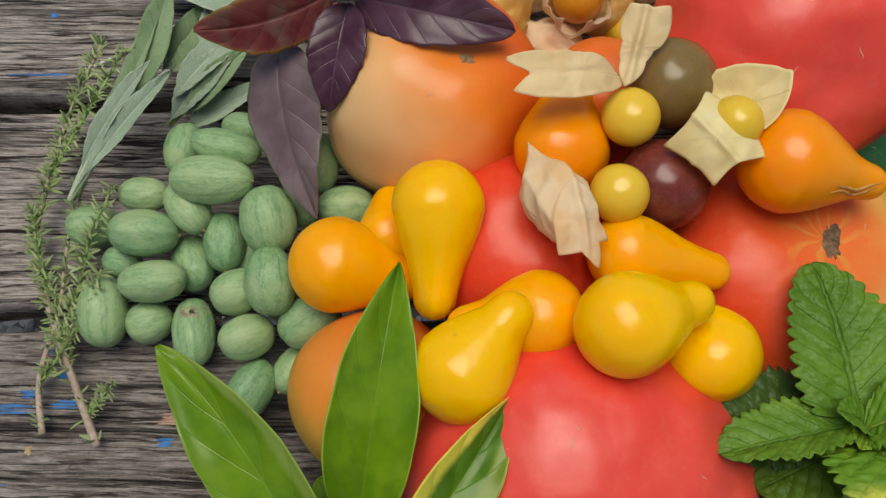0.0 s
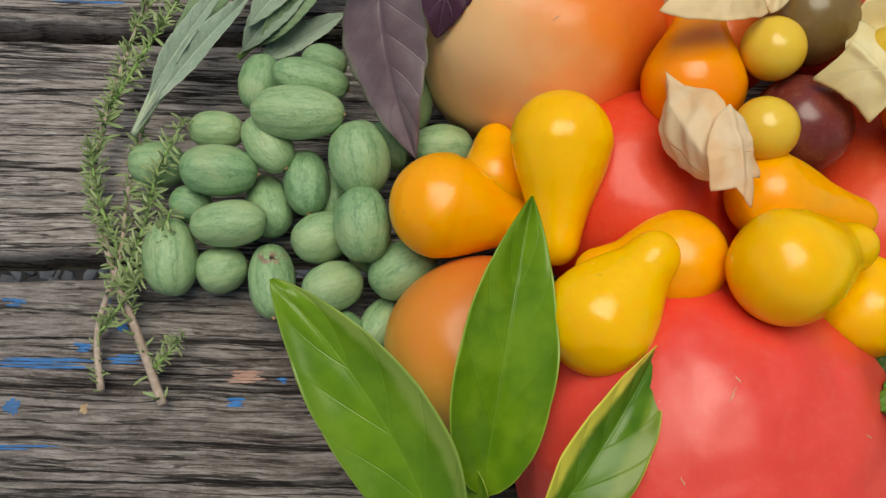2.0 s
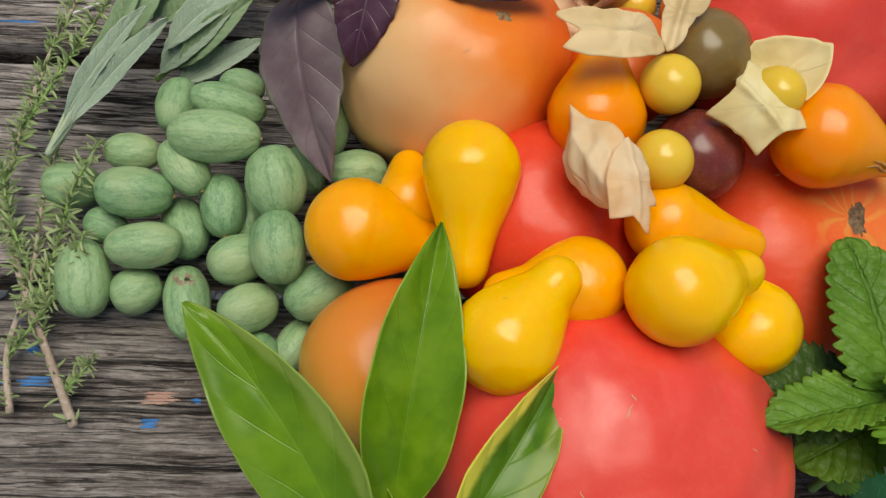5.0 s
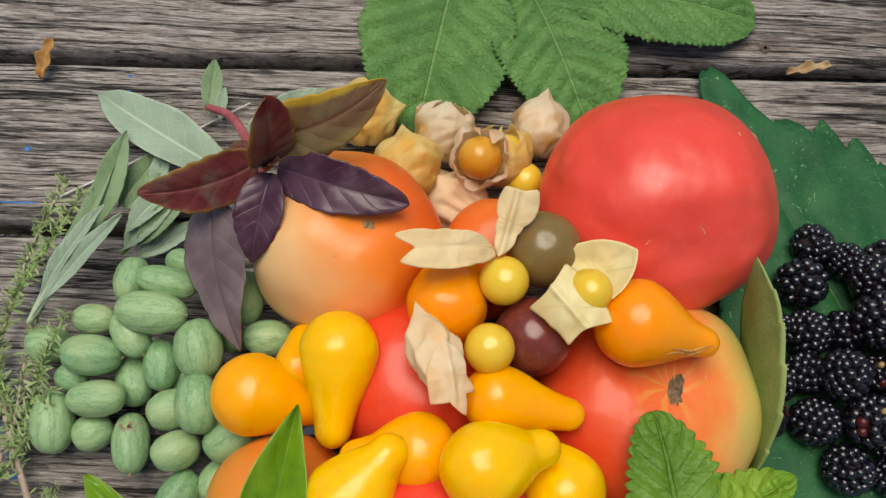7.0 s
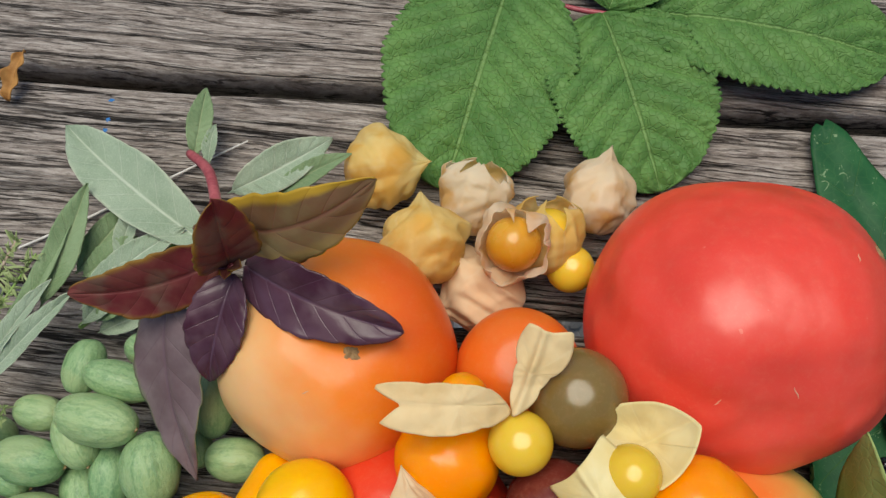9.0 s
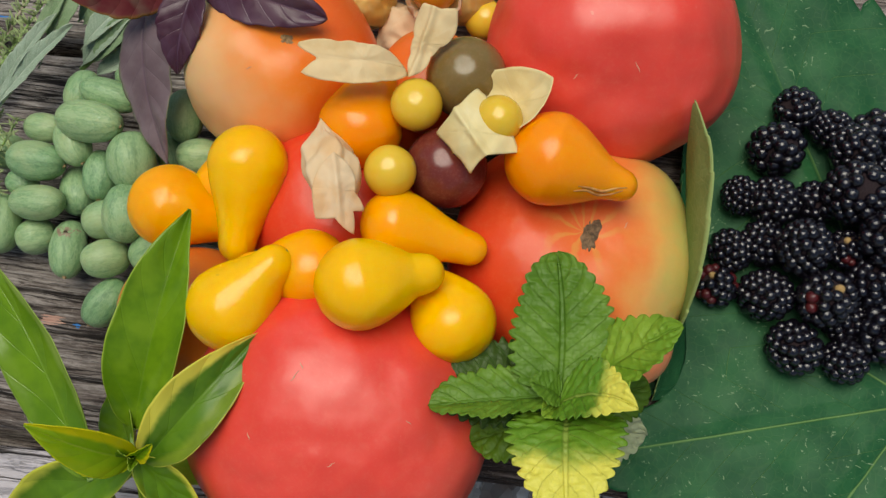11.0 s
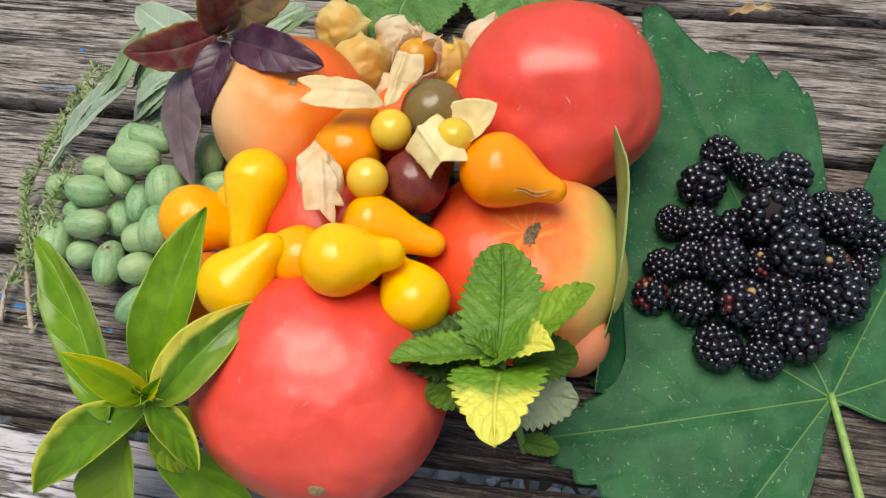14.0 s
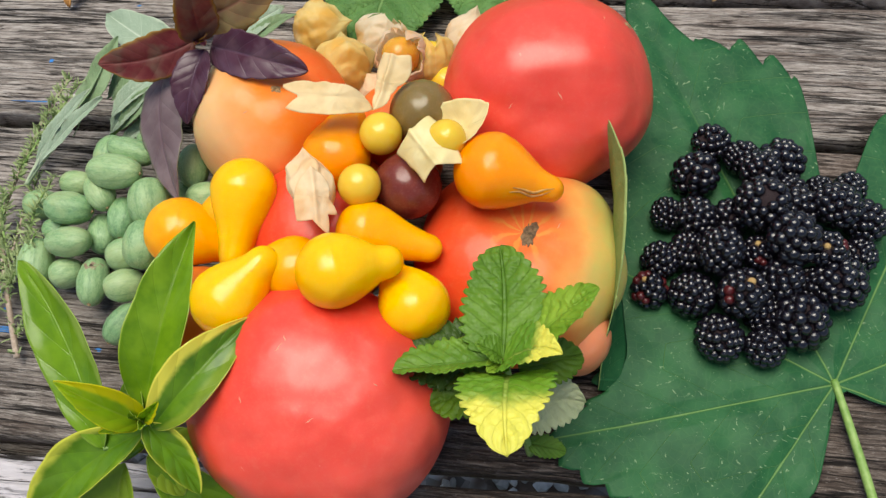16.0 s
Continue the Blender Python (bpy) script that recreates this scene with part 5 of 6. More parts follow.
def cucamelon(x, y, z, long, wide, turn, seed):
    rng = random.Random(seed)
    nu, nv = 36, 30
    th = np.linspace(0, 2 * np.pi, nu, endpoint=False)[:, None]
    u = np.linspace(0, np.pi, nv)[None, :]
    xx = -long * np.cos(u) * (1 + 0.02 * np.sin(th))
    rad = wide * np.sin(u) ** 0.82 * (1 + 0.05 * rng.uniform(-1, 1) * np.cos(u))
    bumps = 1 + 0.02 * np.sin(5 * th + seed) + 0.012 * np.sin(9 * th + 7 * u)
    p = np.stack([xx + 0 * th, rad * np.cos(th) * bumps, rad * np.sin(th) * bumps], -1).reshape(-1, 3)
    me = mesh_of("cucamelon", p, grid_faces(nu, nv, close_u=True), M_CUCA)
    bm = bmesh.new()
    bm.from_mesh(me)
    bmesh.ops.remove_doubles(bm, verts=[v for v in bm.verts if v.index % nv in (0, nv - 1)], dist=1e-6)
    bmesh.ops.recalc_face_normals(bm, faces=bm.faces)
    bm.to_mesh(me)
    bm.free()
    ob = new("cucamelon", me)
    ob.matrix_basis = Matrix.Translation((x, y, z)) @ Euler((rng.uniform(0, 6.2), radians(rng.uniform(-14, 14)), radians(turn)), "XYZ").to_matrix().to_4x4()
    tagged(ob, "small striped pale-green cucamelon in a heap", "cucamelon", "cucamelons in the heap")
    end = 1 if rng.random() < 0.5 else -1
    ring = [(end * (long * 0.985 + 0.0010 * (1 - q)), 0.0012 * q * math.cos(g), 0.0012 * q * math.sin(g)) for q in (0.2, 0.7, 1.3) for g in [2 * math.pi * k / 10 for k in range(10)]]
    faces = [(i * 10 + k, i * 10 + (k + 1) % 10, (i + 1) * 10 + (k + 1) % 10, (i + 1) * 10 + k) for i in range(2) for k in range(10)] + [tuple(range(10))]
    local_part("blossom_end", mesh_of("blossom_end", ring, faces, M_SCAR_GREEN), ob)
    return ob


for i, row in enumerate(CUC_LEFT + CUC_RIGHT):
    fruit = cucamelon(*row, i)
    if i == 16:
        rim = [on_skin(fruit, row[0] + 0.0004 + q * 0.0042 * (1 + 0.3 * math.sin(3 * g)) * math.cos(g), row[1] + 0.0058 + q * 0.0032 * (1 + 0.3 * math.cos(2 * g)) * math.sin(g)) for q in (0.15, 0.6, 1.0) for g in [2 * math.pi * n / 14 for n in range(14)]]
        faces = [(a * 14 + n, a * 14 + (n + 1) % 14, (a + 1) * 14 + (n + 1) % 14, (a + 1) * 14 + n) for a in range(2) for n in range(14)] + [tuple(range(14))]
        part("brown_scar", mesh_of("brown_scar", rim, faces, plain_material("brown_bruise", (0.20, 0.13, 0.09), (0.34, 0.27, 0.18), 500, 0.6)), fruit, "dry brown bruise")


# ---- blackberries ----
bm = bmesh.new()
bmesh.ops.create_icosphere(bm, subdivisions=2, radius=1)
drup = bpy.data.meshes.new("drupelet")
bm.to_mesh(drup)
bm.free()
drup.polygons.foreach_set("use_smooth", [True] * len(drup.polygons))
drup.materials.append(M_BERRY)
drup_red = drup.copy()
drup_red.materials.clear()
drup_red.materials.append(M_BERRY_RED)


def blackberry(seed, count, red=0.0, stalk=False):
    """A berry one unit in radius at the origin, its hollow end towards +z."""
    rng = random.Random(seed)
    berry = new("blackberry")
    local_part("core", ball_mesh("core", 0.74, M_BERRY_CORE, 20, 14, (1, 1, 1.08)), berry)
    for k in range(count):
        c = 1 - 2 * (k + 0.5) / count
        if c > 0.93:
            continue
        g = k * 2.39996 + rng.uniform(-0.12, 0.12)
        s = math.sqrt(1 - c * c)
        r = rng.uniform(0.245, 0.30) * (44 / count) ** 0.5
        at = Vector((math.cos(g) * s * 0.78, math.sin(g) * s * 0.78, c * 0.86))
        is_red = rng.random() < red
        local_part("drupelet", drup_red if is_red else drup, berry, Matrix.Translation(at) @ Matrix.Diagonal((r, r, r * rng.uniform(0.92, 1.1), 1)))
    if stalk:
        local_part("stalk_end", ball_mesh("stalk_end", 0.17, M_STALK_END, 14, 10), berry, Matrix.Translation((0, 0, 0.78)))
    return berry


kinds = [blackberry(1, 66), blackberry(2, 56), blackberry(3, 74), blackberry(4, 62, 0.06, True), blackberry(5, 50, 0.3, True)]
rng = random.Random(11)
used = set()
for i, (x, y, z, r) in enumerate(BERRY_FAR + BERRY_NEAR):
    k = i % 3
    turn = Euler((rng.uniform(-1.2, 1.2) + (3.14 if rng.random() < 0.5 else 0), rng.uniform(-1.0, 1.0), rng.uniform(0, 6.3)))
    if i in (18, 20, 24):
        k, turn = 3, Euler((-0.35, 0.1, rng.uniform(0, 6)))
    if i == 22:
        k, turn = 4, Euler((-0.6, 0.2, 1.0))
    m = Matrix.Translation((x, y, z)) @ turn.to_matrix().to_4x4()
    if k in used:
        copy_thing(kinds[k], m @ Matrix.Scale(r * 1.27 / kinds[k].scale[0], 4))
    else:
        used.add(k)
        kinds[k].matrix_basis = m @ Matrix.Scale(r * 1.27, 4)
for ob in [o for o in scene.objects if o.name.startswith("blackberry")]:
    red = ob.name.split(".")[0] == "blackberry" and any(c.data == drup_red for c in ob.children)
    tagged(ob, "ripening blackberry with reddish drupelets and a pale stalk end" if red else "ripe glossy black blackberry heaped on the vine leaf", "blackberry", "blackberries on the vine leaf")


# ---- vine leaf under the blackberries ----
JOINT = Vector((0.2118, -0.0378, 0.003))
LOBES = [  # degrees round the joint, radius
    (-90, 0.004), (-45, 0.005), (-28, 0.006), (-18, 0.032), (-14, 0.070), (-6, 0.110), (15, 0.150), (40, 0.170), (62, 0.190), (70, 0.176), (76.5, 0.146), (78.2, 0.127), (80.5, 0.105), (87, 0.1025), (89.8, 0.107), (90.6, 0.150), (92, 0.1635), (94.9, 0.1745), (98.4, 0.179), (99.2, 0.190), (101.8, 0.187), (104, 0.1925), (105.3, 0.188), (107.8, 0.200), (110.6, 0.216), (111.4, 0.229), (114, 0.239), (114.6, 0.222), (115.6, 0.206), (117.6, 0.1925), (122, 0.168),
    (130, 0.162), (137, 0.170), (150, 0.187), (157, 0.158), (163, 0.126), (168, 0.107), (177, 0.1070), (181.7, 0.108), (185.6, 0.1018), (189, 0.1135), (193.6, 0.1305), (198.3, 0.1295), (203.3, 0.1238), (208.4, 0.1155), (213, 0.107), (219.4, 0.105), (226.7, 0.0915), (235.6, 0.0862), (237, 0.077), (247.4, 0.0655), (256.5, 0.0492), (257.5, 0.036), (258.5, 0.016), (264, 0.007), (270, 0.004),
]


def vine_leaf():
    deg = np.array([a for a, _ in LOBES], float)
    rad = np.array([r for _, r in LOBES], float)
    n, k = 720, 46
    a = np.linspace(-90, 270, n)
    r = np.interp(a, deg, rad)
    soft = np.ones(5) / 5
    r = np.convolve(np.pad(r, 2, mode="edge"), soft, "valid")
    tooth = (a * 0.20 + 0.9 * value_noise(a * 0.05, a * 0)) % 1.0
    r = r * (1 + 0.048 * (np.abs(tooth - 0.65) * -1.6 + 0.5) * np.clip((r - 0.04) / 0.05, 0, 1) + 0.02 * (value_noise(a * 0.13, a * 0) - 0.5))
    q = np.linspace(0.0, 1, k)
    ang = np.radians(a)[:, None]
    x = JOINT.x + r[:, None] * q * np.cos(ang)
    y = JOINT.y + r[:, None] * q * np.sin(ang)
    # main veins as furrows, panels between them puckered
    z = 0.0 * x
    veins = np.radians([113.0, 64.0, 25.0, 152.0, 195.0, 236.0, -18.0])
    near = np.min(np.abs((ang[..., None] - veins + np.pi) % (2 * np.pi) - np.pi), -1)
    away = near * r[:, None] * q
    z = z + 0.0014 * np.clip(away / 0.006, 0, 1) * np.sin(np.pi * np.clip(q, 0, 1)) ** 0.5 + 0.0014 * (value_noise(x * 28, y * 28, 4) - 0.4) + 0.0016 * (value_noise(x * 90, y * 90, 9) - 0.5)
    edge = np.clip((q - 0.75) / 0.25, 0, 1)
    z = z + edge ** 2 * 0.004 * (value_noise(x * 35, y * 35, 2) - 0.15)
    z = np.maximum(z, -0.0005) + 0.0035
    # the side against the tomatoes stands up
    p0, p1 = np.array([0.1170, -0.0170]), np.array([0.1215, 0.0950])
    t = (p1 - p0) / np.linalg.norm(p1 - p0)
    nrm = np.array([-t[1], t[0]])
    d = (x - p0[0]) * nrm[0] + (y - p0[1]) * nrm[1]
    along = (x - p0[0]) * t[0] + (y - p0[1]) * t[1]
    here = np.clip((along + 0.030) / 0.02, 0, 1) * np.clip((0.120 - along) / 0.02, 0, 1)
    full = np.maximum(d, 0) * here
    d = 0.010 * (1 - np.exp(-full / 0.010))
    bend_r, top = 0.006, radians(94)
    phi = np.minimum(d / bend_r, top)
    rest = np.maximum(d - bend_r * top, 0)
    lean = bend_r * np.sin(phi) + rest * math.cos(top)
    up = bend_r * (1 - np.cos(phi)) + rest * math.sin(top)
    x = x + nrm[0] * (lean - full)
    y = y + nrm[1] * (lean - full)
    z = z + up
    pts = np.stack([x, y, z], -1).reshape(-1, 3)
    lat = (near / 0.9)
    uv = np.stack([0.5 + 0.5 * np.clip(away / 0.022, 0, 1) + 0 * x, r[:, None] * q / 0.2 + 0 * x], -1).reshape(-1, 2)
    verts, faces, uvs = shell(pts, n, k, uv, 0.0005)
    me = mesh_of("vine_leaf", verts, faces, M_VINE, uvs)
    me.materials.append(M_VINE_UNDER)
    under = (n - 1) * (k - 1)
    me.polygons.foreach_set("material_index", [1] * under + [0] * (len(me.polygons) - under))
    return me


vine = new("vine_leaf", vine_leaf())
tagged(vine, "large dark-green vine leaf spread flat on the planks one side curled", "leaf")


def curled_lobe():
    """The pointed lobe that stands up against the tomatoes, between its upper and lower margins."""
    upper = [(0.1065, -0.0480, 0.008), (0.1066, -0.0440, 0.015), (0.1078, -0.0320, 0.030), (0.1110, -0.0200, 0.050), (0.1125, -0.0055, 0.067), (0.1126, 0.0186, 0.0750), (0.1108, 0.0350, 0.0785), (0.1043, 0.0512, 0.0792)]
    lower = [(0.1110, -0.0470, 0.0035), (0.1180, -0.0400, 0.0035), (0.1205, -0.0290, 0.005), (0.1180, -0.0160, 0.011), (0.1150, 0.0060, 0.020), (0.1115, 0.0280, 0.035), (0.1080, 0.0410, 0.050), (0.1043, 0.0506, 0.0785)]
    nu, nv = 120, 14

    def smooth(pts):
        k = np.linspace(0, len(pts) - 1, nu)
        line = np.stack([np.interp(k, range(len(pts)), [p[c] for p in pts]) for c in range(3)], -1)
        ker = np.hanning(25) / np.hanning(25).sum()
        return np.stack([np.convolve(np.pad(line[:, c], 12, mode="reflect", reflect_type="odd"), ker, "valid") for c in range(3)], -1)

    up, lo = smooth(upper), smooth(lower)
    s = np.linspace(0, 1, nu)
    saw = (s * 9) % 1.0
    up = up + np.stack([0 * s, 0 * s, 0.0022 * saw * np.sin(np.pi * s) ** 0.5], -1)
    q = np.linspace(0, 1, nv)[None, :, None]
    p = lo[:, None, :] * (1 - q) + up[:, None, :] * q
    p[..., 0] -= 0.0030 * np.sin(np.pi * q[..., 0]) * np.sin(np.pi * s)[:, None]
    p[..., 0] += 0.0012 * (value_noise(s[:, None] * 7, q[..., 0] * 3, 3) - 0.5)
    uv = np.stack([0.5 + 0.5 * (1 - q[..., 0]) + 0 * s[:, None], s[:, None] + 0 * q[..., 0]], -1).reshape(-1, 2)
    verts, faces, uvs = shell(p.reshape(-1, 3), nu, nv, uv, 0.0005)
    me = mesh_of("curled_lobe", verts, faces, M_VINE_UNDER, uvs)
    me.materials.append(M_VINE)
    top = (nu - 1) * (nv - 1)
    me.polygons.foreach_set("material_index", [1] * top + [0] * (len(me.polygons) - top))
    return me


part("curled_lobe", curled_lobe(), vine, "pale underside of the curled-up lobe")
part("petiole", tube_mesh("petiole", M_STEM_GREEN, [JOINT + Vector((0, 0.002, 0.002)), (0.2160, -0.055, 0.006), (0.2236, -0.0882, 0.005), (0.2317, -0.1317, 0.004), (0.236, -0.175, 0.006)], [0.0016, 0.0019, 0.0021, 0.0022, 0.0024]), vine, "pale green leaf stalk")


# ---- bramble leaf behind ----
bramble = thing("bramble_leaf", (0.03, 0.222, 0.004), "fresh green bramble leaf with toothed leaflets lying on the planks", "leaf")
for base, tip, width, arc, seed in (((-0.0040, 0.2310, 0.008), (-0.0240, 0.1385, 0.004), 0.074, 0.05, 1), ((0.0345, 0.2180, 0.008), (0.0600, 0.1440, 0.004), 0.063, 0.06, 2),
                                    ((0.0527, 0.2200, 0.008), (0.1525, 0.2075, 0.003), 0.056, 0.05, 3), ((0.0370, 0.2190, 0.009), (0.0560, 0.2780, 0.010), 0.046, 0.05, 4), ((-0.006, 0.2320, 0.008), (-0.030, 0.300, 0.008), 0.06, 0.05, 5)):
    part("leaflet", leaf_mesh("leaflet", M_BRAMBLE, base, tip, width, arc=arc, fold=0.10, a=0.44, b=0.52, teeth=30, tooth=0.055, quilt=0.0030, veins=7.5, slant=2.2, half=14, ns=150, wave=0.008, seed=seed, pucker=0.0012), bramble)
part("leaf_stalk", tube_mesh("leaf_stalk", M_STEM_PINK, [(-0.0040, 0.231, 0.007), (0.015, 0.2225, 0.006), (0.0345, 0.2185, 0.007), (0.0527, 0.22, 0.007), (0.09, 0.262, 0.005)], [0.0008, 0.0010, 0.0012, 0.0012, 0.0013], 8), bramble, "reddish leaf stalk")

# ---- green basil ----
BC = Vector((-0.0715, -0.0905, 0.0780))
BD = Vector((-0.0780, -0.0925, 0.0620))
basil = thing("basil_sprig", (-0.0860, -0.1040, 0.0), "sprig of glossy green basil with yellow-edged leaves", "herb")
part("stem", tube_mesh("stem", M_STEM_GREEN, [BC + Vector((0.0005, 0.0005, 0.004)), BC, BD, (-0.083, -0.098, 0.030), (-0.088, -0.108, 0.003)], [0.0009, 0.0014, 0.0018, 0.0022, 0.0024]), basil)
# base, tip, width, material, arch, fold, up, sway, outline powers, lifted rims, mirrored
BASIL = (
    ((-0.0806, -0.0815, 0.0610), (-0.0668, -0.0060, 0.0822), 0.0277, M_BASIL, 0.052, 0.28, (-0.04, -0.27, 0.96), 0.010, 0.62, 0.95, (0.0, 0.05), True),
    ((-0.0900, -0.1000, 0.0690), (-0.1336, -0.0302, 0.0897), 0.0290, M_BASIL_FLAP, 0.020, 0.16, (-0.17, -0.36, 0.92), -0.070, 0.74, 0.90, (0.25, 0.0), False),
    ((-0.0690, -0.0920, 0.0763), (-0.0362, -0.0461, 0.0802), 0.0240, M_BASIL_RIM, 0.067, 0.42, (0.23, -0.25, 0.94), 0.016, 0.64, 0.94, (0.0, 0.05), True),
    ((-0.0714, -0.0907, 0.0800), (-0.0944, -0.0842, 0.1102), 0.0155, M_BASIL_YOUNG, 0.100, 0.45, (0.60, -0.15, 0.75), 0.030, 0.66, 0.90, (0.30, 0.0), False),
    ((-0.0728, -0.0929, 0.0738), (-0.1315, -0.1280, 0.0335), 0.0245, M_BASIL_EDGED, 0.050, 0.34, (-0.39, -0.25, 0.88), -0.030, 0.66, 0.94, (0.30, 0.0), False),
    ((-0.0715, -0.0908, 0.0766), (-0.0525, -0.1127, 0.0560), 0.0150, M_BASIL_EDGED, 0.030, 0.40, (0.31, -0.12, 0.94), 0.042, 0.48, 0.84, (0.0, 0.30), True),
    ((-0.0755, -0.1000, 0.0590), (-0.0305, -0.1362, 0.0056), 0.0256, M_BASIL, -0.040, 0.22, (0.36, -0.60, 0.71), 0.018, 0.82, 1.00, (0.05, 0.05), False),
    ((-0.0830, -0.1040, 0.0620), (-0.0950, -0.1454, 0.0124), 0.0325, M_BASIL_PALE, 0.032, 0.18, (-0.29, -0.78, 0.55), -0.060, 0.80, 0.98, (0.05, 0.05), False),
    ((-0.0708, -0.0900, 0.0810), (-0.0600, -0.0855, 0.0960), 0.0066, M_BASIL_YOUNG, 0.050, 0.55, (0.20, -0.50, 0.80), 0.0, 0.60, 0.80, (0.0, 0.0), False),
    ((-0.0722, -0.0915, 0.0800), (-0.0830, -0.0975, 0.0900), 0.0080, M_BASIL_YOUNG, 0.100, 0.45, (0.10, 0.0, 1.0), 0.0, 0.55, 0.80, (0.0, 0.0), False),
    ((-0.0715, -0.0900, 0.0805), (-0.0735, -0.0885, 0.0900), 0.0050, M_BASIL, 0.050, 0.60, (0.0, -0.5, 0.8), 0.0, 0.60, 0.80, (0.0, 0.0), False),
    ((-0.0708, -0.0915, 0.0800), (-0.0690, -0.0950, 0.0870), 0.0045, M_BASIL, 0.050, 0.60, (0.3, 0.5, 0.8), 0.0, 0.60, 0.80, (0.0, 0.0), False),
    ((-0.0800, -0.0890, 0.0600), (-0.0930, -0.0650, 0.0520), 0.0165, M_BASIL, 0.060, 0.25, (-0.30, -0.20, 0.90), 0.0, 0.60, 0.80, (0.1, 0.1), False),
    ((-0.0750, -0.0930, 0.0560), (-0.0480, -0.0940, 0.0420), 0.0130, M_BASIL_PALE, 0.060, 0.25, (0.1, 0.2, 0.95), 0.0, 0.60, 0.80, (0.1, 0.1), False),
    ((-0.0790, -0.0960, 0.0560), (-0.1130, -0.1000, 0.0420), 0.0150, M_BASIL, 0.060, 0.25, (-0.1, 0.0, 1.0), 0.0, 0.60, 0.80, (0.1, 0.1), False),
    ((-0.0765, -0.0980, 0.0560), (-0.0640, -0.1120, 0.0420), 0.0120, M_BASIL_PALE, 0.060, 0.25, (0.1, 0.0, 1.0), 0.0, 0.60, 0.80, (0.1, 0.1), False),
)
for seed, (base, tip, width, mat, arc, fold, up, sway, a, b, lift, mirror) in enumerate(BASIL):
    part("leaf", leaf_mesh("leaf", mat, base, tip, width, up=up, arc=arc, fold=fold, a=a, b=b, wave=0.004, quilt=0.00045, veins=4.5, slant=1.5, half=11, ns=48, seed=seed + 1, curl=0.06, lump=0.035, lift=lift, mirror=mirror, sway=sway), basil)
for line in ([BD, (-0.0795, -0.0870, 0.0620), (-0.0806, -0.0815, 0.0612)], [BD, (-0.0845, -0.0970, 0.0665), (-0.0900, -0.1000, 0.0692)]):
    part("leaf_stalk", tube_mesh("leaf_stalk", M_STEM_GREEN, line, [0.0012, 0.0010, 0.0008], 8), basil)

# ---- lemon balm ----
MC = Vector((0.0665, -0.0578, 0.0765))
balm = thing("lemon_balm_sprig", (0.077, -0.077, 0.0), "sprig of lemon balm with toothed green and golden leaves, sun painted on the golden tips", "herb")
part("stem", tube_mesh("stem", M_STEM_GREEN, [MC, (0.0690, -0.0630, 0.055), (0.0735, -0.0715, 0.03), (0.0771, -0.0780, 0.004)], [0.0012, 0.0015, 0.0017, 0.0018]), balm)
# base, tip, width, material, arch, fold, up, sway, outline powers, teeth a side
BALM = (
    ((0.0650, -0.0545, 0.0757), (0.0608, -0.0065, 0.0724), 0.0328, M_MINT, 0.030, 0.12, (-0.04, -0.06, 1.0), -0.030, 0.27, 0.55, 12),
    ((0.0648, -0.0565, 0.0775), (0.0227, -0.0636, 0.0770), 0.0215, M_MINT, 0.030, 0.30, (-0.09, 0.62, 0.78), 0.009, 0.48, 0.50, 13),
    ((0.0615, -0.0520, 0.0620), (0.0170, -0.0510, 0.0680), 0.0290, M_MINT_UNDER_SHADE, 0.046, 0.12, (0.17, 0.20, 0.96), 0.060, 0.36, 0.52, 12),
    ((0.0710, -0.0550, 0.0745), (0.1001, -0.0326, 0.0967), 0.0255, M_MINT_LIGHT, -0.010, 0.22, (-0.72, 0.27, 0.64), 0.040, 0.46, 0.69, 10),
    ((0.0655, -0.0590, 0.0785), (0.0873, -0.0595, 0.1000), 0.0215, M_MINT_GOLD_SUN, 0.069, 0.30, (-0.58, 0.40, 0.70), 0.100, 0.45, 0.80, 10),
    ((0.0683, -0.0620, 0.0740), (0.0693, -0.0967, 0.0955), 0.0348, M_MINT_GOLD_SUN, 0.190, 0.14, (-0.13, 0.60, 0.79), -0.010, 0.27, 0.58, 11),
    ((0.0725, -0.0690, 0.0540), (0.0985, -0.0640, 0.0480), 0.0250, M_MINT_PALE, 0.020, 0.15, (-0.10, -0.55, 0.85), 0.100, 0.36, 0.70, 9),
    ((0.0660, -0.0610, 0.0690), (0.0375, -0.0735, 0.0640), 0.0240, M_MINT_SHADE, 0.050, 0.15, (0.0, 0.20, 1.0), 0.0, 0.42, 0.60, 11),
    ((0.0715, -0.0580, 0.0700), (0.0965, -0.0480, 0.0620), 0.0190, M_MINT_SHADE, 0.050, 0.15, (0.10, 0.0, 1.0), 0.0, 0.42, 0.60, 10),
    ((0.0650, -0.0565, 0.0790), (0.0545, -0.0535, 0.0860), 0.0120, M_MINT, 0.050, 0.35, (0.30, 0.30, 0.90), 0.0, 0.42, 0.60, 7),
    ((0.0655, -0.0595, 0.0785), (0.0600, -0.0640, 0.0850), 0.0085, M_MINT_LIGHT, 0.050, 0.35, (0.0, 0.30, 0.90), 0.0, 0.42, 0.60, 6),
    ((0.0690, -0.0565, 0.0785), (0.0760, -0.0540, 0.0850), 0.0090, M_MINT_LIGHT, 0.050, 0.35, (-0.30, 0.20, 0.90), 0.0, 0.42, 0.60, 6),
    ((0.0760, -0.0755, 0.0140), (0.0930, -0.0770, 0.0090), 0.0100, M_MINT, 0.050, 0.15, (0.0, 0.0, 1.0), 0.0, 0.42, 0.60, 8),
)
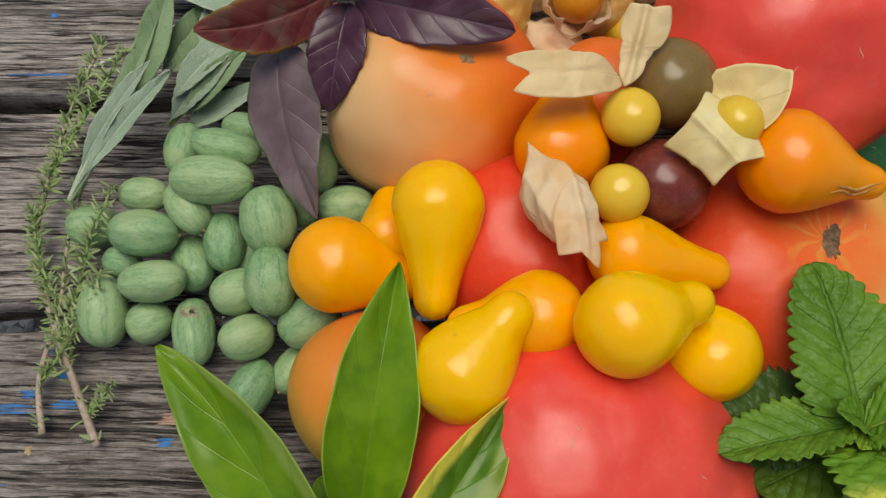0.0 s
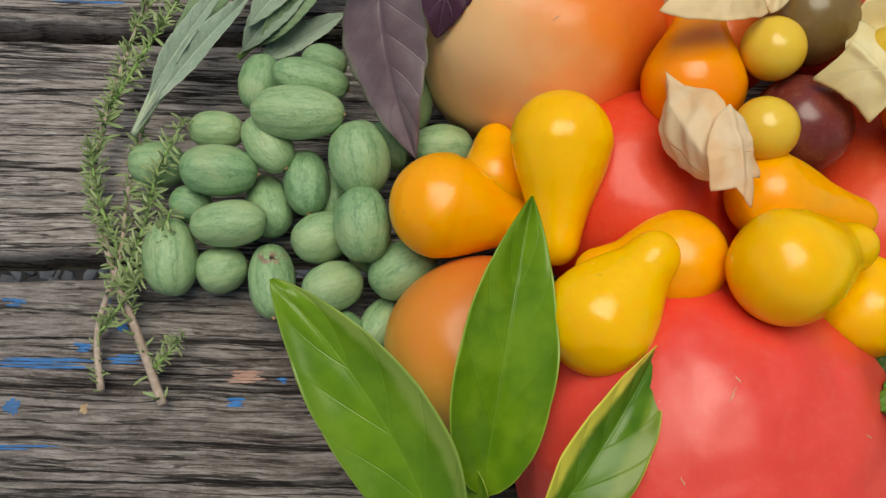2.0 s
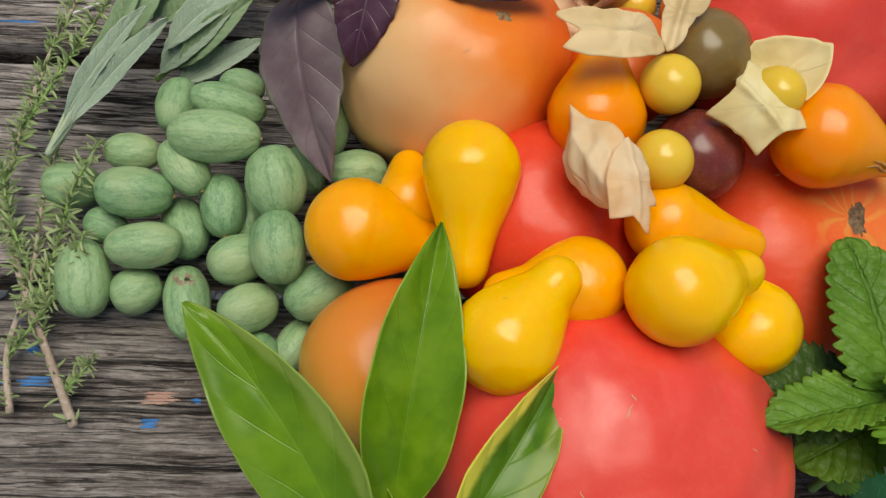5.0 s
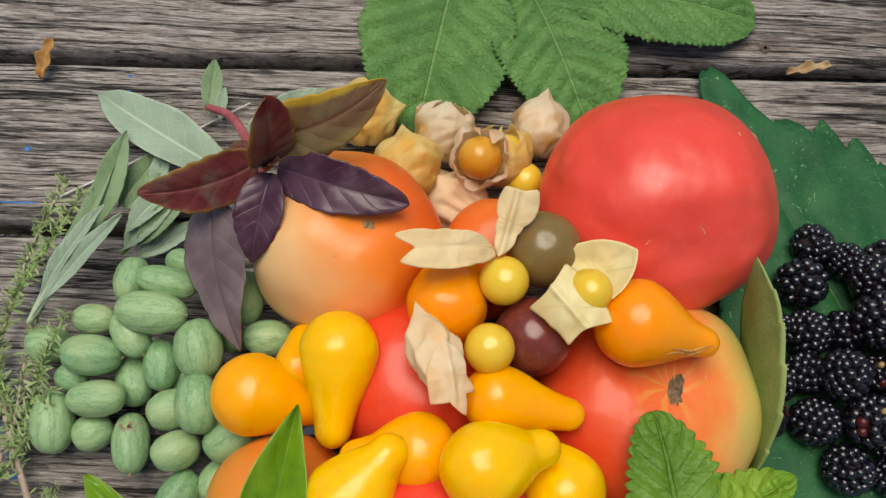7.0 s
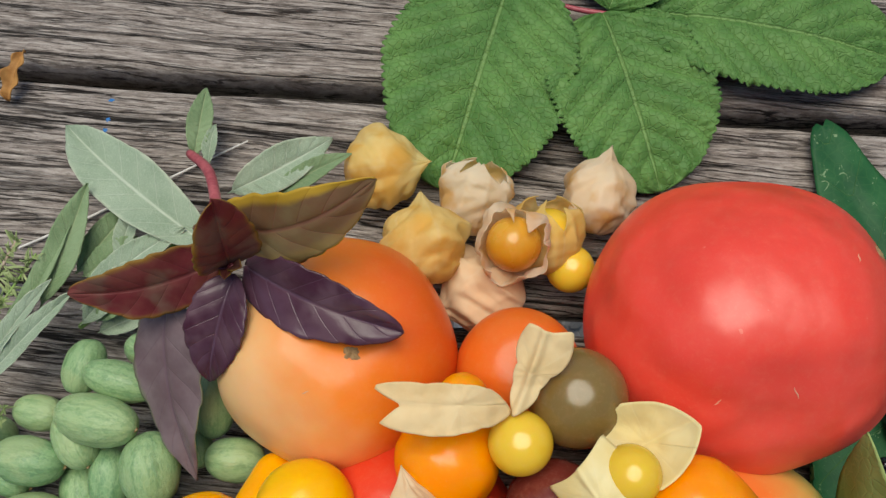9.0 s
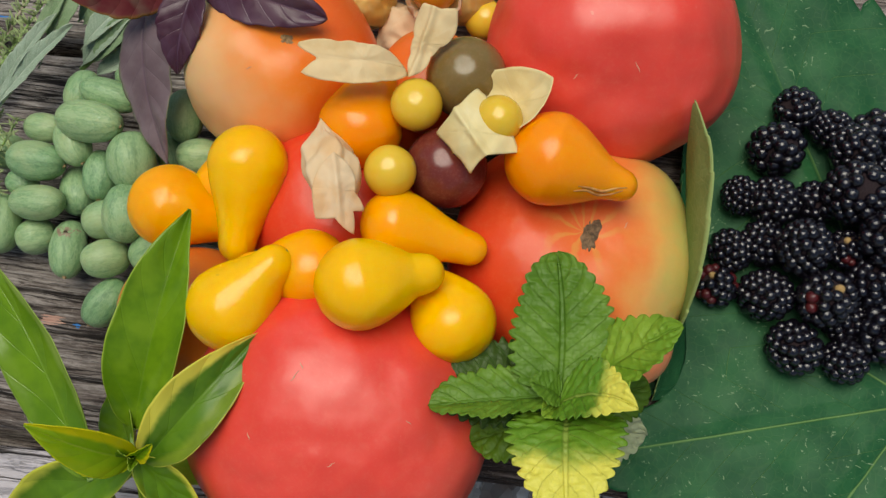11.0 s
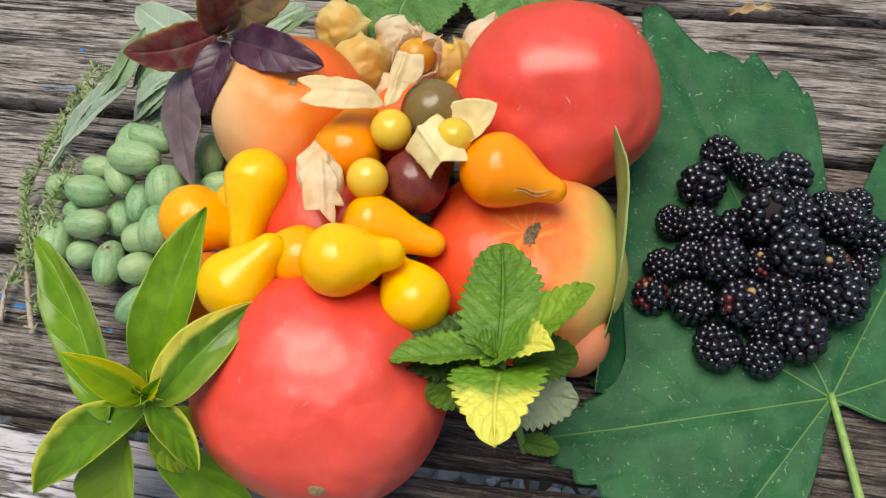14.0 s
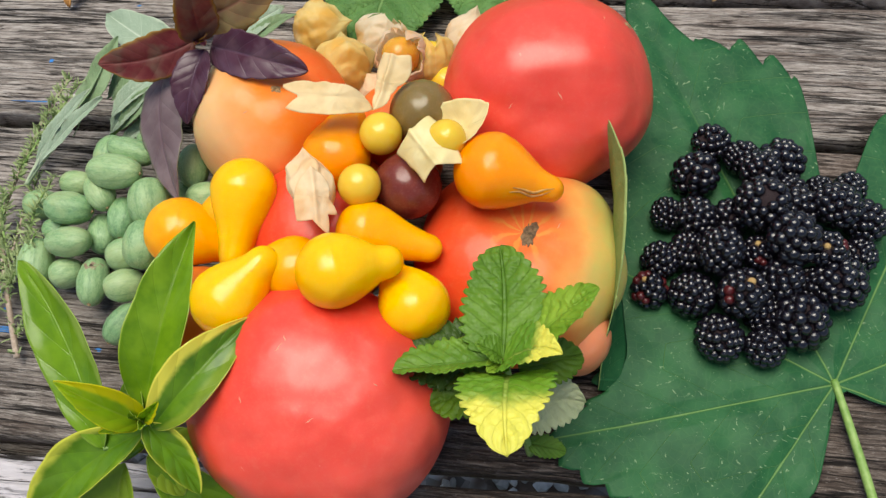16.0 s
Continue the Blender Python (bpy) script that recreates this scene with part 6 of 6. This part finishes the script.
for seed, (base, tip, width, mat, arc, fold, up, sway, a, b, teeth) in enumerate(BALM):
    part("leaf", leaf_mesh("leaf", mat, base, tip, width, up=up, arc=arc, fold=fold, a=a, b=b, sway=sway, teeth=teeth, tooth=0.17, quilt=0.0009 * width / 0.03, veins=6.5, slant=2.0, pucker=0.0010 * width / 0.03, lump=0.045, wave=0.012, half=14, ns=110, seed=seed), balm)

# ---- purple basil ----
PC = Vector((-0.0825, 0.0868, 0.0790))
purple = thing("purple_basil_sprig", (-0.1100, 0.1250, 0.0), "sprig of dark purple basil draped over the orange tomato", "herb")
part("stem", tube_mesh("stem", M_STEM_PINK, [PC + Vector((0.0, -0.001, 0.003)), PC, (-0.0915, 0.1000, 0.066), (-0.1060, 0.1270, 0.040), (-0.1200, 0.1400, 0.024)], [0.0011, 0.0016, 0.0019, 0.0020, 0.0017]), purple, "reddish-pink stem")
# base, tip, width, material, arch, fold, up, sway, outline powers, mirrored
PURPLE = (
    ((-0.0790, 0.0868, 0.0765), (-0.0285, 0.0685, 0.0850), 0.0205, M_PURPLE, 0.120, 0.25, (-0.40, -0.36, 0.84), -0.004, 0.38, 0.60, False),
    ((-0.0870, 0.0880, 0.0785), (-0.1310, 0.0742, 0.0785), 0.0218, M_PURPLE_RED, 0.045, 0.25, (0.25, -0.65, 0.70), 0.065, 0.45, 0.76, False),
    ((-0.0835, 0.0960, 0.0855), (-0.0375, 0.1050, 0.1130), 0.0252, M_PURPLE_GREEN, 0.090, 0.18, (-0.16, -0.80, 0.57), -0.060, 0.28, 0.70, True),
    ((-0.0815, 0.0835, 0.0782), (-0.0890, 0.0526, 0.0620), 0.0200, M_PURPLE, 0.130, 0.40, (-0.16, -0.35, 0.92), 0.009, 0.52, 0.80, False),
    ((-0.1058, 0.0770, 0.0635), (-0.0948, 0.0224, 0.0405), 0.0276, M_PURPLE_GREY, 0.051, 0.16, (-0.42, -0.43, 0.80), -0.032, 0.46, 1.00, False),
    ((-0.0825, 0.0860, 0.0815), (-0.0789, 0.0943, 0.1190), 0.0205, M_PURPLE_RED, 0.057, 0.35, (0.50, -0.80, 0.20), 0.010, 0.44, 0.58, False),
    ((-0.0815, 0.0855, 0.0810), (-0.0770, 0.0835, 0.0890), 0.0055, M_PURPLE_RED, 0.05, 0.50, (0, 0, 1), 0.0, 0.55, 0.72, False),
    ((-0.0835, 0.0860, 0.0810), (-0.0875, 0.0845, 0.0875), 0.0055, M_PURPLE, 0.05, 0.50, (0, 0, 1), 0.0, 0.55, 0.72, False),
    ((-0.0825, 0.0850, 0.0810), (-0.0820, 0.0800, 0.0865), 0.0050, M_PURPLE_RED, 0.05, 0.50, (0, 0.4, 1), 0.0, 0.55, 0.72, False),
    ((-0.0905, 0.0985, 0.0680), (-0.1010, 0.1010, 0.0640), 0.0060, M_PURPLE_RED, 0.05, 0.40, (0, 0, 1), 0.0, 0.50, 0.70, False),
)
for seed, (base, tip, width, mat, arc, fold, up, sway, a, b, mirror) in enumerate(PURPLE):
    part("leaf", leaf_mesh("leaf", mat, base, tip, width, up=up, arc=arc, fold=fold, a=a, b=b, sway=sway, teeth=7, tooth=0.06, wave=0.010, quilt=0.00028 * width / 0.022, veins=6, slant=1.3, half=12, ns=60, seed=seed + 1, lump=0.04, curl=-0.05, mirror=mirror), purple)
part("leaf_stalk", tube_mesh("leaf_stalk", M_STEM_PINK, [(-0.0850, 0.0885, 0.070), (-0.0960, 0.0840, 0.069), (-0.1053, 0.0764, 0.0655)], [0.0011, 0.0010, 0.0008], 8), purple, "reddish leaf stalk")

# ---- sage ----
sage = thing("sage_sprig", (-0.187, 0.039, 0.0), "bunch of grey-green felted sage leaves beside the thyme", "herb")
for base, tip, width, mat, arc, up, seed in (
    ((-0.1000, 0.1000, 0.030), (-0.1737, 0.1516, 0.0149), 0.0205, M_SAGE, 0.06, (0, 0, 1), 1),
    ((-0.1048, 0.1268, 0.020), (-0.0661, 0.1482, 0.0284), 0.0140, M_SAGE, 0.05, (0, -0.3, 1), 2),
    ((-0.1228, 0.1418, 0.012), (-0.1212, 0.1714, 0.0138), 0.0085, M_SAGE_GREEN, 0.03, (0.3, 0, 1), 3),
    ((-0.1164, 0.1396, 0.012), (-0.1157, 0.1568, 0.0130), 0.0050, M_SAGE, 0.03, (0, 0, 1), 4),
    ((-0.1700, 0.0680, 0.020), (-0.1526, 0.1229, 0.0331), 0.0110, M_SAGE_GREEN, 0.04, (0.2, 0, 1), 5),
    ((-0.1873, 0.0387, 0.0216), (-0.1485, 0.0812, 0.0384), 0.0100, M_SAGE, 0.05, (0, 0, 1), 6),
    ((-0.1873, 0.0387, 0.0200), (-0.1559, 0.0850, 0.0400), 0.0085, M_SAGE, 0.05, (0, 0, 1), 7),
    ((-0.1880, 0.0390, 0.0180), (-0.1552, 0.1167, 0.0300), 0.0085, M_SAGE_GREEN, 0.04, (0, 0, 1), 8),
) + (
    ((-0.1553, 0.0740, 0.0120), (-0.1244, 0.0985, 0.0300), 0.0110, M_SAGE, 0.05, (0, 0, 1), 9),
    ((-0.1481, 0.0748, 0.0150), (-0.1215, 0.0950, 0.0320), 0.0085, M_SAGE_GREEN, 0.05, (0, -0.4, 1), 10),
    ((-0.1541, 0.0905, 0.0200), (-0.1340, 0.1060, 0.0260), 0.0090, M_SAGE_GREEN, 0.05, (0, 0, 1), 11),
    ((-0.1569, 0.0916, 0.0200), (-0.1375, 0.1215, 0.0210), 0.0100, M_SAGE_GREEN, 0.05, (0.4, 0, 1), 12),
    ((-0.1527, 0.0787, 0.0200), (-0.1150, 0.1090, 0.0320), 0.0110, M_SAGE, 0.05, (0, 0, 1), 13),
    ((-0.1500, 0.0720, 0.0080), (-0.1180, 0.0860, 0.0200), 0.0090, M_SAGE, 0.05, (0, 0, 1), 14),
    ((-0.1400, 0.0950, 0.0240), (-0.1360, 0.1200, 0.0260), 0.0070, M_SAGE, 0.05, (0, 0, 1), 15),
    ((-0.0900, 0.1230, 0.0200), (-0.0580, 0.1420, 0.0300), 0.0080, M_SAGE_GREEN, 0.05, (0, 0, 1), 16),
):
    part("leaf", leaf_mesh("leaf", mat, base, tip, width * (0.95 if seed in (6, 7, 8) else 1.25), up=up, arc=arc, fold=0.45 if seed in (6, 7, 8) else 0.34, stalk=0.22 if seed in (6, 7, 8, 5) else 0.04, a=0.80, b=0.90, quilt=0.0006, veins=10, slant=1.1, half=7, ns=44, seed=seed, wave=0.01, sway=0.03 * math.sin(seed * 2.1)), sage)
M_STALK = plain_material("felted_stalk", (0.34, 0.42, 0.26), (0.46, 0.53, 0.36), 500, 0.85)
for tip in ((-0.1485, 0.0812, 0.0384), (-0.1559, 0.0850, 0.0400), (-0.1552, 0.1167, 0.0300)):
    s = Vector((-0.1876, 0.0387, 0.0205))
    e = s.lerp(Vector(tip), 0.55)
    part("leaf_stalk", tube_mesh("leaf_stalk", M_STALK, [s, s.lerp(e, 0.5) + Vector((0, 0, 0.0022)), e + Vector((0, 0, 0.0016))], [0.0011, 0.0009, 0.0004], 8), sage, "pale felted leaf stalk")
part("stem", tube_mesh("stem", M_STEM_GREEN, [(-0.1560, 0.0735, 0.010), (-0.1380, 0.0880, 0.018), (-0.1150, 0.1100, 0.022)], [0.0012, 0.0015, 0.0018], 8), sage)

# ---- thyme ----
thyme_leaf_me = leaf_mesh("thyme_leaf", M_THYME, (0, 0, 0), (1, 0, 0), 0.16, arc=0.08, fold=0.25, a=0.6, b=0.6, ns=8, half=2, thick=0.04)


def thyme(label, lines, seed, radius, size):
    rng = random.Random(seed)
    ob = thing("thyme_sprig", lines[0][0], label, "herb", "thyme sprigs")
    spots = []
    for n, line in enumerate(lines):
        k = len(line)
        rad = [radius * (0.55 if n else 1.0) * (1 - 0.6 * i / (k - 1)) for i in range(k)]
        part("stem", tube_mesh("stem", M_STEM_BROWN if n == 0 else M_STEM_GREEN, line, rad, 7, 6), ob)
        pts = [Vector(p) for p in line]
        total = sum((pts[i + 1] - pts[i]).length for i in range(k - 1))
        nodes = int(total / 0.0021)
        for j in range(nodes):
            f = (j + rng.random() * 0.5) / nodes * (k - 1)
            i = min(int(f), k - 2)
            c = pts[i].lerp(pts[i + 1], f - i)
            d = (pts[i + 1] - pts[i]).normalized()
            bare = 0.22 if (n == 0 and f < (k - 1) * 0.36) else 0.85
            for q in range(rng.choice((5, 6, 7, 8))):
                if rng.random() > bare:
                    continue
                g = rng.uniform(0, 6.28)
                side = frame_of(d) @ Vector((rng.uniform(-0.5, 1.3), math.cos(g), math.sin(g)))
                if side.z < -0.3:
                    side.z = abs(side.z)
                s = size * rng.uniform(0.5, 1.25)
                spots.append(Matrix.Translation(c) @ frame_of(side, (rng.uniform(-1, 1), rng.uniform(-1, 1), 1)).to_4x4() @ Matrix.Scale(s, 4))
    rng.shuffle(spots)
    for m in spots[:300]:
        leaf = local_part("leaf", thyme_leaf_me, ob)
        leaf.matrix_parent_inverse = Matrix.Translation(-Vector(lines[0][0]))
        leaf.matrix_basis = m
    co = np.array([v.co for v in thyme_leaf_me.vertices])
    polys = [tuple(p.vertices) for p in thyme_leaf_me.polygons]
    verts, faces = [], []
    for m in spots[300:]:
        faces += [tuple(len(verts) + a for a in f) for f in polys]
        verts += [tuple(v) for v in co @ np.array(m)[:3, :3].T + np.array(m)[:3, 3]]
    if verts:
        rest = part("foliage", mesh_of("foliage", verts, faces, M_THYME, [(0.8, 0.5)] * len(verts)), ob)
        rest["kind"] = "stuff"


thyme("sprig of green thyme with a woody stem on the planks", [
    [(-0.1760, -0.0490, 0.005), (-0.1850, -0.0260, 0.008), (-0.1950, -0.0020, 0.008), (-0.2030, 0.0250, 0.009), (-0.1990, 0.0520, 0.012), (-0.1900, 0.0800, 0.018), (-0.1800, 0.1030, 0.022)],
    [(-0.1910, -0.0110, 0.009), (-0.1840, 0.0100, 0.012), (-0.1790, 0.0260, 0.020), (-0.1700, 0.0420, 0.026)],
    [(-0.1990, 0.0520, 0.012), (-0.1850, 0.0700, 0.022), (-0.1680, 0.0960, 0.030)],
    [(-0.1900, -0.0120, 0.010), (-0.1800, -0.0020, 0.016), (-0.1730, 0.0110, 0.024)],
], 5, 0.0016, 0.0054)
thyme("sprig of green thyme with a reddish woody stem on the planks", [
    [(-0.1960, -0.0440, 0.004), (-0.1980, -0.0240, 0.006), (-0.1920, 0.0000, 0.009), (-0.1900, 0.0250, 0.012), (-0.1850, 0.0480, 0.016)],
    [(-0.1975, -0.0260, 0.006), (-0.1880, -0.0150, 0.012), (-0.1800, -0.0050, 0.016)],
    [(-0.1800, -0.0380, 0.006), (-0.1740, -0.0330, 0.010), (-0.1690, -0.0270, 0.012)],
    [(-0.1930, 0.0020, 0.009), (-0.2000, 0.0200, 0.012), (-0.2040, 0.0400, 0.014)],
], 8, 0.0013, 0.0050)


# ---- physalis ----
def husk_mesh(name, mat, r, long, ribs=5, crumple=0.13, seed=0, open_at=0.0, thick=0.00025, flare=0.0, full=0.62):
    """A papery lantern round the origin with its tip towards +x, ribbed and creased; open_at tears the tip off."""
    nu, nv = 90, 44
    th = np.linspace(0, 2 * np.pi, nu + 1)[:, None]
    torn = open_at * (1 + 0.55 * (crease_noise(2.6 * np.cos(th) + 3, 2.6 * np.sin(th) + 3, seed + 4) - 0.5) * 2)
    u = np.linspace(0.015, 1, nv)[None, :] * (1 - torn)
    x = (u - 0.42) * long
    ball = np.sqrt(np.clip(1 - ((u - 0.42) / 0.43) ** 2, 0, 1)) ** (full / 0.62)
    beak = 0.66 * np.clip((1 - u) / 0.36, 0, 1) ** 1.05 * (1 + 0.35 * np.cos(2 * th + seed))
    prof = np.maximum(ball, np.where(u > 0.5, beak, 0.0))
    prof = prof * (1 + flare * np.clip((u - 0.42) / 0.3, 0, 1))
    wedge = np.abs(((th / (2 * np.pi) * ribs + 0.12 * u + 0.13 * np.sin(th + seed)) % 1.0) - 0.5) * 2
    flat = math.cos(math.pi / ribs) / np.cos((1 - wedge) * math.pi / ribs)
    dent = crease_noise(1.3 * np.cos(th) + 5 + 2.6 * u, 1.3 * np.sin(th) + 5 - 3.4 * u, seed) - 0.5
    fine = crease_noise(2.6 * np.cos(th) + 9 + 6 * u, 2.6 * np.sin(th) + 9 - 7 * u, seed + 2) - 0.5
    rad = r * prof * (0.45 + 0.62 * flat + 0.035 * wedge ** 10 + crumple * 2.6 * dent + crumple * 1.3 * fine)
    p = np.stack([x + crumple * 0.25 * r * fine, rad * np.cos(th), rad * np.sin(th)], -1)
    p[-1] = p[0]
    uv = np.stack([(th / (2 * np.pi) * ribs) % 1.0 + 0 * u, u + 0 * th], -1).reshape(-1, 2)
    verts, faces, uvs = shell(p.reshape(-1, 3), nu + 1, nv, uv, thick)
    return mesh_of(name, verts, faces, mat, uvs)


def closed_physalis(at, tip, r, long, mat, label, seed, open_at=0.0, flare=0.0, berry_mat=M_PHYSALIS, berry=0.78):
    ob = thing("physalis", at, label, "physalis", "physalis fruits")
    ob.matrix_basis = Matrix.Translation(at) @ frame_of(Vector(tip) - Vector(at)).to_4x4()
    local_part("husk", husk_mesh("husk", mat, r, long, seed=seed, open_at=open_at, flare=flare), ob)
    local_part("berry", ball_mesh("berry", r * berry, berry_mat), ob)
    return ob


def scrap_mesh(name, mat, at, up, tips, bulge, crumple=0.00035, dip=0.15, seed=0, axis=0.0, roll=0.0, sag=0.0):
    """A torn piece of papery husk: a domed sheet round at, with pointed tips (degrees, reach)."""
    n, k = 120, 16
    tips = sorted(tips)
    deg = np.linspace(0, 360, n)
    ang = [t[0] for t in tips] + [tips[0][0] + 360]
    far = [t[1] for t in tips] + [tips[0][1]]
    r = np.zeros(n)
    for q, g in enumerate(deg):
        g = g if g >= ang[0] else g + 360
        for s in range(len(tips)):
            if ang[s] <= g <= ang[s + 1]:
                t = (g - ang[s]) / (ang[s + 1] - ang[s])
                wide = min(1.0, (ang[s + 1] - ang[s]) / 90)
                r[q] = (far[s] * (1 - t) + far[s + 1] * t) * (1 - dip * wide * math.sin(math.pi * t) ** 0.7)
    q = np.linspace(0.0, 1, k)[None, :]
    th = np.radians(deg)[:, None]
    px, py = r[:, None] * q * np.cos(th), r[:, None] * q * np.sin(th)
    big = max(far)
    lump = crease_noise(px * 230 + 31, py * 230 + 17, seed) - 0.5
    ridge = np.abs(crease_noise(px * 120 + 11, py * 120 + 57, seed + 3) - 0.5)
    pleat = 0.0002 * np.abs(((th / (2 * np.pi) * 11) % 1.0) - 0.5) * 2 * q
    pz = pleat + bulge * (1 - (np.sqrt(px * px + py * py) / big) ** 2) + crumple * 2.6 * lump + crumple * 5.0 * ridge
    ax, ay = math.cos(radians(axis)), math.sin(radians(axis))
    along, across = px * ax + py * ay, -px * ay + py * ax
    pz = pz - roll * (across / 0.008) ** 2 + roll * 0.6 * np.exp(-(across / 0.0012) ** 2) - sag * (along / 0.015) ** 2
    f = np.array(frame_of(Vector((1, 0, 0)) - Vector(up).normalized() * Vector(up).normalized().x, up))
    p = np.stack([px, py, pz], -1).reshape(-1, 3) @ f.T + np.array(at)
    uv = np.stack([(th / (2 * np.pi) * 5) % 1.0 + 0 * q, q + 0 * th], -1).reshape(-1, 2)
    verts, faces, uvs = shell(p, n, k, uv, 0.0002)
    return mesh_of(name, verts, faces, mat, uvs)


def open_physalis(at, r, label, petals, mat=M_HUSK, berry_mat=M_PHYSALIS):
    ob = thing("physalis", at, label, "physalis", "physalis fruits")
    local_part("berry", ball_mesh("berry", r, berry_mat), ob, None, "round golden berry")
    for i, (middle, up, tips, bulge, dip, *bent) in enumerate(petals):
        axis, roll, sag = bent or (0.0, 0.0, 0.0)
        part("husk_petal", scrap_mesh("husk_petal", mat, middle, up, tips, bulge, dip=dip, seed=i + int(r * 1e5), axis=axis, roll=roll, sag=sag), ob, "dry papery husk")
    return ob


open_physalis((0.0068, 0.0404, 0.0801), 0.0093, "golden physalis berry with its dry husk folded back in long petals", [
    ((-0.0120, 0.0490, 0.0935), (0.35, -0.25, 1), [(35, 0.0085), (75, 0.0058), (115, 0.0062), (150, 0.0105), (171, 0.0235), (183, 0.0150), (197, 0.0215), (218, 0.0135), (240, 0.0098), (280, 0.0078), (320, 0.0095), (352, 0.0170)], 0.0025, 0.10, 185, -0.0008, 0.002),
    ((0.0085, 0.0595, 0.0890), (-0.25, -0.35, 1), [(50, 0.0165), (66, 0.0132), (96, 0.0142), (150, 0.0048), (215, 0.0062), (252, 0.0130), (300, 0.0052), (350, 0.0052)], 0.0010, 0.10, 75, 0.0030, -0.002),
], M_HUSK)
open_physalis((0.0365, 0.0339, 0.0885), 0.0084, "golden physalis berry inside a torn open papery husk", [
    ((0.0390, 0.0425, 0.0880), (-0.45, -0.1, 1), [(20, 0.0175), (75, 0.0120), (120, 0.0120), (190, 0.0130), (300, 0.0135)], -0.0070, 0.12, 30, -0.0015, 0.0),
    ((0.0290, 0.0277, 0.0890), (-0.2, -0.25, 1), [(95, 0.0165), (130, 0.0105), (180, 0.0150), (225, 0.0098), (268, 0.0138), (310, 0.0098), (342, 0.0165)], 0.0048, 0.34, 130, 0.0025, 0.0),
], M_HUSK_GREEN)
lantern = open_physalis((0.0006, 0.0146, 0.0808), 0.0092, "golden physalis berry hanging beside its crumpled dry husk", [
    ((-0.0150, 0.0030, 0.0915), (0.30, -0.3, 1), [(40, 0.0075), (100, 0.0125), (150, 0.0085), (215, 0.0090), (240, 0.0120), (272, 0.0095), (296, 0.0165), (312, 0.0090), (328, 0.0120), (355, 0.0062)], 0.0022, 0.12, 100, 0.0020, 0.001),
], M_HUSK_TAN)
husk = part("husk", husk_mesh("husk", M_HUSK_TAN, 0.0100, 0.0360, ribs=4, crumple=0.13, seed=5, full=0.95), lantern, "crumpled dry husk")
husk.matrix_parent_inverse = Matrix.Translation(-Vector((0.0006, 0.0146, 0.0808)))
husk.matrix_basis = Matrix.Translation((-0.0195, 0.0120, 0.0835)) @ frame_of((-0.010, 0.029, -0.003)).to_4x4()
closed_physalis((-0.0478, 0.1412, 0.0180), (-0.0240, 0.1440, 0.0250), 0.0150, 0.034, M_HUSK_SHEER, "physalis in a closed straw-coloured husk", 1)
closed_physalis((-0.0285, 0.1090, 0.0300), (-0.0315, 0.1300, 0.0350), 0.0162, 0.034, M_HUSK_SHEER, "physalis in a closed yellow-green husk", 2)
closed_physalis((-0.0118, 0.1310, 0.0220), (-0.0075, 0.1500, 0.0330), 0.0128, 0.034, M_HUSK_SHEER_PALE, "pale crumpled physalis husk torn open at its end", 3, open_at=0.24, flare=0.25, berry=0.66)
closed_physalis((0.0345, 0.1360, 0.0170), (0.0390, 0.1590, 0.0260), 0.0136, 0.034, M_HUSK_SHEER_PALE, "physalis in a pale closed husk by the red tomato", 4)
closed_physalis((0.0160, 0.1170, 0.0260), (0.0150, 0.1370, 0.0400), 0.0128, 0.034, M_HUSK_SHEER, "physalis in a greenish husk torn off flat", 6, open_at=0.30, flare=0.25)
closed_physalis((-0.0060, 0.0960, 0.0190), (-0.0250, 0.0860, 0.0200), 0.0160, 0.034, M_HUSK_PALE, "physalis in a pale orange husk low in the pile", 7, berry=0.7)
closed_physalis((0.0030, 0.1092, 0.0400), (0.0055, 0.1000, 0.0640), 0.0138, 0.030, M_HUSK_SHEER_PALE, "orange physalis berry peeping out of its torn pale husk", 9, open_at=0.40, flare=0.02, berry_mat=M_PHYSALIS_ORANGE, berry=0.70)
ob = new("physalis", ball_mesh("physalis", 0.0088, M_PHYSALIS))
ob.location = (0.0245, 0.1060, 0.0230)
tagged(ob, "bare golden physalis berry beside the red tomato", "physalis", "physalis fruits")


# ---- scraps on the table ----
dry = new("dry_leaf", leaf_mesh("dry_leaf", M_DRY, (-0.206, 0.165, 0.003), (-0.2025, 0.187, 0.005), 0.009, fold=0.7, arc=0.1, wave=0.08, ns=20, half=5))
tagged(dry, "curled dry orange leaf lying across a gap", "leaf scrap")
dry = new("dry_leaf", leaf_mesh("dry_leaf", M_DRY_TAN, (0.1655, 0.1775, 0.002), (0.1900, 0.1815, 0.004), 0.006, fold=0.5, arc=0.1, wave=0.08, ns=20, half=5))
tagged(dry, "curled dry tan leaf on a plank's edge", "leaf scrap")
thread = new("thread", tube_mesh("thread", M_THREAD, [(-0.1900, 0.1040, 0.0016), (-0.1700, 0.1150, 0.0018), (-0.1507, 0.1268, 0.0018), (-0.1250, 0.1430, 0.0016), (-0.1052, 0.1550, 0.0016)], [0.0005, 0.0006, 0.0006, 0.0005, 0.0004], 6))
tagged(thread, "thin white cotton thread lying on the planks", "thread")
